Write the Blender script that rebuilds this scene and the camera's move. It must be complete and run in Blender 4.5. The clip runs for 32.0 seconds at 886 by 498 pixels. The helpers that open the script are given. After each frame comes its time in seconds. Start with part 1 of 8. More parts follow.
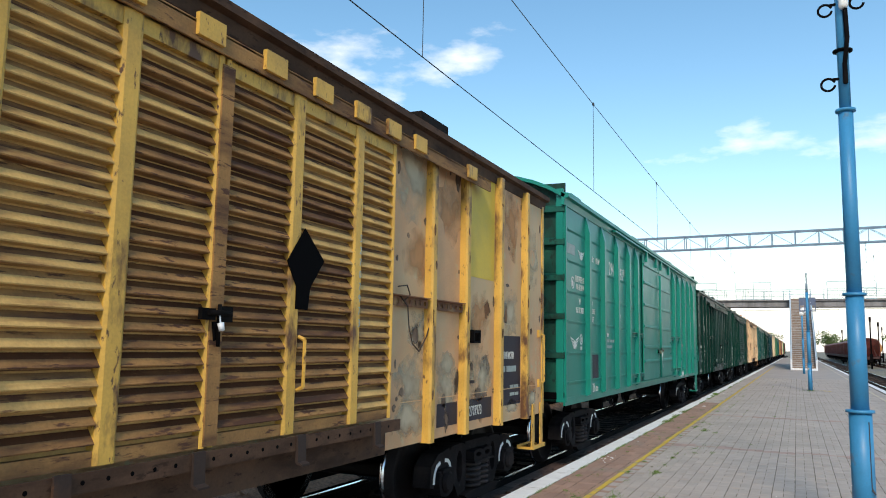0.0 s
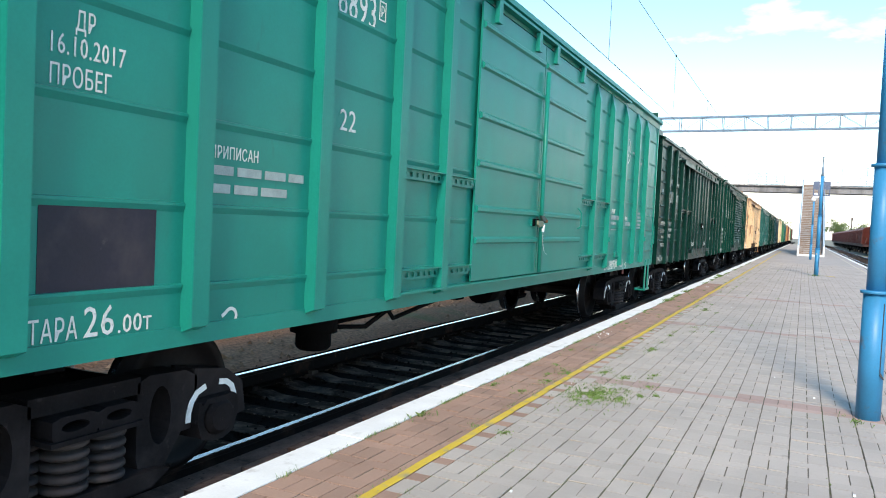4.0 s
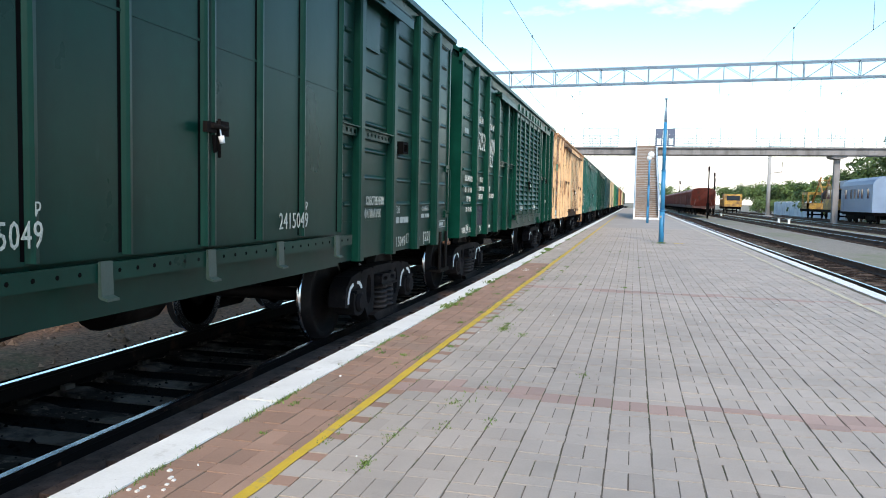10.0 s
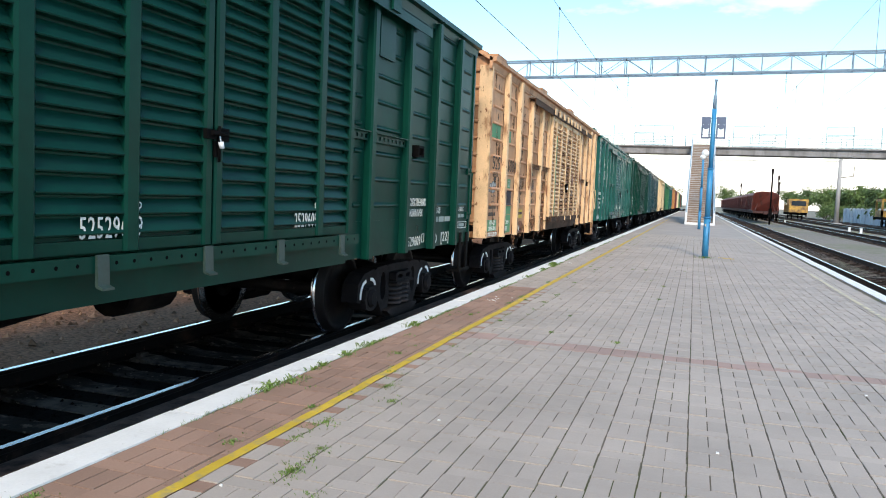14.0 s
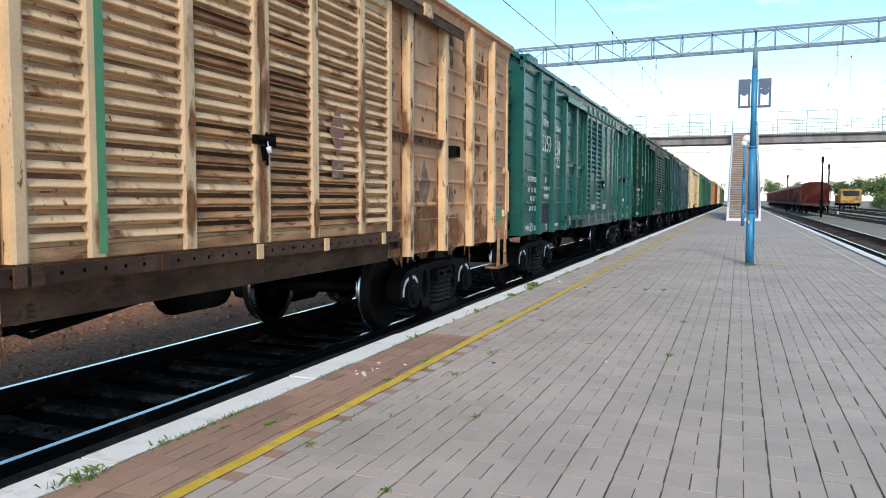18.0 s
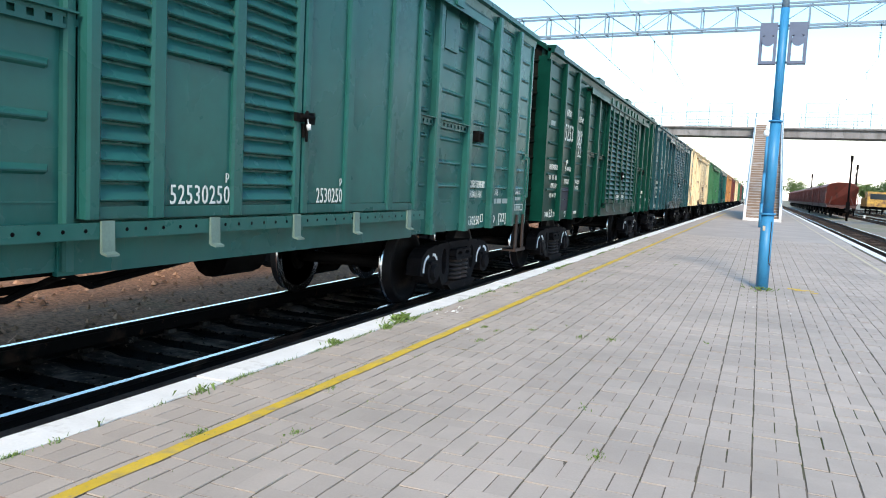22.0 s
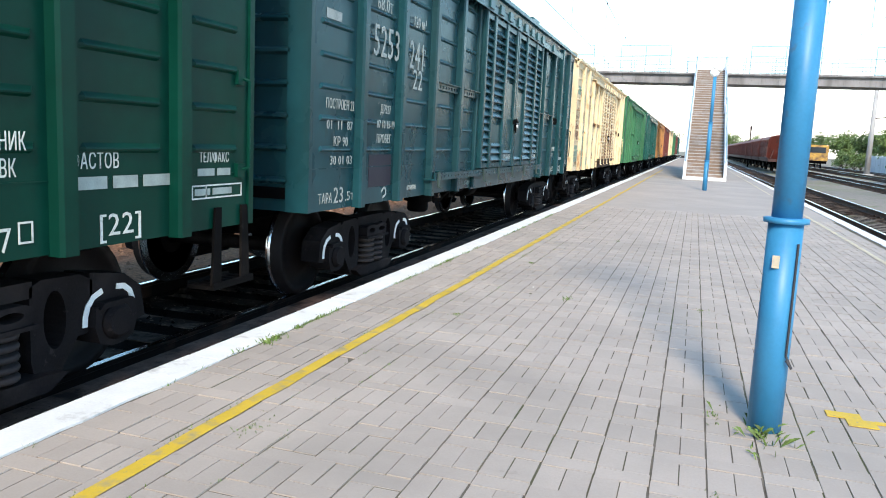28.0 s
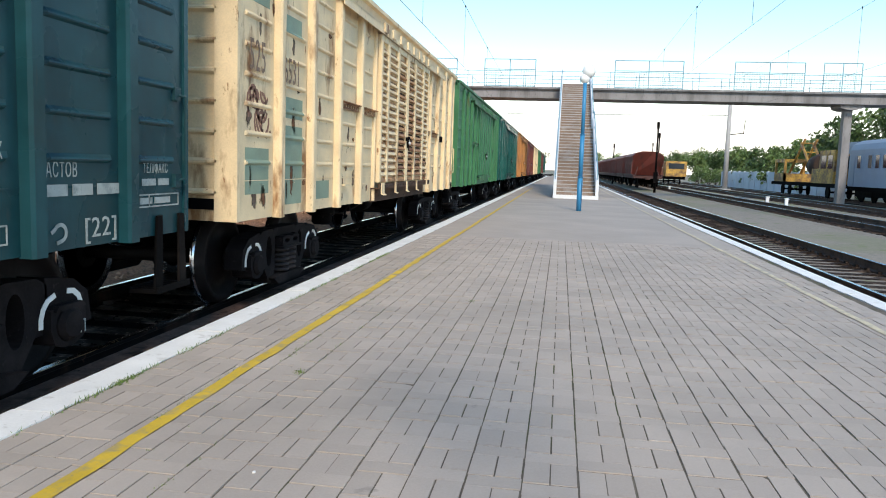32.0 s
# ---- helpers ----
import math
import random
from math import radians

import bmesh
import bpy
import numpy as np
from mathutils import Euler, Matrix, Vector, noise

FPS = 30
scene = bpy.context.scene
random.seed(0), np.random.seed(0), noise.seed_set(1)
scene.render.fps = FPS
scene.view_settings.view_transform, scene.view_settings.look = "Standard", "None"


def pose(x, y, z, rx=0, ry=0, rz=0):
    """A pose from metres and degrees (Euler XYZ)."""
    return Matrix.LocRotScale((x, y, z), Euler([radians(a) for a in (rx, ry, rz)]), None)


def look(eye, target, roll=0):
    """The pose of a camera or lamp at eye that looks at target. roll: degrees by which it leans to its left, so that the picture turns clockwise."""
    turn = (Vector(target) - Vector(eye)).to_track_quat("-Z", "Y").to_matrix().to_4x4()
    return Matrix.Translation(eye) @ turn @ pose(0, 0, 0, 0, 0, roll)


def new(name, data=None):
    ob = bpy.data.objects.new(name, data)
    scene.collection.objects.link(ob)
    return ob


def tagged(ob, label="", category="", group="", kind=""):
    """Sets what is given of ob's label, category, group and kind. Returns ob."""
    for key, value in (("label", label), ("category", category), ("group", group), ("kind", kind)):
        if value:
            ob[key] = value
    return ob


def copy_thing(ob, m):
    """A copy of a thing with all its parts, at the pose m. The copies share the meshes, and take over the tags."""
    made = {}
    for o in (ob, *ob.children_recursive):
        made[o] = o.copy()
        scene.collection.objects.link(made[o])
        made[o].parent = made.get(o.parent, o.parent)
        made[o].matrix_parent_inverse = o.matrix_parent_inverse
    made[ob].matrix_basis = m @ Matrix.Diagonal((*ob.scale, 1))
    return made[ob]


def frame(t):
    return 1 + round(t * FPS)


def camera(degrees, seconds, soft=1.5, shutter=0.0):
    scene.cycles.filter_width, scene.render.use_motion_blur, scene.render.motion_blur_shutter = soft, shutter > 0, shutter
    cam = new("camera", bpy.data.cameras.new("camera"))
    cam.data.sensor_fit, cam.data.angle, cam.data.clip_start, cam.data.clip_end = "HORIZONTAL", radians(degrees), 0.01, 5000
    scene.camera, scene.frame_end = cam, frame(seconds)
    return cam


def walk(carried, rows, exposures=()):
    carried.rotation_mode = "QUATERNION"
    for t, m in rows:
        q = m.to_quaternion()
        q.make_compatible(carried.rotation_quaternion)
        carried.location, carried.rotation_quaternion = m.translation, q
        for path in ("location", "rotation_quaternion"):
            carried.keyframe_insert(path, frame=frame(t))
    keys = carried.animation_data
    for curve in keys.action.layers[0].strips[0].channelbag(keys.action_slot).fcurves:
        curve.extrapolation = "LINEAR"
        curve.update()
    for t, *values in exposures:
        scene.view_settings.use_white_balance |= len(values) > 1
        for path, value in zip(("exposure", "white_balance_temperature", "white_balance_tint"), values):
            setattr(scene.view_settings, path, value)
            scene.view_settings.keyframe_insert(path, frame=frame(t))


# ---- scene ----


# ---- camera ----
cam = camera(60.0, 32.0, soft=1.0)
PATH = [
    (0, 2.144, 0.810, 1.635, 7.09, 24.70, 1.00),
    (0.5, 2.122, 0.848, 1.628, 6.88, 25.36, 1.06),
    (1, 2.128, 0.910, 1.635, 1.61, 20.99, 0.66),
    (1.5, 2.154, 0.996, 1.652, 2.53, 22.50, -1.85),
    (2, 2.142, 1.000, 1.632, 2.84, 21.60, -0.63),
    (2.5, 2.112, 0.997, 1.614, 0.56, 23.23, 1.82),
    (3, 2.095, 1.037, 1.619, 2.36, 24.92, 1.14),
    (3.5, 2.079, 1.188, 1.582, -0.13, 24.45, 2.68),
    (5.5, 2.001, 2.928, 1.419, -5.01, 30.42, 3.80),
    (6, 1.927, 3.528, 1.449, -5.34, 33.45, 5.09),
    (6.5, 1.829, 4.195, 1.448, -6.26, 27.50, 4.07),
    (7, 1.744, 4.917, 1.409, -6.57, 27.76, 1.02),
    (7.5, 1.641, 5.769, 1.407, -3.44, 26.07, 3.28),
    (8, 1.573, 6.631, 1.454, -4.74, 21.17, 1.05),
    (8.5, 1.579, 7.424, 1.452, -0.55, 18.08, -0.98),
    (9, 1.563, 8.127, 1.454, -1.22, 13.47, -0.81),
    (9.5, 1.640, 8.772, 1.412, -1.75, 15.39, -0.03),
    (10, 1.686, 9.370, 1.374, -3.77, 13.92, 1.10),
    (10.5, 1.758, 9.958, 1.369, -3.69, 12.30, -0.22),
    (11, 1.867, 10.497, 1.387, -7.13, 15.02, 1.56),
    (11.5, 1.971, 11.047, 1.392, -5.03, 12.44, 1.51),
    (12, 2.085, 11.518, 1.410, -5.03, 15.24, 3.72),
    (12.5, 2.149, 12.062, 1.429, -4.78, 15.63, 2.63),
    (13, 2.179, 12.688, 1.441, -2.63, 15.89, 1.20),
    (13.5, 2.217, 13.319, 1.463, -4.13, 18.07, 2.57),
    (15.5, 2.362, 15.757, 1.341, -3.60, 18.04, 1.10),
    (16, 2.382, 16.278, 1.341, -4.10, 20.52, 2.06),
    (16.5, 2.388, 16.909, 1.364, -4.83, 15.67, 1.61),
    (17, 2.405, 17.573, 1.358, -1.58, 20.86, 0.58),
    (17.5, 2.378, 18.286, 1.354, -2.97, 22.14, 2.69),
    (18, 2.369, 18.996, 1.360, -3.72, 21.07, 0.15),
    (18.5, 2.374, 19.664, 1.371, -4.41, 24.45, 0.75),
    (19, 2.400, 20.309, 1.349, -7.41, 22.54, 2.43),
    (19.5, 2.431, 20.983, 1.343, -3.69, 24.47, 3.73),
    (20, 2.426, 21.653, 1.330, -3.94, 22.31, 3.17),
    (20.5, 2.430, 22.285, 1.335, -6.29, 20.49, 2.23),
    (21, 2.458, 22.855, 1.381, -5.99, 24.50, 4.23),
    (21.5, 2.454, 23.434, 1.361, -8.73, 21.69, 4.55),
    (22, 2.481, 24.055, 1.333, -4.93, 22.22, 2.81),
    (22.5, 2.457, 24.699, 1.338, -7.70, 23.23, 4.42),
    (23, 2.428, 25.273, 1.397, -8.55, 19.03, 2.89),
    (23.5, 2.386, 25.886, 1.372, -9.00, 22.24, 4.22),
    (24, 2.338, 26.531, 1.355, -7.12, 18.88, 4.61),
    (24.5, 2.283, 27.175, 1.328, -7.82, 21.99, 3.73),
    (25, 2.284, 27.851, 1.362, -8.99, 23.42, 3.53),
    (25.5, 2.288, 28.525, 1.368, -8.03, 18.91, 2.08),
    (27.5, 2.142, 31.220, 1.415, -7.59, 21.07, 3.15),
    (28, 2.129, 31.963, 1.438, -8.14, 17.73, 2.71),
    (28.5, 2.110, 32.490, 1.470, -4.54, 22.65, 0.90),
    (29, 2.090, 33.050, 1.480, -3.54, 21.72, 1.60),
    (29.5, 2.045, 33.560, 1.470, -3.39, 23.27, -0.10),
    (30, 2.010, 34.180, 1.468, -6.34, 22.68, 1.25),
    (30.5, 1.975, 34.760, 1.490, -8.20, 16.70, 2.35),
    (31, 1.957, 35.208, 1.473, -9.28, 17.81, 2.15),
    (31.5, 2.007, 35.850, 1.502, -8.25, 9.62, 5.29),
    (32, 1.925, 36.500, 1.331, -6.19, 8.50, 1.93),
]


def eye_pose(x, y, z, pitch, yaw, roll):
    p, w = radians(pitch), radians(yaw)
    ahead = Vector((-math.sin(w) * math.cos(p), math.cos(w) * math.cos(p), math.sin(p)))
    return look((x, y, z), Vector((x, y, z)) + ahead, roll)


walk(cam, [(r[0], eye_pose(*r[1:])) for r in PATH],
     exposures=[(0.0, 0.58, 7500, 12), (1.0, 0.60, 7500, 12), (2.0, 0.64, 7500, 12), (3.0, 0.88, 7400, 12), (5.6, 1.62, 7250, 12), (7.2, 1.60, 7250, 12), (8.1, 1.48, 7250, 12), (9.0, 1.02, 7250, 12), (11.0, 1.10, 7250, 12), (12.0, 0.80, 7250, 12), (13.0, 0.98, 7250, 12),
                (15.5, 1.02, 7400, 12), (16.0, 0.98, 7400, 12), (17.0, 0.66, 7250, 12), (20.0, 1.08, 7250, 12), (25.0, 1.28, 7250, 12), (28.5, 1.40, 7300, 12), (31.0, 1.26, 7400, 12), (32.0, 0.84, 7400, 12)])

# ---- light ----
SUN_EL, SUN_AZ = 37.0, 166.0     # the sun stands behind the camera, over its right shoulder
world = bpy.data.worlds.new("world")
scene.world = world
world.use_nodes = True
wt = world.node_tree
wt.nodes.clear()
w_out = wt.nodes.new("ShaderNodeOutputWorld")
w_bg = wt.nodes.new("ShaderNodeBackground")
w_sky = wt.nodes.new("ShaderNodeTexSky")
w_sky.sky_type, w_sky.sun_disc = "NISHITA", False
w_sky.sun_elevation, w_sky.sun_rotation = radians(SUN_EL), radians(SUN_AZ)
w_sky.air_density, w_sky.dust_density, w_sky.ozone_density = 1.1, 0.15, 2.4
w_co = wt.nodes.new("ShaderNodeTexCoord")
w_map = wt.nodes.new("ShaderNodeMapping")
w_map.inputs["Scale"].default_value = (1.0, 1.0, 2.6)
w_no = wt.nodes.new("ShaderNodeTexNoise")
w_no.inputs["Scale"].default_value, w_no.inputs["Detail"].default_value, w_no.inputs["Roughness"].default_value = 2.6, 8.0, 0.55
w_ra = wt.nodes.new("ShaderNodeValToRGB")
w_ra.color_ramp.elements[0].position, w_ra.color_ramp.elements[1].position = 0.585, 0.73
w_mix = wt.nodes.new("ShaderNodeMixRGB")
w_mix.inputs["Color2"].default_value = (9.0, 9.2, 9.4, 1)
wt.links.new(w_co.outputs["Generated"], w_map.inputs["Vector"])
wt.links.new(w_map.outputs["Vector"], w_no.inputs["Vector"])
wt.links.new(w_no.outputs["Fac"], w_ra.inputs["Fac"])
wt.links.new(w_ra.outputs["Color"], w_mix.inputs["Fac"])
w_hs = wt.nodes.new("ShaderNodeHueSaturation")
w_hs.inputs["Hue"].default_value, w_hs.inputs["Saturation"].default_value, w_hs.inputs["Value"].default_value = 0.493, 1.2, 1.2
wt.links.new(w_sky.outputs["Color"], w_hs.inputs["Color"])
wt.links.new(w_hs.outputs["Color"], w_mix.inputs["Color1"])
# pale haze low over the horizon
w_sep = wt.nodes.new("ShaderNodeSeparateXYZ")
w_haze = wt.nodes.new("ShaderNodeMapRange")
w_haze.interpolation_type = "SMOOTHSTEP"
w_haze.inputs["From Min"].default_value, w_haze.inputs["From Max"].default_value = 0.02, 0.14
w_haze.inputs["To Min"].default_value, w_haze.inputs["To Max"].default_value = 0.92, 0.0
w_mix2 = wt.nodes.new("ShaderNodeMixRGB")
w_mix2.inputs["Color2"].default_value = (7.4, 7.7, 8.0, 1)
wt.links.new(w_co.outputs["Generated"], w_sep.inputs[0])
wt.links.new(w_sep.outputs["Z"], w_haze.inputs["Value"])
wt.links.new(w_haze.outputs["Result"], w_mix2.inputs["Fac"])
wt.links.new(w_mix.outputs["Color"], w_mix2.inputs["Color1"])
wt.links.new(w_mix2.outputs["Color"], w_bg.inputs["Color"])
wt.links.new(w_bg.outputs["Background"], w_out.inputs["Surface"])
w_bg.inputs["Strength"].default_value = 0.12
sun = new("sun", bpy.data.lights.new("sun", "SUN"))
sun.data.energy, sun.data.angle, sun.data.color = 1.75, radians(11.0), (1.0, 0.93, 0.83)
sun.matrix_world = look((30 * math.sin(radians(SUN_AZ)), 30 * math.cos(radians(SUN_AZ)), 30 * math.tan(radians(SUN_EL))), (0, 0, 0))


# ---- materials ----
def material(name, col, rough=0.7, metal=0.0, var=0.18, scale=6.0, fine=60.0, bump=0.15, spots=None, spot_at=0.6, spot_soft=0.08,
             spot_scale=1.5, streak=1.0, along=1.0, spec=0.5, rand=0.0, fade=False):
    """Paint or mineral: a colour with two scales of grain, and spots (rust, dirt) of another colour; streak stretches the spots downwards, along lengthwise."""
    m = bpy.data.materials.new(name)
    m.use_nodes = True
    nt = m.node_tree
    b = nt.nodes["Principled BSDF"]
    co = nt.nodes.new("ShaderNodeTexCoord")
    n1 = nt.nodes.new("ShaderNodeTexNoise")
    n1.inputs["Scale"].default_value, n1.inputs["Detail"].default_value = scale, 6.0
    n2 = nt.nodes.new("ShaderNodeTexNoise")
    n2.inputs["Scale"].default_value, n2.inputs["Detail"].default_value = fine, 3.0
    ofs = nt.nodes.new("ShaderNodeObjectInfo")
    sh = nt.nodes.new("ShaderNodeVectorMath")
    sh.operation = "MULTIPLY_ADD"
    sh.inputs[0].default_value = (17.0, 29.0, 11.0)
    nt.links.new(ofs.outputs["Random"], sh.inputs[1])
    nt.links.new(co.outputs["Object"], sh.inputs[2])
    where = sh.outputs[0]
    for n in (n1, n2):
        nt.links.new(where, n.inputs["Vector"])
    add = nt.nodes.new("ShaderNodeMath")
    add.operation = "MULTIPLY_ADD"
    add.inputs[1].default_value, add.inputs[2].default_value = 0.45, 0.0
    nt.links.new(n2.outputs["Fac"], add.inputs[0])
    tot = nt.nodes.new("ShaderNodeMath")
    tot.operation = "ADD"
    nt.links.new(n1.outputs["Fac"], tot.inputs[0])
    nt.links.new(add.outputs[0], tot.inputs[1])
    ramp = nt.nodes.new("ShaderNodeMapRange")
    ramp.inputs["From Min"].default_value, ramp.inputs["From Max"].default_value = 0.4, 1.05
    ramp.inputs["To Min"].default_value, ramp.inputs["To Max"].default_value = 1 - var, 1 + var
    nt.links.new(tot.outputs[0], ramp.inputs["Value"])
    last = ramp.outputs["Result"]
    if rand:
        inf = nt.nodes.new("ShaderNodeObjectInfo")
        geo = nt.nodes.new("ShaderNodeNewGeometry")
        sm = nt.nodes.new("ShaderNodeMath")
        sm.operation = "ADD"
        nt.links.new(inf.outputs["Random"], sm.inputs[0])
        nt.links.new(geo.outputs["Random Per Island"], sm.inputs[1])
        fr = nt.nodes.new("ShaderNodeMath")
        fr.operation = "FRACT"
        nt.links.new(sm.outputs[0], fr.inputs[0])
        mr = nt.nodes.new("ShaderNodeMapRange")
        mr.inputs["To Min"].default_value, mr.inputs["To Max"].default_value = 1 - rand, 1 + rand
        nt.links.new(fr.outputs[0], mr.inputs["Value"])
        mu = nt.nodes.new("ShaderNodeMath")
        mu.operation = "MULTIPLY"
        nt.links.new(last, mu.inputs[0])
        nt.links.new(mr.outputs["Result"], mu.inputs[1])
        last = mu.outputs[0]
    mul = nt.nodes.new("ShaderNodeMixRGB")
    mul.blend_type = "MULTIPLY"
    mul.inputs["Fac"].default_value = 1.0
    mul.inputs["Color1"].default_value = (*col, 1)
    nt.links.new(last, mul.inputs["Color2"])
    out = mul.outputs["Color"]
    if spots:
        mp = nt.nodes.new("ShaderNodeMapping")
        mp.inputs["Scale"].default_value = (1, 1 / along, 1 / streak)
        nt.links.new(where, mp.inputs["Vector"])
        for sc, at, soft in ((spot_scale, spot_at, spot_soft), (spot_scale * 7, spot_at + 0.05, 0.03)):
            n3 = nt.nodes.new("ShaderNodeTexNoise")
            n3.inputs["Scale"].default_value, n3.inputs["Detail"].default_value, n3.inputs["Roughness"].default_value = sc, 7.0, 0.62
            nt.links.new(mp.outputs["Vector"], n3.inputs["Vector"])
            r3 = nt.nodes.new("ShaderNodeMapRange")
            r3.inputs["From Min"].default_value, r3.inputs["From Max"].default_value = at - soft, at + soft
            nt.links.new(n3.outputs["Fac"], r3.inputs["Value"])
            mx = nt.nodes.new("ShaderNodeMixRGB")
            mx.inputs["Color2"].default_value = (*spots, 1)
            nt.links.new(r3.outputs["Result"], mx.inputs["Fac"])
            nt.links.new(out, mx.inputs["Color1"])
            out = mx.outputs["Color"]
    nt.links.new(out, b.inputs["Base Color"])
    rr = nt.nodes.new("ShaderNodeMapRange")
    rr.inputs["To Min"].default_value, rr.inputs["To Max"].default_value = max(0.02, rough - 0.12), min(1.0, rough + 0.12)
    nt.links.new(n1.outputs["Fac"], rr.inputs["Value"])
    nt.links.new(rr.outputs["Result"], b.inputs["Roughness"])
    b.inputs["Metallic"].default_value = metal
    b.inputs["Specular IOR Level"].default_value = spec
    if fade:
        # ragged rim: the film thins out towards the edge of its field
        sub = nt.nodes.new("ShaderNodeVectorMath")
        sub.operation = "SUBTRACT"
        sub.inputs[1].default_value = (0.5, 0.5, 0.5)
        nt.links.new(co.outputs["Generated"], sub.inputs[0])
        flat = nt.nodes.new("ShaderNodeVectorMath")
        flat.operation = "MULTIPLY"
        flat.inputs[1].default_value = (0, 2, 2)
        nt.links.new(sub.outputs[0], flat.inputs[0])
        ln = nt.nodes.new("ShaderNodeVectorMath")
        ln.operation = "LENGTH"
        nt.links.new(flat.outputs[0], ln.inputs[0])
        nf = nt.nodes.new("ShaderNodeTexNoise")
        nf.inputs["Scale"].default_value, nf.inputs["Detail"].default_value = (4.0, 4.0) if fade == "soft" else (9.0, 6.0)
        nt.links.new(where, nf.inputs["Vector"])
        ad = nt.nodes.new("ShaderNodeMath")
        ad.operation = "MULTIPLY_ADD"
        ad.inputs[1].default_value = 2.2
        nt.links.new(nf.outputs["Fac"], ad.inputs[0])
        nt.links.new(ln.outputs["Value"], ad.inputs[2])
        fd = nt.nodes.new("ShaderNodeMapRange")
        fd.inputs["From Min"].default_value, fd.inputs["From Max"].default_value = (1.05, 2.0) if fade == "soft" else (1.55, 1.95)
        fd.inputs["To Min"].default_value, fd.inputs["To Max"].default_value = 0.9, 0.0
        nt.links.new(ad.outputs[0], fd.inputs["Value"])
        nt.links.new(fd.outputs["Result"], b.inputs["Alpha"])
    if bump:
        bp = nt.nodes.new("ShaderNodeBump")
        bp.inputs["Strength"].default_value, bp.inputs["Distance"].default_value = bump, 0.01
        nt.links.new(tot.outputs[0], bp.inputs["Height"])
        nt.links.new(bp.outputs["Normal"], b.inputs["Normal"])
    return m


RUST = (0.10, 0.040, 0.018)
M_TEAL = material("teal_paint", (0.001, 0.215, 0.166), 0.34, var=0.14, scale=2.0, spots=(0.006, 0.190, 0.148), spot_at=0.62, spot_soft=0.14, streak=4, bump=0.03, spec=0.22)
M_GREEN = material("dark_green_paint", (0.0008, 0.0270, 0.0200), 0.32, var=0.35, scale=1.6, fine=9, spots=(0.005, 0.030, 0.024), spot_at=0.60, spot_soft=0.14, streak=5, bump=0.12, spec=0.13)
M_GREEN2 = material("green_paint", (0.0006, 0.036, 0.0250), 0.32, var=0.32, scale=1.6, fine=9, spots=(0.003, 0.033, 0.024), spot_at=0.60, spot_soft=0.14, streak=5, bump=0.10, spec=0.10)
# Darker copy of the green: paints the shade between wagons onto end walls.
M_GREEN_SHADED = material("shaded_green_paint", (0.0022, 0.0075, 0.0062), 0.85, var=0.4, scale=2.0, spots=(0.010, 0.009, 0.008), spot_at=0.55, spot_soft=0.12, streak=3, bump=0.05, spec=0.08)
M_SEA = material("sea_green_paint", (0.011, 0.096, 0.084), 0.28, var=0.28, scale=1.6, fine=9, spots=(0.022, 0.094, 0.082), spot_at=0.58, spot_soft=0.14, streak=5, bump=0.10, spec=0.22)
M_BLUE = material("blue_grey_paint", (0.0085, 0.053, 0.064), 0.28, var=0.32, scale=1.6, fine=9, spots=(0.018, 0.047, 0.053), spot_at=0.60, spot_soft=0.14, streak=5, bump=0.10, spec=0.20)
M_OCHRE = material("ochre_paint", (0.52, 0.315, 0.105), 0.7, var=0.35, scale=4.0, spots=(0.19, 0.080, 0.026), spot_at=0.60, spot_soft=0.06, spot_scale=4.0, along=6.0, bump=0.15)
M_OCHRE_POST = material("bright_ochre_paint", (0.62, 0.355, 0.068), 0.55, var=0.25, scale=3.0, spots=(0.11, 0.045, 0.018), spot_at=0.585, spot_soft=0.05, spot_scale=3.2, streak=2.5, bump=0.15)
# These three rusts also paint overhang shade on the upper louvre slopes.
M_OCHRE_RUST_SHADE = material("rust_and_shade_ochre", (0.31, 0.155, 0.050), 0.8, var=0.4, scale=4.0, spots=(0.075, 0.027, 0.011), spot_at=0.54, spot_soft=0.09, spot_scale=4.0, along=6.0, bump=0.15)
M_TAN_RUST_SHADE = material("rust_and_shade_tan", (0.50, 0.265, 0.125), 0.75, var=0.35, scale=4.0, spots=(0.16, 0.058, 0.021), spot_at=0.55, spot_soft=0.09, spot_scale=4.0, along=6.0, bump=0.15)
M_SHADE_RUST = material("shaded_brown_rust", (0.072, 0.027, 0.011), 0.9, var=0.4, scale=4.0, spots=(0.17, 0.075, 0.026), spot_at=0.60, spot_scale=4.0, along=5.0, spec=0.2)
M_DARKRUST = material("sooty_rusty_steel", (0.009, 0.0055, 0.004), 0.85, var=0.4, scale=5, spots=(0.04, 0.018, 0.009), spot_at=0.64, spec=0.2)
M_BEIGE = material("faded_beige_paint", (0.58, 0.325, 0.165), 0.6, var=0.2, scale=2.5, spots=(0.50, 0.395, 0.23), spot_at=0.57, spot_soft=0.14, spot_scale=0.9, streak=1.5, bump=0.08)
M_TAN = material("tan_paint", (0.56, 0.285, 0.143), 0.6, var=0.28, scale=2.0, spots=(0.30, 0.118, 0.043), spot_at=0.58, spot_soft=0.12, spot_scale=1.1, streak=2.0, bump=0.12)
M_TAN_POST = material("pale_tan_paint", (0.72, 0.475, 0.27), 0.6, var=0.22, scale=3.0, spots=(0.19, 0.072, 0.026), spot_at=0.595, spot_soft=0.05, spot_scale=2.6, streak=2.5, bump=0.12)
M_CREAM = material("cream_paint", (0.76, 0.59, 0.365), 0.6, var=0.2, scale=3.0, spots=(0.26, 0.12, 0.045), spot_at=0.62, spot_soft=0.05, spot_scale=2.0, streak=3, bump=0.12)
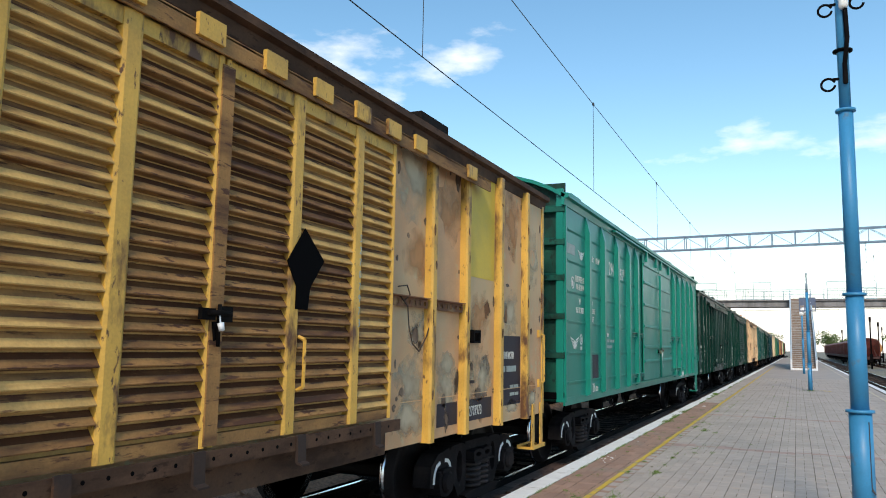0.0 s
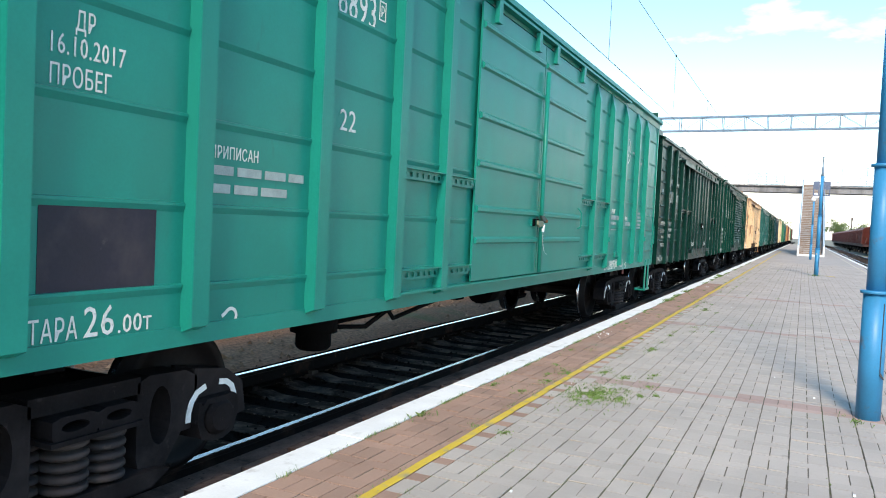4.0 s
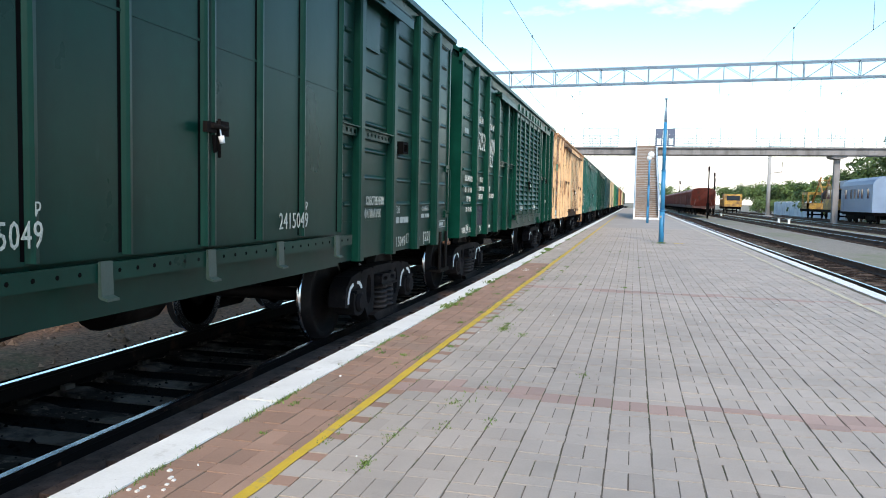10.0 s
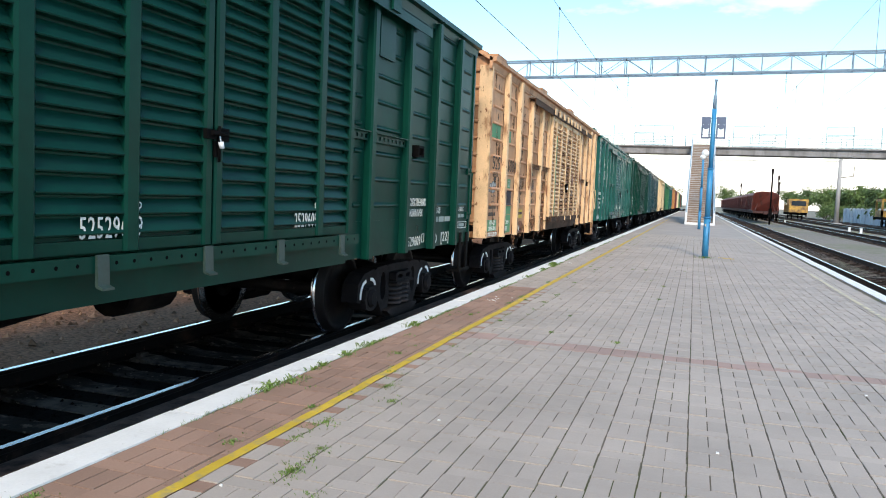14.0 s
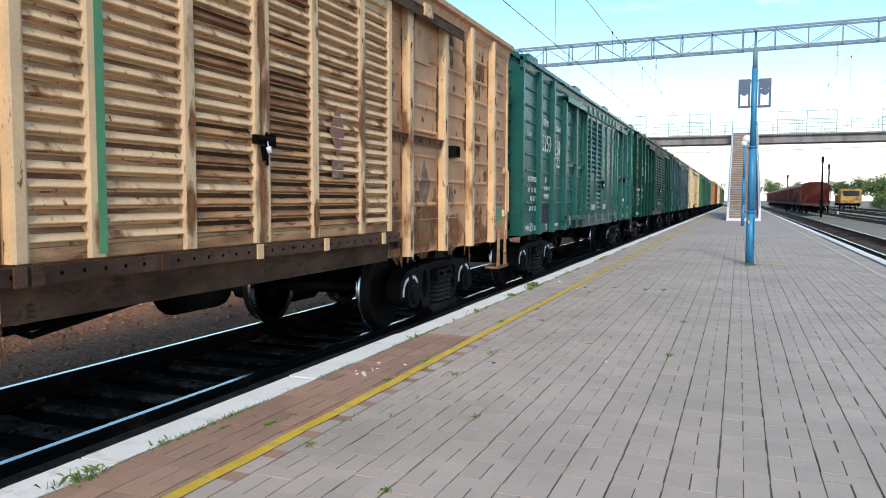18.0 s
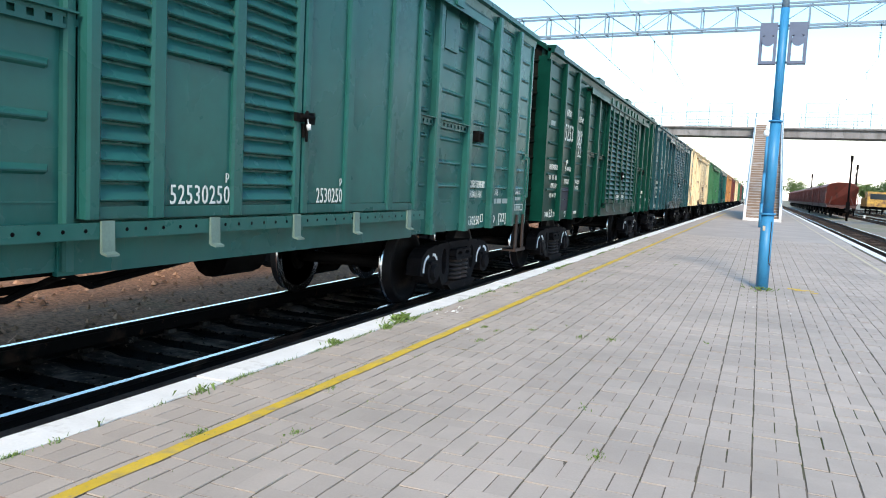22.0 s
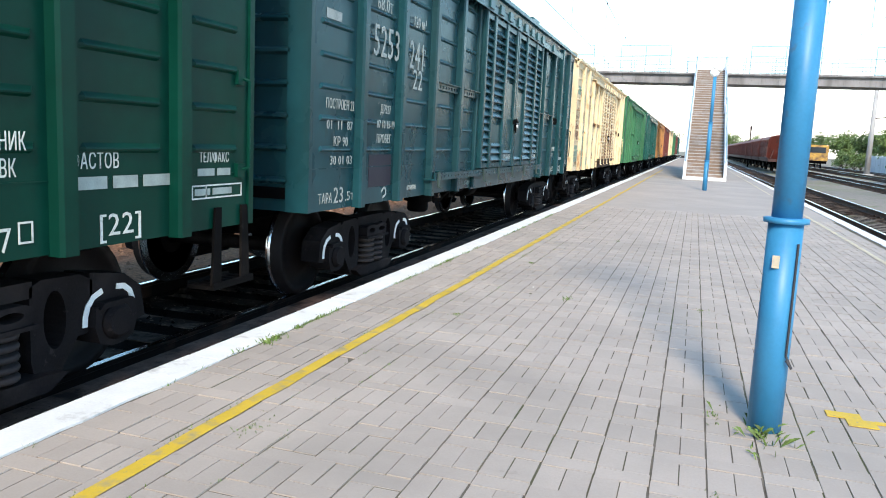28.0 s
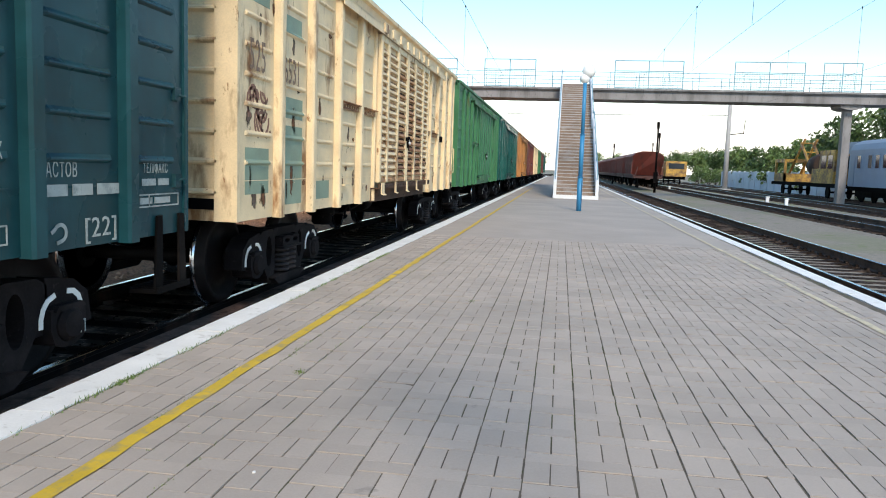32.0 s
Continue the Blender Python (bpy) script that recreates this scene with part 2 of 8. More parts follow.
M_LEAF_GREEN = material("leaf_green_paint", (0.030, 0.160, 0.066), 0.5, var=0.25, scale=2.0, spots=RUST, spot_at=0.70, streak=3)
M_ORANGE = material("orange_paint", (0.48, 0.21, 0.065), 0.6, var=0.25, scale=2.0, spots=RUST, spot_at=0.64, streak=3)
M_RED = material("oxide_red_paint", (0.16, 0.035, 0.025), 0.6, var=0.25, scale=1.5, spots=(0.07, 0.03, 0.025), spot_at=0.6, streak=3)
M_RED_DARK = material("dirty_oxide_paint", (0.07, 0.028, 0.024), 0.75, var=0.3, scale=1.5)
M_RUST = material("rusty_steel", (0.026, 0.013, 0.009), 0.8, var=0.35, scale=5, spots=(0.08, 0.034, 0.015), spot_at=0.62)
# Shade below the wagons is put into this iron; masts and brackets share it.
M_DARK = material("near_black_iron", (0.0035, 0.0033, 0.0036), 0.8, var=0.4, scale=6, spots=(0.016, 0.013, 0.012), spot_at=0.62, bump=0.2, spec=0.06)
# Bogie and wheel colours are lowered to hold undercarriage shade; spots are dust.
M_BOGIE = material("shaded_dusty_steel", (0.011, 0.0092, 0.0100), 0.82, var=0.5, scale=5, spots=(0.028, 0.023, 0.023), spot_at=0.60, bump=0.3, spec=0.10)
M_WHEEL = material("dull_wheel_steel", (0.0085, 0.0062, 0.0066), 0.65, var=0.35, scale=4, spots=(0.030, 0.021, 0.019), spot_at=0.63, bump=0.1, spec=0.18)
M_SHOULDER = material("oily_brown_ballast", (0.150, 0.095, 0.076), 0.9, var=0.5, scale=9, fine=60, spots=(0.03, 0.02, 0.016), spot_at=0.6, spot_scale=3, bump=0.6, spec=0.2)
# Real black paint on marks; on underframes the same black also paints in shade.
M_BLACK = material("black_paint_and_shade", (0.0025, 0.0025, 0.003), 0.85, var=0.3, scale=5, spec=0.04)
M_PURPLE = material("dark_slate_paint", (0.022, 0.019, 0.030), 0.6, var=0.25, scale=5, spots=(0.05, 0.04, 0.045), spot_at=0.66, spec=0.3)
M_STEEL = material("polished_rail_steel", (0.62, 0.64, 0.68), 0.18, metal=1.0, var=0.06, bump=0.0)
# Rail web lowered like the ballast, so under-train shade sits in its colour.
M_RAIL = material("rail_side", (0.007, 0.0045, 0.004), 0.75, var=0.3, scale=8, spots=(0.06, 0.03, 0.02), spot_at=0.62, spec=0.12)
M_BROWN_RAIL = material("brown_rusted_channel", (0.085, 0.045, 0.027), 0.8, var=0.4, scale=5, spots=(0.035, 0.017, 0.010), spot_at=0.56, spot_scale=3.0, along=3.0, spec=0.25)
M_SPRING = material("rubbed_spring_steel", (0.030, 0.025, 0.026), 0.7, var=0.35, scale=8, spots=(0.06, 0.045, 0.04), spot_at=0.62, spec=0.2)
M_STRAP_RUST = material("red_rusted_strap", (0.17, 0.070, 0.032), 0.8, var=0.4, scale=6, spots=(0.30, 0.17, 0.07), spot_at=0.62, spot_scale=5)
M_OLIVE = material("worn_olive_steel", (0.16, 0.20, 0.13), 0.6, var=0.35, scale=9, spots=(0.16, 0.085, 0.05), spot_at=0.6, spot_scale=9)
M_CLIP = material("rubbed_green_clip", (0.022, 0.045, 0.039), 0.5, var=0.3, scale=8)
M_WHITE = material("white_lettering", (0.62, 0.65, 0.62), 0.6, var=0.12, fine=90, spots=(0.26, 0.32, 0.30), spot_at=0.62, spot_scale=9)
M_FAINT = material("worn_lettering_paint", (0.30, 0.36, 0.34), 0.65, var=0.3, scale=12, fine=120)
M_WORN = material("weathered_lettering", (0.36, 0.40, 0.385), 0.65, var=0.2, fine=90, spots=(0.16, 0.21, 0.20), spot_at=0.58, spot_scale=9)
M_CHALK = material("white_edge_paint", (0.82, 0.82, 0.80), 0.75, var=0.10, scale=4, spots=(0.50, 0.48, 0.44), spot_at=0.66, spot_scale=5, bump=0.2)
M_YELLOW = material("yellow_line_paint", (0.66, 0.44, 0.045), 0.7, var=0.15, scale=5, spots=(0.36, 0.3, 0.18), spot_at=0.6, spot_scale=6, bump=0.15)
M_PAVER = material("grey_concrete_paver", (0.440, 0.376, 0.326), 0.85, var=0.12, scale=1.2, fine=90, rand=0.065, spots=(0.33, 0.288, 0.250), spot_at=0.64, spot_scale=0.7, spot_soft=0.16, bump=0.25)
M_PAVER_RED = material("red_concrete_paver", (0.355, 0.218, 0.160), 0.85, var=0.16, scale=1.5, fine=90, rand=0.12, spots=(0.30, 0.22, 0.17), spot_at=0.64, spot_scale=0.9, bump=0.25)
M_PAVER_BAND = material("faded_red_paver", (0.400, 0.278, 0.236), 0.85, var=0.15, scale=1.5, fine=90, rand=0.10, bump=0.25)
M_JOINT = material("gritty_joint", (0.150, 0.130, 0.108), 0.95, var=0.45, scale=5, fine=60, spots=(0.085, 0.10, 0.045), spot_at=0.58, spot_scale=1.0, bump=0.3, spec=0.05)
M_ASPHALT = material("worn_asphalt", (0.415, 0.360, 0.318), 0.9, var=0.14, scale=0.8, fine=80, spots=(0.36, 0.315, 0.28), spot_at=0.6, spot_soft=0.15, spot_scale=0.5, bump=0.25)
M_YELLOW_PALE = material("faded_line_paint", (0.60, 0.52, 0.36), 0.75, var=0.15, scale=5, spots=(0.36, 0.32, 0.27), spot_at=0.58, spot_scale=6, bump=0.15)
M_RAIL_YARD = material("rusty_yard_rail", (0.105, 0.062, 0.045), 0.8, var=0.3, scale=8, spots=(0.05, 0.03, 0.025), spot_at=0.6, spec=0.2)
M_BRIDGE = material("dark_bridge_concrete", (0.26, 0.25, 0.25), 0.85, var=0.2, scale=1.0, fine=30, spots=(0.15, 0.14, 0.14), spot_at=0.58, spot_soft=0.14, streak=4, bump=0.3)
# Shade beneath the train is put into the ballast colour itself.
M_BALLAST = material("shade_dark_ballast", (0.0045, 0.0034, 0.0032), 0.95, var=0.6, scale=16, fine=70, bump=0.8, spec=0.02)
M_EARTH = material("brown_gravel", (0.270, 0.132, 0.074), 0.95, var=0.8, scale=22, fine=70, spots=(0.11, 0.13, 0.05), spot_at=0.68, spot_scale=0.35, bump=0.9, spec=0.1)
M_STONE = material("brown_stone", (0.30, 0.165, 0.100), 0.95, var=0.3, scale=12, rand=0.6, bump=0.2, spec=0.1)
M_YARD = material("yard_gravel", (0.250, 0.215, 0.175), 0.92, var=0.35, scale=8, fine=50, spots=(0.16, 0.18, 0.08), spot_at=0.58, spot_scale=0.12, spot_soft=0.12, bump=0.6)
# Near-black for concrete, with under-train shade in the base; yard sleepers share it.
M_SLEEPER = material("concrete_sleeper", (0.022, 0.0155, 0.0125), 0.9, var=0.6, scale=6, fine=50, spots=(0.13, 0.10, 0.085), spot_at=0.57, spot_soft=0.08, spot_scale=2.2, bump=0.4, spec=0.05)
M_CONC = material("weathered_concrete", (0.42, 0.41, 0.40), 0.85, var=0.18, scale=1.2, fine=30, spots=(0.26, 0.24, 0.23), spot_at=0.6, spot_soft=0.14, streak=4, bump=0.3)
M_STAIR = material("brown_stair_tread", (0.235, 0.160, 0.115), 0.85, var=0.25, scale=3, fine=40, spots=(0.33, 0.30, 0.28), spot_at=0.6, spot_scale=1.0, bump=0.3)
M_WHITEWASH = material("whitewashed_parapet", (0.72, 0.73, 0.74), 0.8, var=0.08, scale=2, bump=0.2)
M_POLE = material("blue_pole_paint", (0.026, 0.23, 0.44), 0.45, var=0.14, scale=5, spots=(0.16, 0.10, 0.06), spot_at=0.7, spot_scale=5, bump=0.08)
M_GANTRY = material("grey_blue_truss_paint", (0.17, 0.25, 0.33), 0.6, var=0.15, scale=4, bump=0.05)
M_SKYBLUE = material("pale_blue_rail_paint", (0.22, 0.38, 0.46), 0.6, var=0.1, bump=0.0)
M_GALV = material("galvanised_mesh", (0.2, 0.31, 0.37), 0.5, metal=0.3, var=0.1, bump=0.0)
M_GLOBE = material("white_glass_globe", (0.85, 0.85, 0.83), 0.25, var=0.03, bump=0.0)
M_COACH = material("blue_grey_coach_paint", (0.20, 0.28, 0.40), 0.5, var=0.12, scale=1.2, bump=0.02)
M_MACHINE = material("machine_yellow_paint", (0.58, 0.33, 0.06), 0.6, var=0.25, scale=2, spots=(0.17, 0.09, 0.045), spot_at=0.52, spot_soft=0.1)
M_GLASS = material("dark_window_glass", (0.02, 0.03, 0.04), 0.08, var=0.05, bump=0.0)
M_BARK = material("bark", (0.085, 0.065, 0.050), 0.9, var=0.3, scale=6, bump=0.5)
M_LEAF = material("tree_leaf", (0.105, 0.165, 0.045), 0.6, var=0.3, scale=0.6, fine=8, rand=0.35, bump=0.0)
M_LEAF2 = material("dark_tree_leaf", (0.070, 0.120, 0.036), 0.6, var=0.3, scale=0.6, fine=8, rand=0.35, bump=0.0)
M_GRASS = material("grass_blade", (0.125, 0.205, 0.046), 0.7, var=0.3, scale=5, rand=0.4, bump=0.0)
M_FENCE = material("whitewashed_fence", (0.58, 0.62, 0.66), 0.85, var=0.12, scale=1, bump=0.1)
M_WIRE = material("dark_wire", (0.03, 0.03, 0.035), 0.6, var=0.1, bump=0.0)
M_SEAL = material("pale_seal", (0.70, 0.74, 0.78), 0.4, var=0.05, bump=0.0)
M_GREENPATCH = material("fresh_green_patch", (0.075, 0.26, 0.12), 0.6, var=0.2, scale=4, spots=(0.36, 0.22, 0.12), spot_at=0.72, spot_scale=6)
M_YELLOWPATCH = material("yellow_patch", (0.62, 0.44, 0.06), 0.6, var=0.15, scale=4, spots=(0.40, 0.22, 0.1), spot_at=0.74, spot_scale=6)


# ---- mesh helpers ----
def bx(bm, x0, x1, y0, y1, z0, z1):
    v = [bm.verts.new(p) for p in ((x0, y0, z0), (x1, y0, z0), (x1, y1, z0), (x0, y1, z0), (x0, y0, z1), (x1, y0, z1), (x1, y1, z1), (x0, y1, z1))]
    for f in ((3, 2, 1, 0), (4, 5, 6, 7), (0, 1, 5, 4), (1, 2, 6, 5), (2, 3, 7, 6), (3, 0, 4, 7)):
        bm.faces.new([v[i] for i in f])


def prism(bm, pts, axis, a, b):
    """A polygon of (u, v) pushed from a to b along an axis; (u, v) are the other two axes in order."""
    def at(u, v, w):
        return {"x": (w, u, v), "y": (u, w, v), "z": (u, v, w)}[axis]
    lo, hi = ([bm.verts.new(at(u, v, w)) for u, v in pts] for w in (a, b))
    n = len(pts)
    bm.faces.new(lo[::-1])
    bm.faces.new(hi)
    for i in range(n):
        bm.faces.new((lo[i], lo[(i + 1) % n], hi[(i + 1) % n], hi[i]))


def rod(bm, p, q, r0, r1=None, n=8, caps=True):
    p, q = Vector(p), Vector(q)
    r1 = r0 if r1 is None else r1
    turn = (q - p).to_track_quat("Z", "Y").to_matrix()
    lo, hi = [], []
    for i in range(n):
        a = 2 * math.pi * i / n
        d = turn @ Vector((math.cos(a), math.sin(a), 0))
        lo.append(bm.verts.new(p + d * r0))
        hi.append(bm.verts.new(q + d * r1))
    for i in range(n):
        bm.faces.new((lo[i], lo[(i + 1) % n], hi[(i + 1) % n], hi[i])).smooth = n > 6
    if caps:
        bm.faces.new(lo[::-1])
        bm.faces.new(hi)


def lathe(bm, prof, centre, axis="x", n=24):
    """Turns a profile of (along, radius) round an axis through centre."""
    rings = []
    for s, r in prof:
        ring = []
        for i in range(n):
            a = 2 * math.pi * i / n
            u, v = r * math.cos(a), r * math.sin(a)
            off = {"x": (s, u, v), "y": (u, s, v), "z": (u, v, s)}[axis]
            ring.append(bm.verts.new(Vector(centre) + Vector(off)))
        rings.append(ring)
    for k in range(len(rings) - 1):
        for i in range(n):
            bm.faces.new((rings[k][i], rings[k][(i + 1) % n], rings[k + 1][(i + 1) % n], rings[k + 1][i])).smooth = True
    bm.faces.new(rings[0][::-1])
    bm.faces.new(rings[-1])


def pipe(bm, pts, r, n=6):
    for p, q in zip(pts, pts[1:]):
        rod(bm, p, q, r, n=n)


def finish(bm, name, mat):
    bmesh.ops.recalc_face_normals(bm, faces=bm.faces)
    me = bpy.data.meshes.new(name)
    bm.to_mesh(me)
    bm.free()
    me.materials.append(mat)
    return me


def part(name, bm, mat, parent=None, label=""):
    ob = new(name, finish(bm, name, mat))
    ob.parent = parent
    return tagged(ob, label) if label else ob


def thing(name, label, category, m=None, group="", kind=""):
    e = new(name)
    e.empty_display_size = 0.2
    if m is not None:
        e.matrix_world = m
    return tagged(e, label, category, group, kind)


def solo(name, bm, mat, label, category="", kind="", group=""):
    return tagged(part(name, bm, mat), label, category, group, kind)


def block(name, dims, mat, parent=None, label=""):
    bm = bmesh.new()
    for d in dims:
        bx(bm, *d)
    return part(name, bm, mat, parent, label)


LETTER_MESHES = {}
SIDE_TURN = Matrix(((0, 0, 1, 0), (1, 0, 0, 0), (0, 1, 0, 0), (0, 0, 0, 1)))
FRONT_TURN = Matrix(((1, 0, 0, 0), (0, 0, -1, 0), (0, 1, 0, 0), (0, 0, 0, 1)))


GLYPHS = {}


def split_glyphs(key):
    """The separate characters of a line of lettering, each as a mesh."""
    if key not in GLYPHS:
        src = LETTER_MESHES[key]
        link = list(range(len(src.vertices)))

        def root(i):
            while link[i] != i:
                link[i] = link[link[i]]
                i = link[i]
            return i

        for e in src.edges:
            link[root(e.vertices[0])] = root(e.vertices[1])
        GLYPHS[key] = []
        for r in sorted({root(i) for i in range(len(link))}):
            ids = [i for i in range(len(link)) if root(i) == r]
            at = {i: k for k, i in enumerate(ids)}
            me = bpy.data.meshes.new("character")
            me.from_pydata([src.vertices[i].co for i in ids], [], [[at[i] for i in f.vertices] for f in src.polygons if f.vertices[0] in at])
            me.materials.append(src.materials[0])
            GLYPHS[key].append(me)
    return GLYPHS[key]


def lettering(text, size, parent, x, y, z, mat, narrow=0.8, turn=SIDE_TURN, width=None):
    key = (text, mat.name)
    if key not in LETTER_MESHES:
        cu = bpy.data.curves.new("lettering", "FONT")
        cu.body, cu.size, cu.extrude, cu.resolution_u = text, 1.0, 0.0015, 2
        cu.space_character = 1.08
        tmp = bpy.data.objects.new("lettering", cu)
        me = bpy.data.meshes.new_from_object(tmp)
        bpy.data.objects.remove(tmp)
        bpy.data.curves.remove(cu)
        me.materials.clear()
        me.materials.append(mat)
        LETTER_MESHES[key] = me
    if width:
        narrow = width / max(v.co.x for v in LETTER_MESHES[key].vertices) / size
    # large characters are parts of their own, one by one; small lines stay whole
    glyphs = split_glyphs(key) if size >= 0.25 else [LETTER_MESHES[key]]
    for me in glyphs:
        ob = new("character" if size >= 0.25 else "lettering", me)
        ob.parent = parent
        ob.matrix_basis = Matrix.Translation((x, y, z)) @ turn @ Matrix.Diagonal((size * narrow, size, 1, 1))
        if size < 0.25:
            tagged(ob, kind="stuff")


def bars(parent, x, y, z, width, rows, height, mat, pitch=None):
    """Rows of unreadable writing: plain bars of its size."""
    bm = bmesh.new()
    rng = random.Random(int(y * 97 + z * 31))
    for k in range(rows):
        zz, yy = z - k * (pitch or height * 1.7), y
        end = y + width * rng.uniform(0.86, 1.0)
        while yy < end - height:
            w = min(end - yy, rng.uniform(2.0, 4.5) * height)
            bx(bm, x, x + 0.003, yy, yy + w, zz + height * 0.08, zz + height * 0.9)
            yy += w + height * 0.55
    return tagged(part("stencil_line", bm, M_FAINT if mat is M_WHITE else mat, parent), kind="stuff")


def blotch(parent, y, z, ry, rz, mat, seed=0, x=None, name="paint_patch"):
    """A ragged field of paint, dirt or rust: a thin skin on the side plate."""
    bm = bmesh.new()
    x = x if x else 1.47
    n = 22
    pts = []
    for i in range(n):
        a = 2 * math.pi * i / n
        k = 1 + 0.45 * noise.noise((math.cos(a) * 1.7 + seed, math.sin(a) * 1.7, seed * 0.7)) + 0.35 * noise.noise((math.cos(a) * 5 + seed, math.sin(a) * 5, 3))
        pts.append((y + ry * k * math.cos(a), z + rz * k * math.sin(a)))
    prism(bm, pts, "x", x + 0.0006, x + 0.0026 + 0.0004 * (seed % 3))
    return part(name, bm, mat, parent)


def ribbon(bm, pts, half, x0, x1):
    """A continuous brushed stroke along (y, z) points on a side."""
    rows = []
    for i, (y, z) in enumerate(pts):
        a, b = pts[max(0, i - 1)], pts[min(len(pts) - 1, i + 1)]
        d = Vector((b[0] - a[0], b[1] - a[1])).normalized()
        e = (-d.y * half, d.x * half)
        rows.append([bm.verts.new((x, y + k * e[0], z + k * e[1])) for x, k in ((x0, -1), (x0, 1), (x1, 1), (x1, -1))])
    for p, q in zip(rows, rows[1:]):
        for i in range(4):
            bm.faces.new((p[i], p[(i + 1) % 4], q[(i + 1) % 4], q[i]))
    bm.faces.new(rows[0])
    bm.faces.new(rows[-1][::-1])


# ---- ground, platform, tracks ----
RAIL_Z = -0.20
bm = bmesh.new()
bx(bm, -900, 900, -300, 1800, -1.2, -0.46)
solo("ground", bm, M_YARD, "pale gravel ground of the railway yard with thin grass", "ground", "structure")
bm = bmesh.new()
N_E = 26
prev = None
for i in range(0, N_E):
    x = -3.95 - i * 0.5
    z = -0.40 + min(0.16, 0.05 * i) + 0.03 * math.sin(i * 1.7)
    row = [bm.verts.new((x, yy, z + 0.05 * noise.noise((x, yy * 0.3, 0)))) for yy in (-30 + 4 * k for k in range(70))]
    if prev:
        for k in range(69):
            bm.faces.new((prev[k], prev[k + 1], row[k + 1], row[k]))
    prev = row
solo("verge", bm, M_EARTH, "reddish brown gravel verge beyond the track", "gravel", "structure")


def track(axis, y0, y1, near, name):
    """Two rails on concrete sleepers in ballast; sleepers are single pieces over the stretch given by near."""
    bm = bmesh.new()
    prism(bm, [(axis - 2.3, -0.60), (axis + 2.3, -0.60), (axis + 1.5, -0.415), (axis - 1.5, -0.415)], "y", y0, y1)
    bed = tagged(part("ballast_bed", bm, M_BALLAST if name == "main" else M_YARD), "ballast bed under the track, coloured near-black to hold train shade" if name == "main" else "grey ballast bed of a yard track", "ballast", kind="structure")
    for side in (-0.795, 0.795):
        c = axis + side
        rail = thing("rail", "worn steel rail with a shiny head and rusty sides", "rail", kind="structure")
        bm = bmesh.new()
        prism(bm, [(c - 0.070, -0.385), (c + 0.070, -0.385), (c + 0.070, -0.372), (c + 0.012, -0.352), (c + 0.012, -0.245), (c + 0.036, -0.232),
                   (c + 0.036, -0.2035), (c - 0.036, -0.2035), (c - 0.036, -0.232), (c - 0.012, -0.245), (c - 0.012, -0.352), (c - 0.070, -0.372)], "y", y0, y1)
        part("rail_web", bm, M_RAIL if name == "main" else M_RAIL_YARD, rail)
        bm = bmesh.new()
        prism(bm, [(c - 0.034, -0.2035), (c + 0.034, -0.2035), (c + 0.026, RAIL_Z), (c - 0.026, RAIL_Z)], "y", y0, y1)
        part("running_surface", bm, M_STEEL, rail)
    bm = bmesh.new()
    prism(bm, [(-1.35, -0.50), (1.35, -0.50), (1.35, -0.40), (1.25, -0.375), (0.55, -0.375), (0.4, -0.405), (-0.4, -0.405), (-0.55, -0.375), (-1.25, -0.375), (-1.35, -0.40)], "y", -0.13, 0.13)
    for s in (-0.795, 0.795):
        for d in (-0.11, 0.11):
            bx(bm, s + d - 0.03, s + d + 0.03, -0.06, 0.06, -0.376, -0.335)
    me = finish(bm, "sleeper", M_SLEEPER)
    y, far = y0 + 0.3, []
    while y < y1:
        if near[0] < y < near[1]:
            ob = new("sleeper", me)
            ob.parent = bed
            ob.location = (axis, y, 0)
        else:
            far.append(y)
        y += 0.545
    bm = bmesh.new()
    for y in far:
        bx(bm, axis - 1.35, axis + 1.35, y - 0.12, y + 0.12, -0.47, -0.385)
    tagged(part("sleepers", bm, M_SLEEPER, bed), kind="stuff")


TRAIN_X, YARD_X = -2.45, (7.1, 13.45, 18.4, 23.5)
track(TRAIN_X, -25, 330, (1, 60), "main")
for x in YARD_X:
    track(x, 0, 330, (38, 60) if x < 8 else (70, 71), "yard")

# brown shoulder between the near rail and the platform, stepped at the sleeper ends
bm = bmesh.new()
bx(bm, -1.565, -1.40, -25, 150, -0.44, -0.262)
part("ballast_shoulder", bm, M_SHOULDER, bpy.data.objects["ballast_bed"])
bm = bmesh.new()
bx(bm, -0.085, 0.085, -0.19, 0.19, -0.44, -0.265)
me = finish(bm, "sleeper_end", M_SHOULDER)
for k in range(110):
    ob = new("sleeper_end", me)
    ob.parent = bpy.data.objects["ballast_bed"]
    ob.location = (-1.313, 1.0 + k * 0.545, 0)

# stones lying loose on the bed and the verge
rng = random.Random(5)
vs, fs = [], []
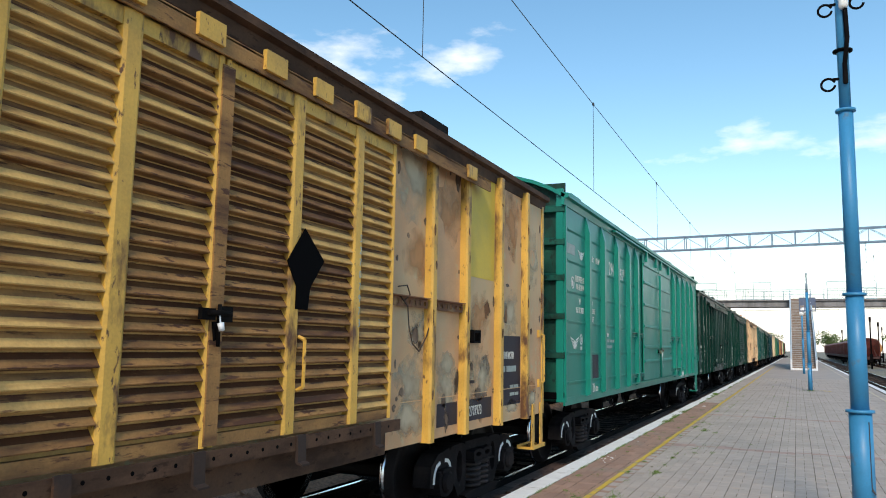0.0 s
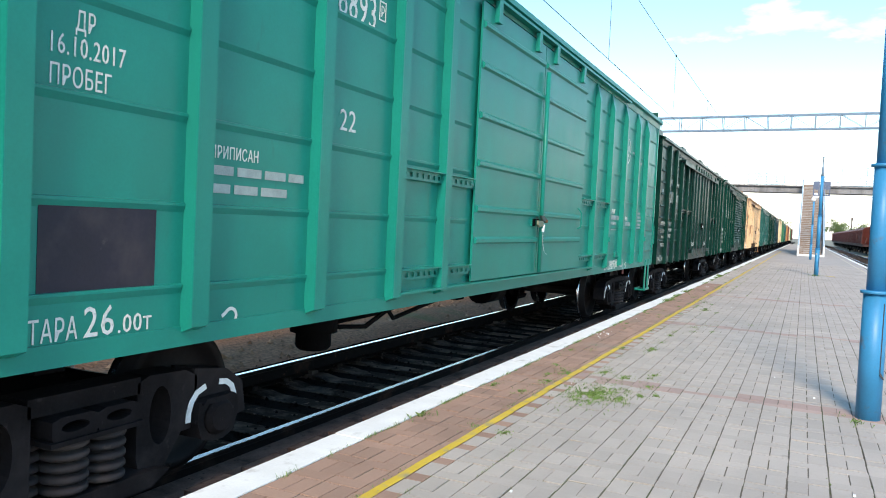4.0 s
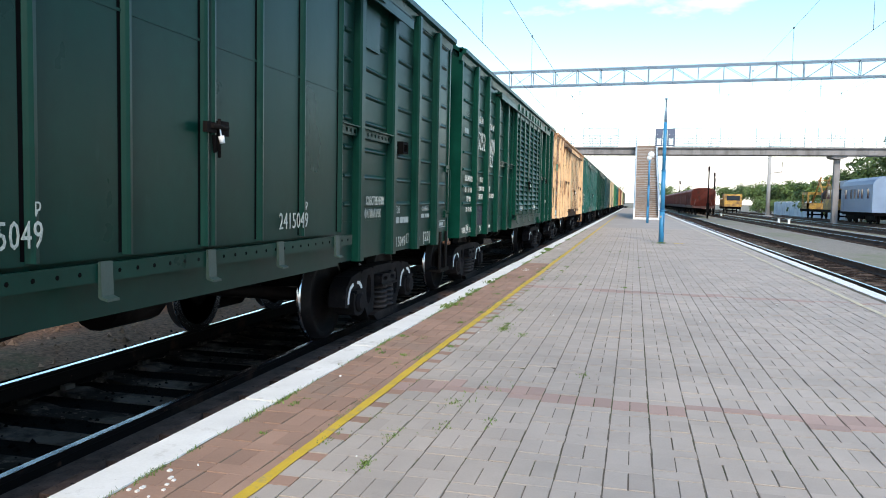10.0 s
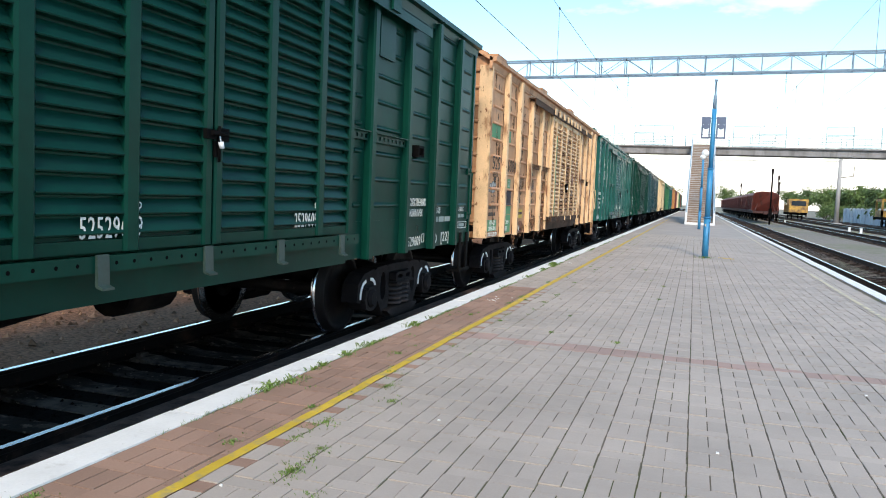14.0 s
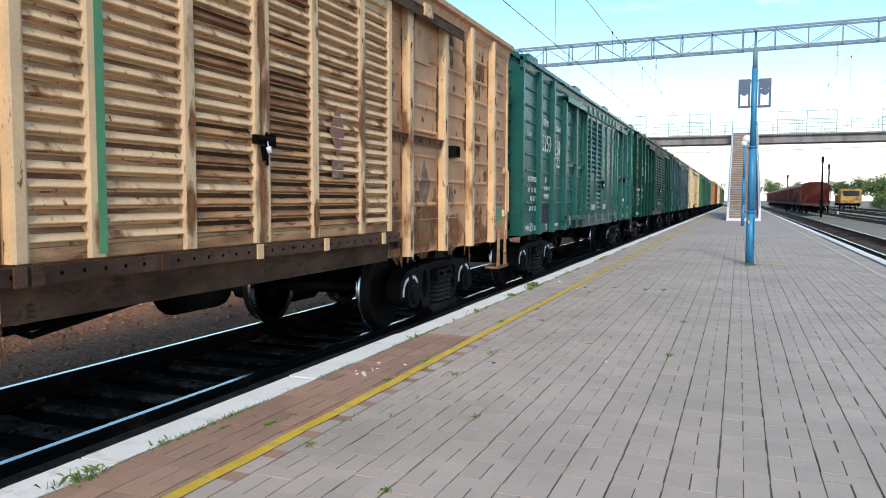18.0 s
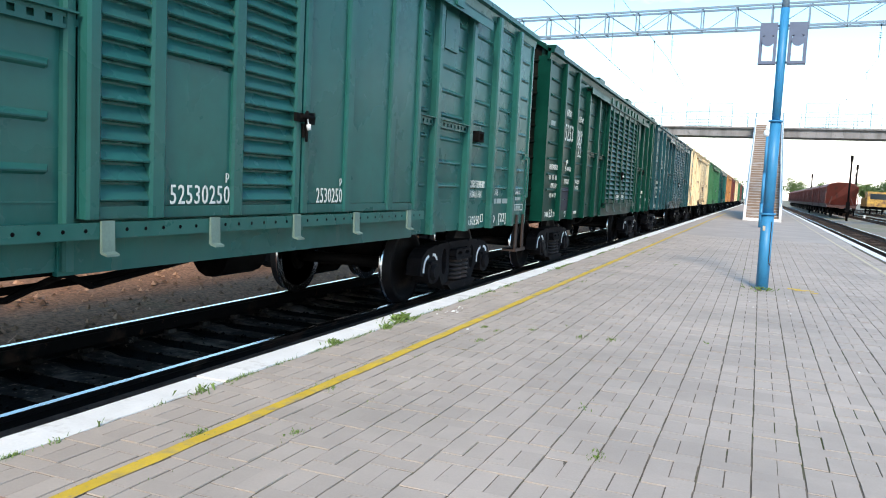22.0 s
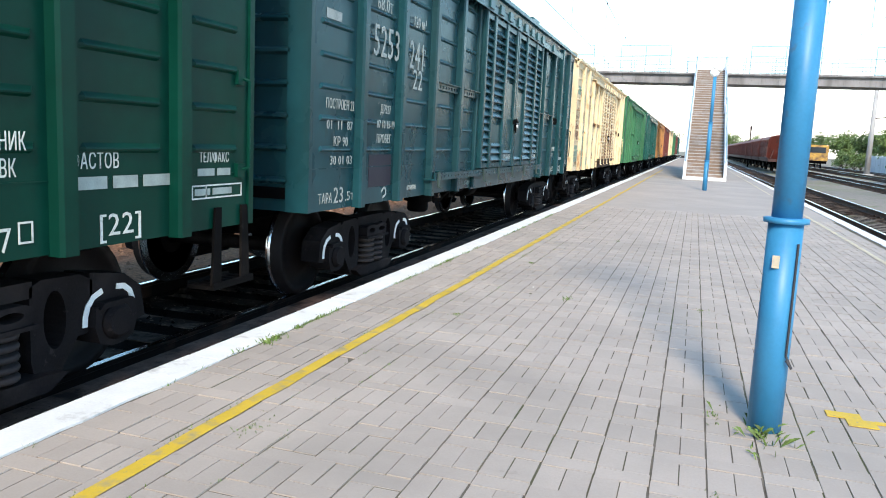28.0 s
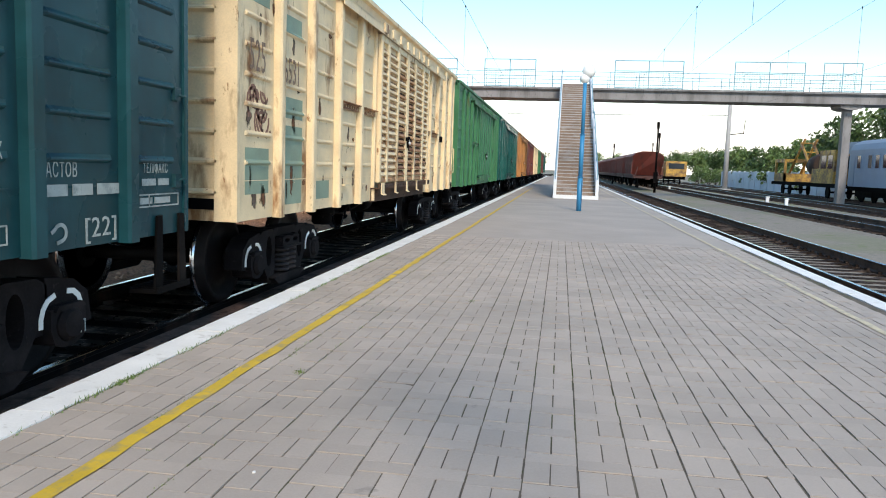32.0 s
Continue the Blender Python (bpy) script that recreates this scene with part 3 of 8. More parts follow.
for i in range(14500):
    if i < 6500:
        x, y, z = TRAIN_X + rng.uniform(-1.6, 1.6), rng.uniform(2, 50), -0.415
    else:
        x, y, z = rng.uniform(-9, -4.0), rng.uniform(4, 62), -0.40 + min(0.16, 0.1 * 1.0)
        z = -0.40 + min(0.16, 0.1 * (-3.95 - x)) + 0.02
    r = rng.uniform(0.015, 0.042) if i < 6500 else rng.choice((0.012, 0.02, 0.03, 0.045)) * rng.uniform(0.8, 1.3)
    o = len(vs)
    a = rng.uniform(0, 6.28)
    for q in range(4):
        vs.append((x + r * math.cos(a + q * 1.57) * rng.uniform(0.7, 1.3), y + r * math.sin(a + q * 1.57) * rng.uniform(0.7, 1.3), z - 0.01))
    vs.append((x + rng.uniform(-r, r) * 0.4, y + rng.uniform(-r, r) * 0.4, z + r * rng.uniform(0.5, 1.0)))
    fs += [(o, o + 1, o + 4), (o + 1, o + 2, o + 4), (o + 2, o + 3, o + 4), (o + 3, o, o + 4)]
for nm, mt, lo, hi, lab in (("ballast_stones", M_BALLAST, 0, 6500, "crushed stones between the rails, train shade put into their colour"), ("verge_stones", M_STONE, 6500, 14500, "brown stones scattered on the verge")):
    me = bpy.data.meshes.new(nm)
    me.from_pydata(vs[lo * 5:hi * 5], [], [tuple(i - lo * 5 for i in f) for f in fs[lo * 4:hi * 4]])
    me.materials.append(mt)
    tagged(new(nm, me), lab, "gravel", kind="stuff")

EDGE_L, EDGE_R, P0, P1 = -0.82, 5.50, -20.0, 190.0
bm = bmesh.new()
bx(bm, EDGE_L + 0.03, EDGE_R - 0.03, P0, P1, -0.62, -0.0055)
platform = solo("platform", bm, M_JOINT, "low island platform with gritty joints between its pavers", "platform", "structure")
bm = bmesh.new()
bx(bm, EDGE_L + 0.24, EDGE_R - 0.24, 51, P1, -0.02, -0.003)
part("far_paving", bm, M_ASPHALT, platform)


def edge_slabs(x0, x1, name):
    kerb = thing("platform_edge", "white-painted concrete edge slabs of the platform", "kerb", kind="structure")
    rng = random.Random(3)
    meshes = []
    for k in range(4):
        bm = bmesh.new()
        n = 14
        top = []
        for i in range(n + 1):
            y = i * 1.98 / n
            wob = 0.018 * noise.noise((y * 3 + k * 9, k, 1)) + 0.012 * noise.noise((y * 11, k, 4))
            a, b = (x0, x1 + wob) if name == "left" else (x0 + wob, x1)
            top.append((bm.verts.new((a, y, 0.004)), bm.verts.new((b, y, 0.004)), bm.verts.new((a, y, -0.3)), bm.verts.new((b, y, -0.03))))
        for p, q in zip(top, top[1:]):
            bm.faces.new((p[0], p[1], q[1], q[0]))
            bm.faces.new((p[2], p[0], q[0], q[2]))
            bm.faces.new((p[1], p[3], q[3], q[1]))
        for p in (top[0], top[-1]):
            bm.faces.new((p[0], p[2], p[3], p[1]))
        meshes.append(finish(bm, "edge_slab", M_CHALK))
    for i in range(int((P1 - P0) / 2)):
        ob = new("edge_slab", meshes[rng.randrange(4)])
        ob.parent = kerb
        ob.location = (rng.uniform(-0.004, 0.004), P0 + 2 * i, rng.uniform(-0.003, 0.003))


edge_slabs(EDGE_L, -0.585, "left")
edge_slabs(EDGE_R - 0.22, EDGE_R, "right")


def painted_line(x, y0, y1, w, seed, label, mat=None):
    bm = bmesh.new()
    prev = None
    n = int((y1 - y0) / 0.12)
    for i in range(n + 1):
        y = y0 + (y1 - y0) * i / n
        a = 0.010 * noise.noise((y * 2.3, seed, 0)) + 0.012 * noise.noise((y * 0.4, seed, 7))
        b = 0.010 * noise.noise((y * 2.9, seed, 3))
        h = w / 2 * (1 if y < 13 or x > 3 else min(1.3, 1 + 0.025 * (y - 13)))
        row = (bm.verts.new((x - h + a, y, 0.006)), bm.verts.new((x + h + a + b, y, 0.006)))
        if prev and not (noise.noise((y * 1.1, seed, 11)) > 0.52):
            bm.faces.new((prev[0], prev[1], row[1], row[0]))
        prev = row
    solo("painted_line", bm, mat or M_YELLOW, label, "line", "structure")


painted_line(0.0, P0, 90, 0.064, 1, "yellow painted safety line along the pavers")
painted_line(EDGE_R - 0.70, P0, 120, 0.075, 2, "faded pale yellow safety line beside the far edge", M_YELLOW_PALE)

# dabs of yellow paint beside the lamp pole
bm = bmesh.new()
for x, y, a, b in ((2.96, 36.58, 0.18, 0.10), (3.05, 36.46, 0.15, 0.12), (3.20, 36.54, 0.12, 0.05), (3.25, 36.28, 0.11, 0.06)):
    bx(bm, x, x + a, y, y + b, 0.002, 0.0065)
solo("paint_dab", bm, M_YELLOW, "dabs of yellow paint on the paving", "paint", "structure")


# ---- freight train ----
W_BODY = 1.47          # half width of the side plates
def plate_with_hole(bm, outer, centre, radii, x0, x1, n=20):
    """A thick plate of convex outline with an oval window through it."""
    cy, cz = centre
    edge, hole = [], []
    for i in range(n):
        a = 2 * math.pi * i / n
        dy, dz = math.cos(a), math.sin(a)
        best = 9.0
        for (ay, az), (by, bz) in zip(outer, outer[1:] + outer[:1]):
            ey, ez = by - ay, bz - az
            den = dy * ez - dz * ey
            if abs(den) > 1e-9:
                t = ((ay - cy) * ez - (az - cz) * ey) / den
                u = ((ay - cy) * dz - (az - cz) * dy) / den
                if t > 0 and -1e-6 <= u <= 1 + 1e-6:
                    best = min(best, t)
        edge.append((cy + best * dy, cz + best * dz))
        hole.append((cy + radii[0] * dy, cz + radii[1] * dz))
    rings = [[bm.verts.new((x, *p)) for p in ring] for ring in (edge, hole) for x in (x0, x1)]
    for i in range(n):
        j = (i + 1) % n
        for p, q in ((0, 1), (2, 3), (0, 2), (1, 3)):
            bm.faces.new((rings[p][i], rings[p][j], rings[q][j], rings[q][i]))


def bogie(parent, y):
    """Cast three-piece bogie: wheelsets, side frames, springs, bolster."""
    b = new("bogie")
    b.parent = parent
    b.location = (0, y, 0)
    sets = []
    for dy in (-0.975, 0.975):
        bm = bmesh.new()
        for s in (-1, 1):
            c = 0.795 * s
            prof = [(c - 0.070 * s, 0.505), (c - 0.040 * s, 0.505), (c - 0.036 * s, 0.480), (c + 0.065 * s, 0.470), (c + 0.065 * s, 0.405), (c + 0.010 * s, 0.385),
                    (c + 0.020 * s, 0.20), (c + 0.085 * s, 0.135), (c + 0.085 * s, 0.09), (c - 0.09 * s, 0.09), (c - 0.03 * s, 0.385), (c - 0.070 * s, 0.41)]
            lathe(bm, prof, (0, 0, 0), "x", 28)
        rod(bm, (-1.05, 0, 0), (1.05, 0, 0), 0.075, n=12)
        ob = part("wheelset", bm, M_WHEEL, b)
        ob.data.materials.append(M_STEEL)
        for f in ob.data.polygons:
            if all(math.hypot(*ob.data.vertices[i].co[1:]) > 0.479 for i in f.vertices):
                f.material_index = 1
        ob.location = (0, dy, 0.475)
        sets.append(ob)
    for s in (-1, 1):
        x0, x1 = (0.98, 1.172) if s > 0 else (-1.172, -0.98)
        bm = bmesh.new()
        for d in (-1, 1):
            plate_with_hole(bm, [(d * 0.34, 0.83), (d * 0.82, 0.81), (d * 0.82, 0.57), (d * 0.52, 0.12), (d * 0.34, 0.12)], (d * 0.52, 0.54), (0.085, 0.20), x0, x1)
            prism(bm, [(d * 0.80, 0.81), (d * 1.10, 0.76), (d * 1.26, 0.64), (d * 1.30, 0.40), (d * 1.19, 0.38), (d * 1.165, 0.57), (d * 0.80, 0.57)], "x", x0, x1)
            prism(bm, [(d * 0.82, 0.60), (d * 0.79, 0.38), (d * 0.69, 0.38)], "x", x0, x1 - 0.01)
        prism(bm, [(-0.36, 0.83), (0.36, 0.83), (0.36, 0.72), (-0.36, 0.72)], "x", x0, x1)
        prism(bm, [(-0.54, 0.19), (-0.40, 0.10), (0.40, 0.10), (0.54, 0.19), (0.40, 0.215), (-0.40, 0.215)], "x", x0 - 0.05, x1 + 0.07)
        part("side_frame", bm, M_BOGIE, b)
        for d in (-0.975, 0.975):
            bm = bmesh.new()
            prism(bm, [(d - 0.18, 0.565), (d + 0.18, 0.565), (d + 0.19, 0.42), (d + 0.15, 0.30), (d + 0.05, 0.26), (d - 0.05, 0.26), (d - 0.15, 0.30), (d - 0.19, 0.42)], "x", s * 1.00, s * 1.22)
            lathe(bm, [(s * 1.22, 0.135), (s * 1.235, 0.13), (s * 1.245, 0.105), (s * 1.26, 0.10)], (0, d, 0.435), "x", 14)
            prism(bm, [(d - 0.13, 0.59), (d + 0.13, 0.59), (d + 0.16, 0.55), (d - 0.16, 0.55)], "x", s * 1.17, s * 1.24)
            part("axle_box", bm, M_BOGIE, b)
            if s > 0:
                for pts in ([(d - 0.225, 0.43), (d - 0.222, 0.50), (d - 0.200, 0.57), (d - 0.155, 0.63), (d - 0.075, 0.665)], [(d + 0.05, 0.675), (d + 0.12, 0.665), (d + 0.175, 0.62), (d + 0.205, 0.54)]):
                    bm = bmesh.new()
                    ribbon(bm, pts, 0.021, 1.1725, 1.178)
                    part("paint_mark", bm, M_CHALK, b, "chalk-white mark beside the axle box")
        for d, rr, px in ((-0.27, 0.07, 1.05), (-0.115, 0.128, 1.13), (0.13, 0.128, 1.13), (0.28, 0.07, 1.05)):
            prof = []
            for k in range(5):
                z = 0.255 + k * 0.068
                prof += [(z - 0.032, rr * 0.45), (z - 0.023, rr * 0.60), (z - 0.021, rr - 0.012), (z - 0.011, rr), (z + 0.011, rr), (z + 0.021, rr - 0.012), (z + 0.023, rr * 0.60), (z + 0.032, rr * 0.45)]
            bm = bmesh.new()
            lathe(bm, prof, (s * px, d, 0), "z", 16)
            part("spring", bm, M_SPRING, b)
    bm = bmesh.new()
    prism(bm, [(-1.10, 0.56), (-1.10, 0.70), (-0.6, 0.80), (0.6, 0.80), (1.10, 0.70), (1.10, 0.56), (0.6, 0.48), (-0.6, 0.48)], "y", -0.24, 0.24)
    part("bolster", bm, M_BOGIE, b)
    for s in (-1, 1):
        bm = bmesh.new()
        for d in (-0.14, 0.14):
            plate_with_hole(bm, [(d - 0.14, 0.715), (d + 0.14, 0.715), (d + 0.14, 0.56), (d - 0.14, 0.56)], (d, 0.65), (0.085, 0.032), min(s * 1.08, s * 1.25), max(s * 1.08, s * 1.25))
        bx(bm, min(s * 1.08, s * 1.27), max(s * 1.08, s * 1.27), -0.30, 0.30, 0.552, 0.580)
        part("bolster_end", bm, M_BOGIE, b)
    shrink = Matrix.Translation((0, 0, 0.455)) @ Matrix.Diagonal((1.01, 0.97, 0.86, 1)) @ Matrix.Translation((0, 0, -0.475))
    for ob in b.children:
        if not ob.name.startswith("wheelset"):
            ob.data.transform(shrink)
    return b, sets


def strap(parent, y0, y1, z, mat, h=0.085, x=1.505):
    """Perforated angle: two flanges with webs between square holes."""
    bm = bmesh.new()
    bx(bm, W_BODY - 0.005, x + 0.045, y0, y1, z + h * 0.5, z + h * 0.5 + 0.010)
    bx(bm, x, x + 0.008, y0, y1, z + h * 0.22, z + h * 0.5)
    bx(bm, x, x + 0.008, y0, y1, z - h * 0.5, z - h * 0.22)
    n = max(3, int((y1 - y0) / 0.105))
    for i in range(n + 1):
        c = y0 + (y1 - y0) * i / n
        bx(bm, x + 0.001, x + 0.0075, c - 0.032, c + 0.032, z - h * 0.23, z + h * 0.23)
    return part("perforated_strap", bm, mat, parent)


def panel(parent, y0, y1, z0, z1, mat, ribs, margin=0.15, depth=0.024):
    """A side plate between two posts, pressed into short horizontal ribs: one sheet."""
    ys = [y0, y0 + margin, y0 + margin + 0.025, y1 - margin - 0.025, y1 - margin, y1]
    zs = [(z0, 0)]
    for z in ribs:
        zs += [(z - 0.026, 0), (z - 0.012, depth * 0.85), (z - 0.003, depth), (z + 0.006, depth * 0.9), (z + 0.030, 0)]
    zs.append((z1, 0))
    bm = bmesh.new()
    grid = [[bm.verts.new((W_BODY + (d if k in (2, 3) else 0), y, z)) for k, y in enumerate(ys)] for z, d in zs]
    for p, q in zip(grid, grid[1:]):
        for k in range(5):
            bm.faces.new((p[k], p[k + 1], q[k + 1], q[k]))
    b = [bm.verts.new((W_BODY - 0.03, y, z)) for y, z in ((y0, z0), (y1, z0), (y1, z1), (y0, z1))]
    bm.faces.new(b)
    bm.faces.new([*grid[0], b[1], b[0]])
    bm.faces.new([*grid[-1], b[2], b[3]])
    bm.faces.new([*[r[0] for r in grid], b[3], b[0]])
    bm.faces.new([*[r[-1] for r in grid], b[2], b[1]])
    return part("wall_panel", bm, mat, parent)


def post(parent, y, z0, z1, mat, w=0.13, x1=None):
    bm = bmesh.new()
    x1 = x1 or W_BODY + 0.085
    prism(bm, [(W_BODY - 0.01, y - w * 0.5), (W_BODY - 0.01, y + w * 0.5), (x1 - 0.02, y + w * 0.5), (x1, y + w * 0.36), (x1, y - w * 0.36), (x1 - 0.02, y - w * 0.5)], "z", z0, z1)
    return part("post", bm, mat, parent)


SLAT_MESHES = {}


def slat_mesh(w, mat, pitch, upper=None):
    """One louvre: a slope that ends in a rubbed lip; on rusty doors a darker rust above the lip paints in the next
    slat's shade.
    """
    key = (round(w, 3), mat.name, pitch)
    if key not in SLAT_MESHES:
        bm = bmesh.new()
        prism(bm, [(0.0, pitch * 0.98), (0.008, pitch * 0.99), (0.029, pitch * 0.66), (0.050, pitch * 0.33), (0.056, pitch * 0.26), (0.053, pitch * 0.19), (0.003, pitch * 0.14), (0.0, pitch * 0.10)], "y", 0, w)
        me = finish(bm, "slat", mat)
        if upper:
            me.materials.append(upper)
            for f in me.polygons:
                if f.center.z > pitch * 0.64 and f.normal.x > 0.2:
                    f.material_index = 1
        SLAT_MESHES[key] = me
    return SLAT_MESHES[key]


def louvre_leaf(parent, y0, y1, z0, z1, mat, post_mat, posts, plain=(), edge=0.10, pitch=0.130, rusty=None, lock_y=0.0, rust_more=0.0):
    """A sliding door leaf: posts with louvre slats between; plain bays are patched with sheet steel."""
    xd = W_BODY + 0.055
    leaf = block("door", [(xd - 0.02, xd, y0, y1, z0, z1)], mat, parent)
    xs = [y0] + list(posts) + [y1]
    for k, c in enumerate(xs):
        w = 0.13 if 0 < k < len(xs) - 1 else edge
        a, b = c - w / 2, c + w / 2
        if k == 0:
            a, b = y0, y0 + edge
        if k == len(xs) - 1:
            a, b = y1 - edge, y1
        bm = bmesh.new()
        prism(bm, [(xd - 0.004, a), (xd - 0.004, b), (xd + 0.05, b), (xd + 0.062, b - 0.02), (xd + 0.062, a + 0.02), (xd + 0.05, a)], "z", z0, z1)
        part("door_post", bm, post_mat, leaf)
    block("door_frame", [(xd - 0.003, xd + 0.045, y0 + edge, y1 - edge, z0, z0 + 0.07)], rusty or post_mat, leaf)
    block("door_frame", [(xd - 0.003, xd + 0.045, y0 + edge, y1 - edge, z1 - 0.09, z1)], post_mat, leaf)
    for k in range(len(xs) - 1):
        a = xs[k] + (edge if k == 0 else 0.065)
        b = xs[k + 1] - (edge if k == len(xs) - 2 else 0.065)
        skip = [p for p in plain if p[0] == k]
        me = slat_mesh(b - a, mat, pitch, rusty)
        bad = slat_mesh(b - a, rusty, pitch, M_SHADE_RUST) if rusty else me
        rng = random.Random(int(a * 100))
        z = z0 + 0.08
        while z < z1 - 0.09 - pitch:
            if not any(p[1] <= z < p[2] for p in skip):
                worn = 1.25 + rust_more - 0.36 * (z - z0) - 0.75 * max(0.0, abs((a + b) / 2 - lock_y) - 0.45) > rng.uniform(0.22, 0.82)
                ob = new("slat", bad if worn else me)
                ob.parent = leaf
                ob.location = (xd, a, z)
            z += pitch
        for p in skip:
            block("patch_plate", [(xd + 0.002, xd + 0.030, a, b, max(p[1], z0 + 0.075), min(p[2], z1 - 0.095))], mat, leaf)
    return leaf


def lock(parent, y, z, mat, seal=True):
    """Door hasp with a bolt and a pale seal."""
    x = W_BODY + 0.115
    bm = bmesh.new()
    bx(bm, x, x + 0.03, y - 0.13, y - 0.02, z - 0.03, z + 0.035)
    bx(bm, x, x + 0.035, y + 0.025, y + 0.12, z - 0.04, z + 0.05)
    rod(bm, (x + 0.04, y - 0.09, z + 0.01), (x + 0.04, y + 0.09, z + 0.01), 0.016)
    rod(bm, (x + 0.03, y + 0.01, z + 0.06), (x + 0.03, y + 0.01, z - 0.18), 0.011)
    prism(bm, [(y - 0.03, z - 0.04), (y + 0.045, z - 0.04), (y + 0.03, z - 0.13), (y - 0.01, z - 0.15)], "x", x, x + 0.02)
    part("door_lock", bm, mat, parent, "rusty door hasp and bolt")
    if seal:
        bm = bmesh.new()
        rod(bm, (x + 0.045, y + 0.005, z - 0.045), (x + 0.05, y + 0.015, z - 0.09), 0.02, 0.016, n=10)
        rod(bm, (x + 0.04, y, z + 0.0), (x + 0.046, y + 0.005, z - 0.05), 0.005)
        part("seal", bm, M_SEAL, parent, "pale plastic seal")


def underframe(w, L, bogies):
    # Sill and floor frame are coloured near-black to carry the shade under the body.
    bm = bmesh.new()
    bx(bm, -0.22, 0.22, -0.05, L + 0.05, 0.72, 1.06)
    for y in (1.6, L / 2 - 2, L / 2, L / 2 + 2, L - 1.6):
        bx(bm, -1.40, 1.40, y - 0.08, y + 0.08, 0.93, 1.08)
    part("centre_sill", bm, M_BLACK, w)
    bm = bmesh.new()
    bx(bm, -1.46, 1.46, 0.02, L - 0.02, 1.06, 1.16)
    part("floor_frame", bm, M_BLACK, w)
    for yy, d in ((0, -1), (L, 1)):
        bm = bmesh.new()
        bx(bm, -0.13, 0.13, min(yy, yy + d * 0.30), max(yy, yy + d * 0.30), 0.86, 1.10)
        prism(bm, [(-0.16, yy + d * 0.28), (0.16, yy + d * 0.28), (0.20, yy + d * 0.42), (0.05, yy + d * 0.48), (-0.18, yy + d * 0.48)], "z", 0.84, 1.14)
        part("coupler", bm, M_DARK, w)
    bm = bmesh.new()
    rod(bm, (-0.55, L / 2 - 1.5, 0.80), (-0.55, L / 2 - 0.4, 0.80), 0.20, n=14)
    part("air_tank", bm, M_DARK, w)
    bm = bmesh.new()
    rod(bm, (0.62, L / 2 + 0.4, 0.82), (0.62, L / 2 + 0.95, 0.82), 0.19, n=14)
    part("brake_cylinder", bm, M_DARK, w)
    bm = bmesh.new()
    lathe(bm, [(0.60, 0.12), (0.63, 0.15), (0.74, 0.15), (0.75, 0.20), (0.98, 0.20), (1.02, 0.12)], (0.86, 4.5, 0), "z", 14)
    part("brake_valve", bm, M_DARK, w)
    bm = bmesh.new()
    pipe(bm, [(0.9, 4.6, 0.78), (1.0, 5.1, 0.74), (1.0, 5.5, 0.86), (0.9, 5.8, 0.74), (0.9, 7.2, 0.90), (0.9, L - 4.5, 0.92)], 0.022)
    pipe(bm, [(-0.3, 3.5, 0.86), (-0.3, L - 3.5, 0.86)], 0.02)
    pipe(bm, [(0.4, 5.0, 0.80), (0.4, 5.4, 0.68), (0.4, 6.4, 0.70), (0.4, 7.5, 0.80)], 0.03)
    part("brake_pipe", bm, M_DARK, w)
    sets = []
    for y in bogies:
        sets += bogie(w, y)[1]
    return sets


def roof(w, L, eave, rise, mat, ribs=True, cornice_mat=None):
    pts, n = [], 12
    for i in range(n + 1):
        a = -1 + 2 * i / n
        pts.append((a * 1.50, eave + rise * (1 - abs(a) ** 2.4)))
    low = [(x * 0.985, z - 0.05) for x, z in pts[::-1]]
    bm = bmesh.new()
    prism(bm, pts + low, "y", -0.06, L + 0.06)
    part("roof", bm, mat, w)
    if ribs:
        y = 0.5
        while y < L:
            bm = bmesh.new()
            prism(bm, [(x * 1.0, z + 0.002) for x, z in pts[1:-1]] + [(x * 1.0, z + 0.045) for x, z in pts[1:-1]][::-1], "y", y, y + 0.07)
            part("roof_rib", bm, mat, w)
            y += 1.02
    bm = bmesh.new()
    prism(bm, [(W_BODY - 0.03, eave - 0.16), (W_BODY + 0.015, eave - 0.16), (W_BODY + 0.03, eave - 0.06), (W_BODY + 0.085, eave - 0.045), (W_BODY + 0.085, eave + 0.015), (W_BODY - 0.03, eave + 0.035)], "y", -0.06, L + 0.06)
    part("cornice", bm, cornice_mat or mat, w)
    for y in (2.5, L / 2, L - 2.5):
        block("roof_hatch", [(0.55, 1.0, y - 0.35, y + 0.35, eave + rise * 0.55, eave + rise + 0.06)], mat, w)


def end_wall(w, yy, d, z0, z1, mat, ribs, corner_mat=None):
    """Ribbed end of a wagon between rounded corner plates; d is the way it faces."""
    c, base = 0.16, yy - d * 0.20
    bm = bmesh.new()
    prism(bm, [(-W_BODY + c, base), (W_BODY - c, base), (W_BODY - c, base + d * c), (-W_BODY + c, base + d * c)], "z", z0, z1)
    part("end_wall", bm, mat, w)
    for s in (-1, 1):
        bm = bmesh.new()
        arc = [(s * (W_BODY - c + c * math.cos(k * math.pi / 12)), base + d * c * math.sin(k * math.pi / 12)) for k in range(7)]
        prism(bm, [(s * (W_BODY - c), base)] + arc, "z", z0, z1)
        part("corner_plate", bm, corner_mat or mat, w)
    for z in ribs:
        bm = bmesh.new()
        prism(bm, [(yy - d * 0.045, z - 0.035), (yy + d * 0.0, z - 0.01), (yy + d * 0.0, z + 0.01), (yy - d * 0.045, z + 0.035)], "x", -W_BODY + 0.18, W_BODY - 0.18)
        part("end_rib", bm, mat, w)


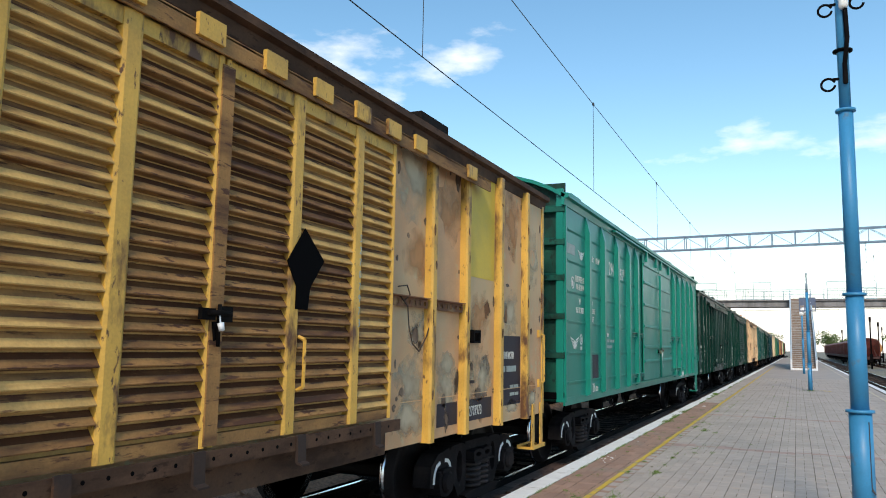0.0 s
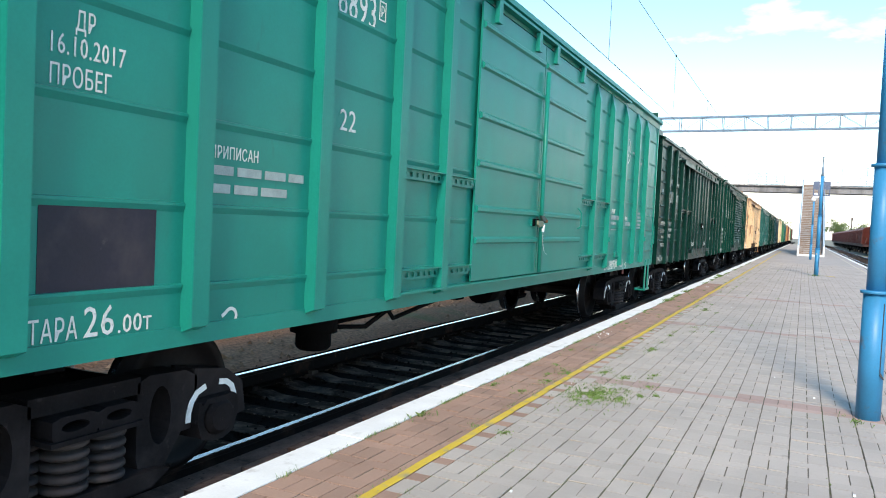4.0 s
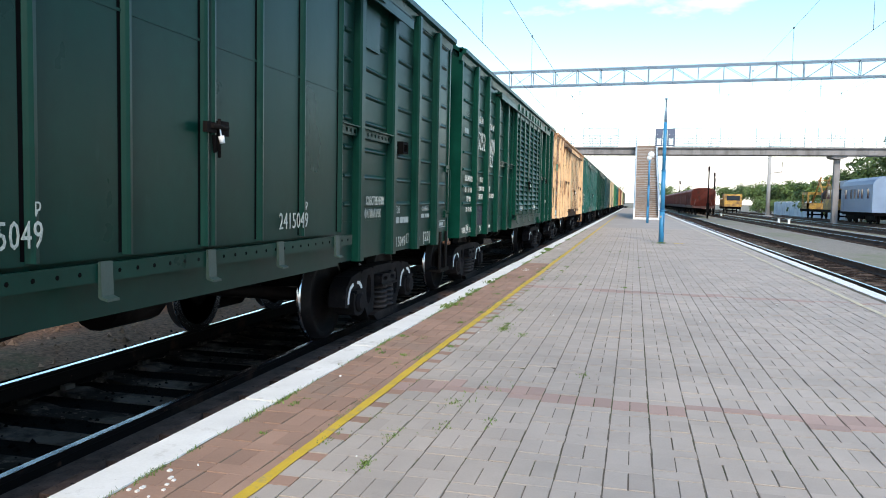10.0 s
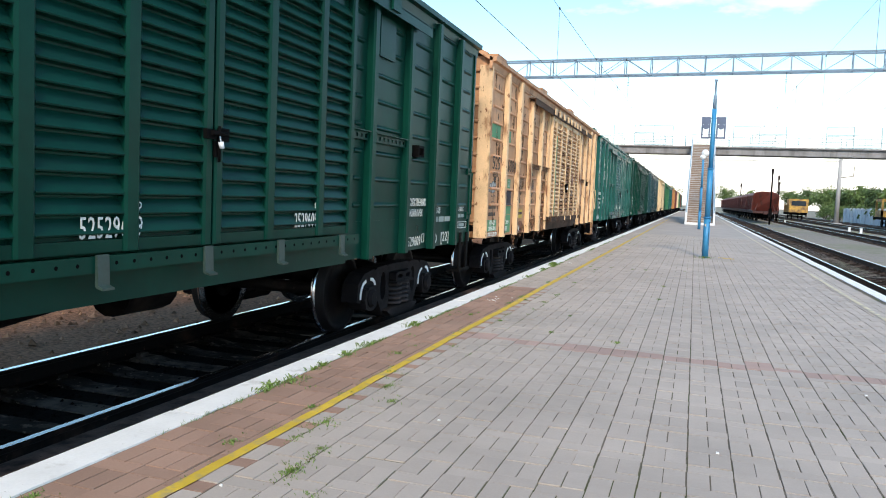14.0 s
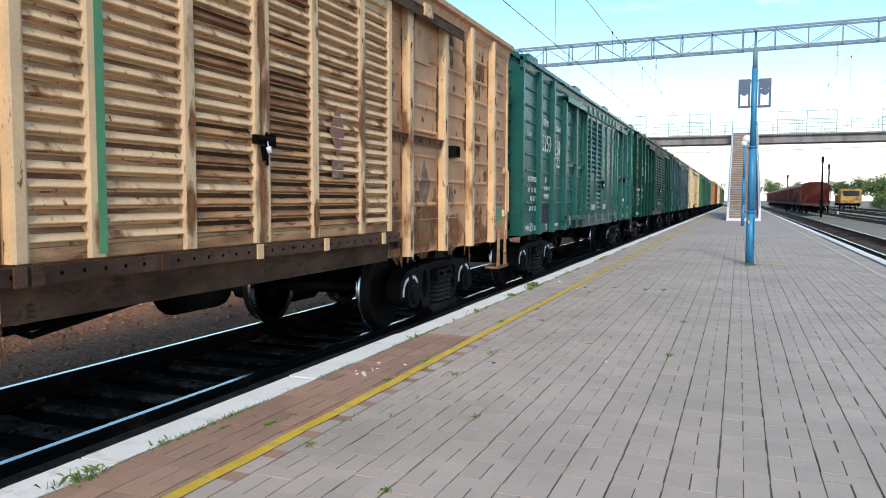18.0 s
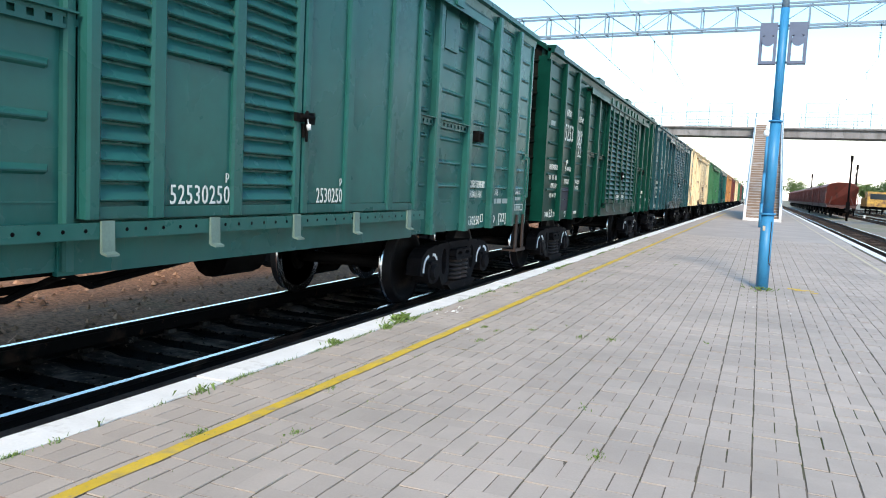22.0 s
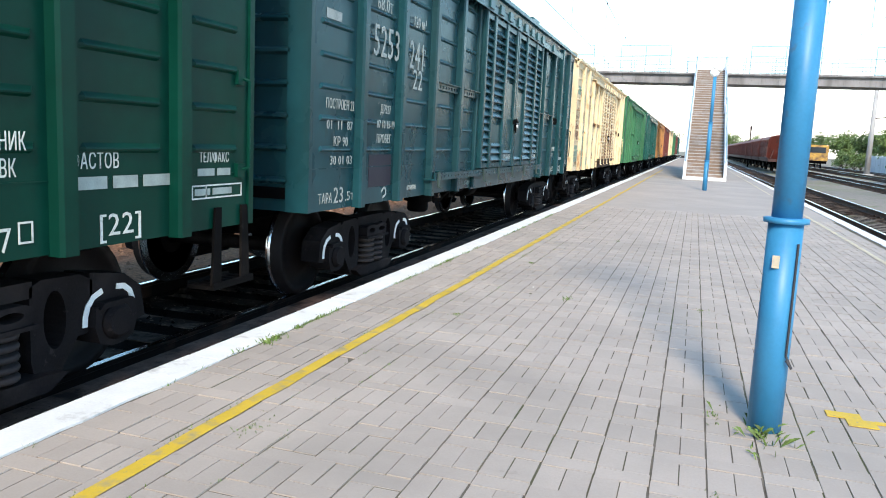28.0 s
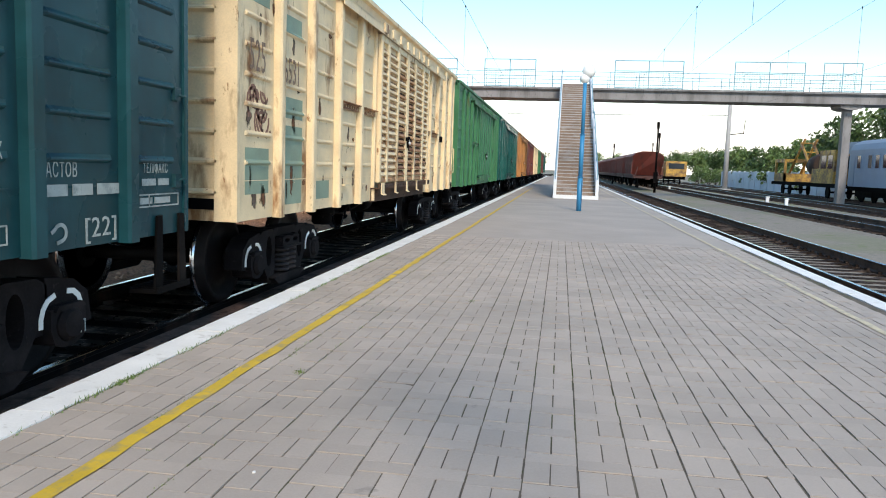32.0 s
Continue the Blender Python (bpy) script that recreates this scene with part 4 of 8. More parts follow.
def footstep(w, y, mat, top=1.10, x=1.49, low=0.56):
    """A step under the sill: two flat hangers that widen downwards and a chequered tread."""
    for d in (-0.16, 0.16):
        bm = bmesh.new()
        prism(bm, [(y + d - 0.035, top), (y + d + 0.035, top), (y + d * 1.12 + 0.055, low), (y + d * 1.12 - 0.055, low)], "x", x - 0.012, x + 0.006)
        part("hanger", bm, mat, w)
    bm = bmesh.new()
    bx(bm, x - 0.19, x + 0.03, y - 0.25, y + 0.25, low - 0.028, low)
    bx(bm, x + 0.018, x + 0.03, y - 0.25, y + 0.25, low, low + 0.02)
    bx(bm, x - 0.19, x - 0.178, y - 0.25, y + 0.25, low, low + 0.02)
    part("tread", bm, mat, w)
    bm = bmesh.new()
    for k in range(5):
        bx(bm, x - 0.15, x - 0.02, y - 0.20 + k * 0.09, y - 0.17 + k * 0.09, low + 0.001, low + 0.004)
    tagged(part("tread_slot", bm, M_BLACK, w), kind="stuff")


def handrail(w, y, z0, z1, mat):
    bm = bmesh.new()
    x = W_BODY
    pipe(bm, [(x, y, z0), (x + 0.07, y + 0.02, z0 + 0.02), (x + 0.07, y + 0.02, z1 - 0.02), (x, y, z1)], 0.011)
    for z in (z0, z1):
        bx(bm, x, x + 0.03, y - 0.06, y + 0.03, z - 0.05, z + 0.05)
    part("handrail", bm, mat, w)


def bracket(w, y, z, mat):
    """Tail-lamp bracket."""
    x = W_BODY
    bm = bmesh.new()
    bx(bm, x, x + 0.10, y - 0.10, y - 0.075, z - 0.06, z + 0.06)
    bx(bm, x, x + 0.10, y + 0.075, y + 0.10, z - 0.06, z + 0.06)
    bx(bm, x, x + 0.10, y - 0.10, y + 0.10, z - 0.075, z - 0.055)
    bx(bm, x + 0.085, x + 0.10, y - 0.075, y + 0.075, z + 0.03, z + 0.06)
    part("lamp_bracket", bm, mat, w)


EAVE, FLOOR_Z = 3.86, 0.955
STANDARD = (13.85, (1.0, 2.03, 3.10, 4.17), (10.0, 11.05, 12.03, 12.98))
DOOR0, DOOR_MID, DOOR1 = 5.13, 7.22, 9.45
RIBS = [1.50 + 0.272 * k for k in range(9)]


def rib_height(y, z):
    """How far the pressed side plate of a standard wagon stands out at a place."""
    edges = [0.05, *STANDARD[1], DOOR0] if y < 7 else [DOOR1 + 0.05, *STANDARD[2], STANDARD[0] - 0.05]
    for a, b in zip(edges, edges[1:]):
        if a <= y <= b:
            across = min(1.0, max(0.0, min(y - a - 0.15, b - 0.15 - y) / 0.025))
            for rz in RIBS:
                if rz - 0.026 < z < rz + 0.030:
                    up = (z - rz + 0.026) / 0.023 if z < rz - 0.003 else (rz + 0.030 - z) / 0.033
                    return 0.024 * across * min(1.0, up * 1.2)
    return 0.0


def plate(w, y0, y1, z0, z1, mat, x=None, ribbed=True, half=None):
    """A painted field: a skin of paint that follows the steel; half(z) narrows it to a shape of its own."""
    x = x or W_BODY
    zs = sorted({z0, z1, *[z0 + (z1 - z0) * i / 8 for i in range(9)], *[rz + d for rz in RIBS for d in (-0.026, -0.012, -0.003, 0.006, 0.030) if z0 < rz + d < z1]})
    bm = bmesh.new()
    rows = []
    for z in zs:
        c, h = (y0 + y1) / 2, half(z) if half else (y1 - y0) / 2
        ys = [c - h + 2 * h * i / 12 for i in range(13)]
        rows.append([bm.verts.new((x + 0.003 + (rib_height(y, z) if ribbed else 0), y, z)) for y in ys])
    for p, q in zip(rows, rows[1:]):
        for k in range(12):
            bm.faces.new((p[k], p[k + 1], q[k + 1], q[k]))
    rim = [*rows[0], *[q[-1] for q in rows[1:-1]], *rows[-1][::-1], *[q[0] for q in rows[-2:0:-1]]]
    low = [bm.verts.new((v.co.x - 0.0028, v.co.y, v.co.z)) for v in rim]
    for k in range(len(rim)):
        m = (k + 1) % len(rim)
        bm.faces.new((rim[k], low[k], low[m], rim[m]))
    return part("painted_field", bm, mat, w)


def box_wagon(label, mat, post_mat=None, door="louvre", plain=(), door_mat=None, strap_mat=None, detail=True, lock_mat=None, end_mat=None, ribs=None,
              doors=(5.13, 7.20, 9.45, (5.66, 6.42), (7.96, 8.80)), rail_mat=None, smooth=(), step_mat=None, lamp_at=(11.38, 2.15), hatch=True, pitch=0.112, rusty=None,
              geo=STANDARD, track_from=None, clip_mat=None, top_mat=None, post_w=0.13, door_edge=0.10, roof_mat=None, cornice_mat=None, bogie_at=2.08, rust_more=0.0):
    """Two-axle-bogie covered wagon with sliding doors."""
    post_mat, door_mat, strap_mat = post_mat or mat, door_mat or mat, strap_mat or mat
    DOOR0, DOOR_MID, DOOR1, ps_a, ps_b = doors
    rail_mat = rail_mat or post_mat
    LEN, POSTS_A, POSTS_B = geo
    RAIL_END = POSTS_B[1] + 0.45
    T0 = track_from or DOOR0 - 0.12
    w = thing("covered_wagon", label, "freight wagon", group="wagons of the moving freight train")
    sets = underframe(w, LEN, (bogie_at, LEN - bogie_at))
    ribs = RIBS if ribs is None else ribs
    edges = [0.05, *POSTS_A, DOOR0]
    for k, (a, b) in enumerate(zip(edges, edges[1:])):
        r = ribs
        if k >= 3:
            r = [z for z in ribs if abs(z - 2.28) > 0.1]
        if k in smooth:
            r = [z for z in r if z > 1.9]
        panel(w, a, b, FLOOR_Z, EAVE - 0.1, mat, r)
    block("wall_panel", [(W_BODY - 0.03, W_BODY, DOOR0, DOOR1 + 0.05, FLOOR_Z, EAVE - 0.1)], mat, w)
    edges = [DOOR1 + 0.05, *POSTS_B, LEN - 0.05]
    for a, b in zip(edges, edges[1:]):
        panel(w, a, b, FLOOR_Z, EAVE - 0.1, mat, ribs)
    for y in (*POSTS_A[:2], POSTS_A[2], POSTS_A[3], *POSTS_B):
        post(w, y, FLOOR_Z - 0.01 if y < 2.5 or y > 10 else FLOOR_Z - 0.01, EAVE - 0.09 if not 2.5 < y < POSTS_B[1] + 0.1 else 3.56, post_mat, post_w)
    post(w, DOOR0 - 0.05, FLOOR_Z, 3.56, post_mat, 0.07, W_BODY + 0.05)
    block("corner_post", [(W_BODY - 0.20, W_BODY + 0.02, 0.0, 0.06, FLOOR_Z, EAVE - 0.1)], post_mat, w)
    block("corner_post", [(W_BODY - 0.20, W_BODY + 0.02, LEN - 0.06, LEN, FLOOR_Z, EAVE - 0.1)], post_mat, w)
    block("wall_far_side", [(-W_BODY, -W_BODY + 0.04, 0.05, LEN - 0.05, FLOOR_Z, EAVE)], mat, w)
    end_wall(w, 0.0, -1, FLOOR_Z, EAVE + 0.05, end_mat or mat, ribs + [1.22], mat)
    end_wall(w, LEN, 1, FLOOR_Z, EAVE + 0.05, end_mat or mat, ribs, mat)
    roof(w, LEN, EAVE, 0.42, roof_mat or mat, cornice_mat=cornice_mat or mat)
    # sliding doors
    zd0, zd1 = 1.24, 3.50
    if door == "louvre":
        for (a, b, ps), pl in zip(((DOOR0, DOOR_MID, ps_a), (DOOR_MID + 0.02, DOOR1, ps_b)), (plain[0] if plain else (), plain[1] if plain else ())):
            louvre_leaf(w, a, b, zd0, zd1, door_mat, post_mat, ps, pl, edge=door_edge, pitch=pitch, rusty=rusty, lock_y=DOOR_MID + 0.4, rust_more=rust_more)
    else:
        xd = W_BODY + 0.055
        for a, b in ((DOOR0, DOOR_MID), (DOOR_MID + 0.02, DOOR1)):
            leaf = block("door", [(xd - 0.02, xd + 0.012, a, b, zd0, zd1)], door_mat, w)
            for c in (a + 0.03, a + (b - a) * 0.30, a + (b - a) * 0.62, b - 0.035):
                bm = bmesh.new()
                prism(bm, [(xd + 0.008, c - 0.035), (xd + 0.008, c + 0.03), (xd + 0.040, c + 0.022), (xd + 0.046, c - 0.004), (xd + 0.032, c - 0.02)], "z", zd0 + 0.01, zd1 - 0.01)
                part("door_post", bm, post_mat, leaf)
                block("door_seam", [(xd + 0.010, xd + 0.0125, c - 0.062, c - 0.036, zd0 + 0.02, zd1 - 0.02)], M_BLACK, leaf)
            block("door_seam", [(xd + 0.010, xd + 0.016, a + 0.06, b - 0.06, 2.50, 2.515)], door_mat, leaf)
    lock(w, DOOR_MID + 0.01, 1.98, lock_mat or M_DARK)
    # door rails
    bm = bmesh.new()
    bx(bm, W_BODY, W_BODY + 0.14, 2.95, RAIL_END, 3.60, 3.62)
    bx(bm, W_BODY + 0.125, W_BODY + 0.14, 2.95, RAIL_END, 3.50, 3.61)
    part("door_rail", bm, top_mat or post_mat, w)
    for y in (5.2, 5.8, 6.4, 7.0, 7.55, 8.1, 8.6, 9.1, 10.3):
        block("roller_bracket", [(W_BODY + 0.135, W_BODY + 0.165, y - 0.11, y + 0.11, 3.53, 3.66)], post_mat, w)
    bm = bmesh.new()
    bx(bm, W_BODY, W_BODY + 0.15, T0, DOOR1 + 0.10, 1.135, 1.155)
    bx(bm, W_BODY + 0.13, W_BODY + 0.15, T0, DOOR1 + 0.10, 1.155, 1.225)
    part("door_track", bm, rail_mat, w)
    for y in (T0 + 0.12, DOOR0 + 0.1, DOOR0 + 1.0, DOOR_MID - 0.1, DOOR_MID + 0.85, DOOR1 - 0.3):
        if clip_mat is M_BROWN_RAIL:
            bm = bmesh.new()
            bx(bm, W_BODY + 0.152, W_BODY + 0.166, y - 0.035, y + 0.035, 1.13, 1.235)
            part("track_clip", bm, post_mat if y > 7 else clip_mat, w)
            continue
        bm = bmesh.new()
        prism(bm, [(W_BODY + 0.152, 1.235), (W_BODY + 0.152, 1.06), (W_BODY + 0.165, 1.05), (W_BODY + 0.205, 1.04), (W_BODY + 0.205, 1.052), (W_BODY + 0.172, 1.065), (W_BODY + 0.166, 1.235)], "y", y - 0.045, y + 0.045)
        part("track_clip", bm, clip_mat or (M_CLIP if post_mat in (M_GREEN, M_GREEN2, M_BLUE) else post_mat), w)
    block("side_sill", [(W_BODY - 0.02, W_BODY + 0.012, DOOR0 - 0.1, DOOR1 + 0.1, 0.93, 1.14)], rail_mat, w)
    bm = bmesh.new()
    y = T0 + 0.08
    while y < DOOR1 and detail:
        lathe(bm, [(W_BODY + 0.149, 0.012), (W_BODY + 0.1515, 0.012)], (0, y, 1.182), "x", 8)
        y += 0.145
    if detail:
        tagged(part("bolt_row", bm, M_BLACK, w), kind="stuff")
    else:
        bm.free()
    if detail:
        block("weld_seam", [(W_BODY, W_BODY + 0.004, 0.08, DOOR0 - 0.1, 1.325, 1.334)], mat, w)
        block("weld_seam", [(W_BODY, W_BODY + 0.004, DOOR1 + 0.1, LEN - 0.08, 1.325, 1.334)], mat, w)
    strap(w, POSTS_A[2] + 0.07, POSTS_A[3] - 0.07, 2.28, strap_mat)
    strap(w, POSTS_A[3] + 0.07, DOOR0 - 0.02, 2.28, strap_mat)
    strap(w, DOOR1 + 0.05, POSTS_B[0] - 0.07, 2.20, strap_mat)
    strap(w, POSTS_B[0] + 0.07, POSTS_B[1] - 0.07, 2.20, strap_mat)
    if detail:
        if hatch:
            block("hatch", [(W_BODY + 0.001, W_BODY + 0.03, POSTS_B[0] + 0.2, POSTS_B[0] + 0.62, 3.06, 3.48)], mat, w)
        footstep(w, LEN - 0.28, step_mat or (M_DARK if mat not in (M_OCHRE, M_BEIGE) else M_OCHRE_POST))
        handrail(w, LEN - 0.16, 1.35, 2.0, post_mat)
        bracket(w, *lamp_at, M_DARK)
        for y in (3.35, 4.3):
            block("shelf_stop", [(W_BODY, W_BODY + 0.07, y, y + 0.24, 1.22, 1.24)], mat, w)
    return w, sets


def stencils(w, number, tare, built, kr, dr, dates, x=None, mat=None, cut=5, zn=2.40, z22=2.18, big=0.44, zd=(1.87, 1.72, 1.57), plate_top=1.45, bay=0.97, doors=((5.25, 0.52), (7.40, 0.40)),
             line="ФИЛИАЛ РВК", hook=12.30, box22=12.53):
    """The usual white stencils of a covered wagon; bay moves the owner's lines one panel on."""
    x, mat = (x or W_BODY) + 0.003, mat or M_WHITE
    xr = x + 0.024
    lettering("ПОСТРОЕН 22", 0.125, w, xr, 0.28, 1.86, mat, width=0.58)
    lettering(built, 0.115, w, xr, 0.30, 1.68, mat, width=0.54)
    lettering(kr, 0.125, w, xr, 0.44, 1.53, mat, width=0.06 * len(kr))
    lettering(dates[0], 0.115, w, xr, 0.38, 1.365, mat, width=0.46)
    lettering("68.0т", 0.19, w, xr, 1.34, 2.88, mat, width=0.40)
    lettering("120 м³", 0.17, w, xr, 2.36, 2.86, mat, width=0.42)
    n1 = number[:cut]
    lettering(n1, big, w, xr, 1.27, zn + 0.03, mat, width=0.165 * len(n1))
    n2 = number[cut:]
    lettering(n2, big, w, xr, 2.27, zn, mat, width=0.150 * len(n2))
    lettering("22", 0.315, w, xr, 2.40, z22, mat, width=0.31)
    e = 2.29 + 0.150 * len(n2)
    block("painted_square", [(x, x + 0.003, e, e + 0.012, zn + 0.07, zn + 0.26), (x, x + 0.003, e + 0.09, e + 0.102, zn + 0.07, zn + 0.26), (x, x + 0.003, e + 0.012, e + 0.09, zn + 0.07, zn + 0.082), (x, x + 0.003, e + 0.012, e + 0.09, zn + 0.248, zn + 0.26)], mat, w)
    lettering("Р", 0.15, w, x, e + 0.03, zn + 0.11, mat, width=0.05)
    lettering(dr, 0.125, w, xr, 1.50, zd[0], mat, width=0.055 * len(dr))
    lettering(dates[1], 0.115, w, xr, 1.42, zd[1], mat, width=0.48)
    lettering("ПРОБЕГ", 0.125, w, xr, 1.42, zd[2], mat, width=0.39)
    plate(w, 1.30, 1.90, 1.12, plate_top, M_PURPLE)
    lettering("ТАРА", 0.125, w, x, 0.22, 1.02, mat, width=0.27)
    lettering(tare[0], 0.21, w, x, 0.52, 1.01, mat, width=0.20)
    lettering(tare[1], 0.125, w, x, 0.76, 1.02, mat, width=0.20)
    bm = bmesh.new()
    ribbon(bm, HOOK_MARK(1.72, 1.055, 0.05), 0.011, x, x + 0.003)
    part("hook_mark", bm, mat, w, "white painted hook mark")
    lettering("АВТОРЕЖИМ", 0.075, w, x, 2.40, 1.04, mat, width=0.30)
    for (y, wd), num in zip(doors, (number, number[1:])):
        lettering(num, 0.175, w, W_BODY + 0.100, y, 1.32, mat, width=wd)
        lettering("Р", 0.09, w, W_BODY + 0.100, y + wd - 0.05, 1.46, mat, width=0.04)
    bars(w, x, 0.30, 2.62, 0.4, 1, 0.10, mat)
    # owner's lines on the last three panels
    b = 10.26 + bay
    lettering("СОБСТВЕННИК", 0.125, w, xr, b, 1.49, mat, width=0.58)
    lettering(line, 0.125, w, x, b + 0.02, 1.36, mat, width=0.052 * len(line))
    lettering("ФАСТОВ", 0.125, w, x, b + 0.88, 1.39, mat, width=0.36)
    bars(w, x, b + 0.87, 1.27, 0.88, 1, 0.085, mat)
    b4 = 12.40 if bay < 0.5 else 13.18
    lettering("ТЕЛ/ФАКС", 0.10, w, x, b4 + 0.04, 1.41, mat, width=0.34)
    bars(w, x, b4 + 0.02, 1.315, 0.44, 1, 0.06, mat)
    y0, y1, z0 = 13.14, 13.72, 1.165
    block("painted_square", [(x, x + 0.003, y0, y1, z0, z0 + 0.010), (x, x + 0.003, y0, y1, z0 + 0.085, z0 + 0.095), (x, x + 0.003, y0, y0 + 0.010, z0 + 0.010, z0 + 0.085), (x, x + 0.003, y0 + 0.15, y0 + 0.160, z0 + 0.010, z0 + 0.085), (x, x + 0.003, y1 - 0.010, y1, z0 + 0.010, z0 + 0.085)], mat, w)
    bars(w, x, y0 + 0.03, z0 + 0.02, 0.52, 1, 0.055, mat)
    lettering(number, 0.17, w, x, 11.13, 1.0, mat, width=0.60)
    block("painted_square", [(x, x + 0.003, 11.77, 11.78, 1.03, 1.14), (x, x + 0.003, 11.85, 11.86, 1.03, 1.14), (x, x + 0.003, 11.78, 11.85, 1.03, 1.04), (x, x + 0.003, 11.78, 11.85, 1.13, 1.14)], mat, w)
    lettering("[22]", 0.18, w, x, box22, 1.01, mat, width=0.35)
    bm = bmesh.new()
    ribbon(bm, HOOK_MARK(hook, 1.06, 0.055), 0.012, x, x + 0.003)
    part("hook_mark", bm, mat, w, "white painted hook mark")


# Darker teal for the end walls, with the gap's shade in the colour.
M_TEAL_SHADED = material("shaded_teal_paint", (0.005, 0.085, 0.062), 0.6, var=0.35, scale=2.0, spots=(0.008, 0.03, 0.024), spot_at=0.52, spot_soft=0.12, streak=2, bump=0.05, spec=0.2)


def HOOK_MARK(y, z, r):
    """The points of a painted hook, like a question mark laid on its back."""
    return [(y - r * 1.5, z + r * 0.1)] + [(y + r * math.cos(radians(a)), z + r * 0.9 * math.sin(radians(a))) for a in range(150, -76, -25)] + [(y - r * 0.6, z - r * 1.05)]


def ring_mark(w, y, z, r, x, mat, filled=True):
    """A painted ring, with a small shape inside where it is an emblem."""
    bm = bmesh.new()
    ribbon(bm, [(y + r * math.cos(2 * math.pi * k / 20), z + r * math.sin(2 * math.pi * k / 20)) for k in range(21)], 0.010, x, x + 0.003)
    part("round_emblem", bm, mat, w, "white painted ring mark")
    if filled:
        bm = bmesh.new()
        prism(bm, [(y - r * 0.35, z - r * 0.55), (y + r * 0.35, z - r * 0.55), (y + r * 0.5, z + r * 0.1), (y, z + r * 0.6), (y - r * 0.5, z + r * 0.1)], "x", x, x + 0.003)
        part("emblem_disc", bm, mat, w)


def emblem_wings(w, y, z, span, feathers, x, mat):
    """A winged badge: feathers either side of a disc."""
    for s in (-1, 1):
        for k in range(feathers):
            bm = bmesh.new()
            d, out = k * 0.042, span - k * 0.045
            prism(bm, [(y + s * 0.075, z - d), (y + s * out, z + 0.035 - d), (y + s * (out - 0.02), z + 0.008 - d), (y + s * 0.07, z - 0.024 - d)], "x", x, x + 0.003)
            part("emblem_feather", bm, mat, w)
    bm = bmesh.new()
    lathe(bm, [(x, 0.068), (x + 0.003, 0.068)], (0, y, z - 0.045 * (feathers - 1) * 0.6), "x", 18)
    part("emblem_disc", bm, mat, w)


def big_wagon():
    """The newer, taller covered wagon with smooth panels and wide doors."""
    L, eave = 16.6, 4.12
    w = thing("covered_wagon", "tall bright teal covered freight wagon with white stencils", "freight wagon", group="wagons of the moving freight train")
    sets = underframe(w, L, (2.0, L - 1.9))
    seams = [1.30, 1.74, 2.22, 2.68, 3.15, 3.63]
    pa, pb = (1.30, 2.40, 3.55, 4.65, 5.55), (11.05, 12.05, 13.15, 14.28, 15.20)
    d0, dm, d1 = 6.25, 8.28, 10.30
    edges = [0.05, *pa, d0]
    for a, b in list(zip(edges, edges[1:])) + list(zip([d1, *pb], [*pb, L - 0.05])):
        pan = block("wall_panel", [(W_BODY - 0.03, W_BODY, a, b, 1.02, eave - 0.1)], M_TEAL, w)
        for z in seams:
            bm = bmesh.new()
            prism(bm, [(W_BODY - 0.003, z - 0.045), (W_BODY + 0.014, z - 0.004), (W_BODY + 0.014, z + 0.012), (W_BODY - 0.003, z + 0.016)], "y", a + 0.11, b - 0.07)
            part("panel_ridge", bm, M_TEAL, pan)
    block("wall_panel", [(W_BODY - 0.03, W_BODY, d0, d1, 1.02, eave - 0.1)], M_TEAL, w)
    for y in (*pa, *pb):
        bm = bmesh.new()
        prism(bm, [(W_BODY - 0.01, 1.04), (W_BODY + 0.085, 1.08), (W_BODY + 0.085, eave - 0.42), (W_BODY + 0.01, eave - 0.12), (W_BODY - 0.01, eave - 0.12)], "y", y - 0.065, y + 0.065)
        part("post", bm, M_TEAL, w)
    for y in (0.03, L - 0.09):
        block("corner_post", [(W_BODY - 0.14, W_BODY + 0.02, y, y + 0.07, 1.02, eave - 0.1)], M_TEAL, w)
    block("side_sill", [(W_BODY - 0.02, W_BODY + 0.010, 0.0, L, 0.97, 1.08)], M_TEAL, w)
    block("wall_far_side", [(-W_BODY, -W_BODY + 0.04, 0.05, L - 0.05, 1.02, eave)], M_TEAL, w)
    for yy, d in ((0.10, -1), (L - 0.10, 1)):
        block("end_wall", [(-W_BODY, W_BODY - 0.01, yy - 0.02, yy + 0.02, 1.02, eave + 0.2)], M_TEAL_SHADED, w)
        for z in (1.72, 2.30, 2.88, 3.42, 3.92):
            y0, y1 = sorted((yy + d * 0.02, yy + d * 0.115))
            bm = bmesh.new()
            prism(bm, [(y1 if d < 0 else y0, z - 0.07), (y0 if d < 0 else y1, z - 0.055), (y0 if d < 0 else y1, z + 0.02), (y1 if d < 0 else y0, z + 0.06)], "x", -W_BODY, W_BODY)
            part("end_beam", bm, M_TEAL_SHADED, w)
        for x in (-1.44, -0.5, 0.5, 1.40):
            y0, y1 = sorted((yy + d * 0.02, yy + d * 0.10))
            block("end_post", [(x - 0.05, x + 0.05, y0, y1, 1.02, eave + 0.1)], M_TEAL, w)
    roof(w, L, eave, 0.40, M_TEAL, ribs=False)
    xd = W_BODY + 0.05
    for a, b in ((d0, dm), (dm + 0.02, d1)):
        leaf = block("door", [(xd - 0.02, xd, a, b, 1.13, 3.92)], M_TEAL, w)
        for z in (1.54, 1.86, 2.32, 2.80, 3.30, 3.70):
            bm = bmesh.new()
            prism(bm, [(xd - 0.002, z - 0.040), (xd + 0.026, z - 0.018), (xd + 0.026, z + 0.018), (xd - 0.002, z + 0.040)], "y", a + 0.04, b - 0.04)
            part("door_ridge", bm, M_TEAL, leaf)
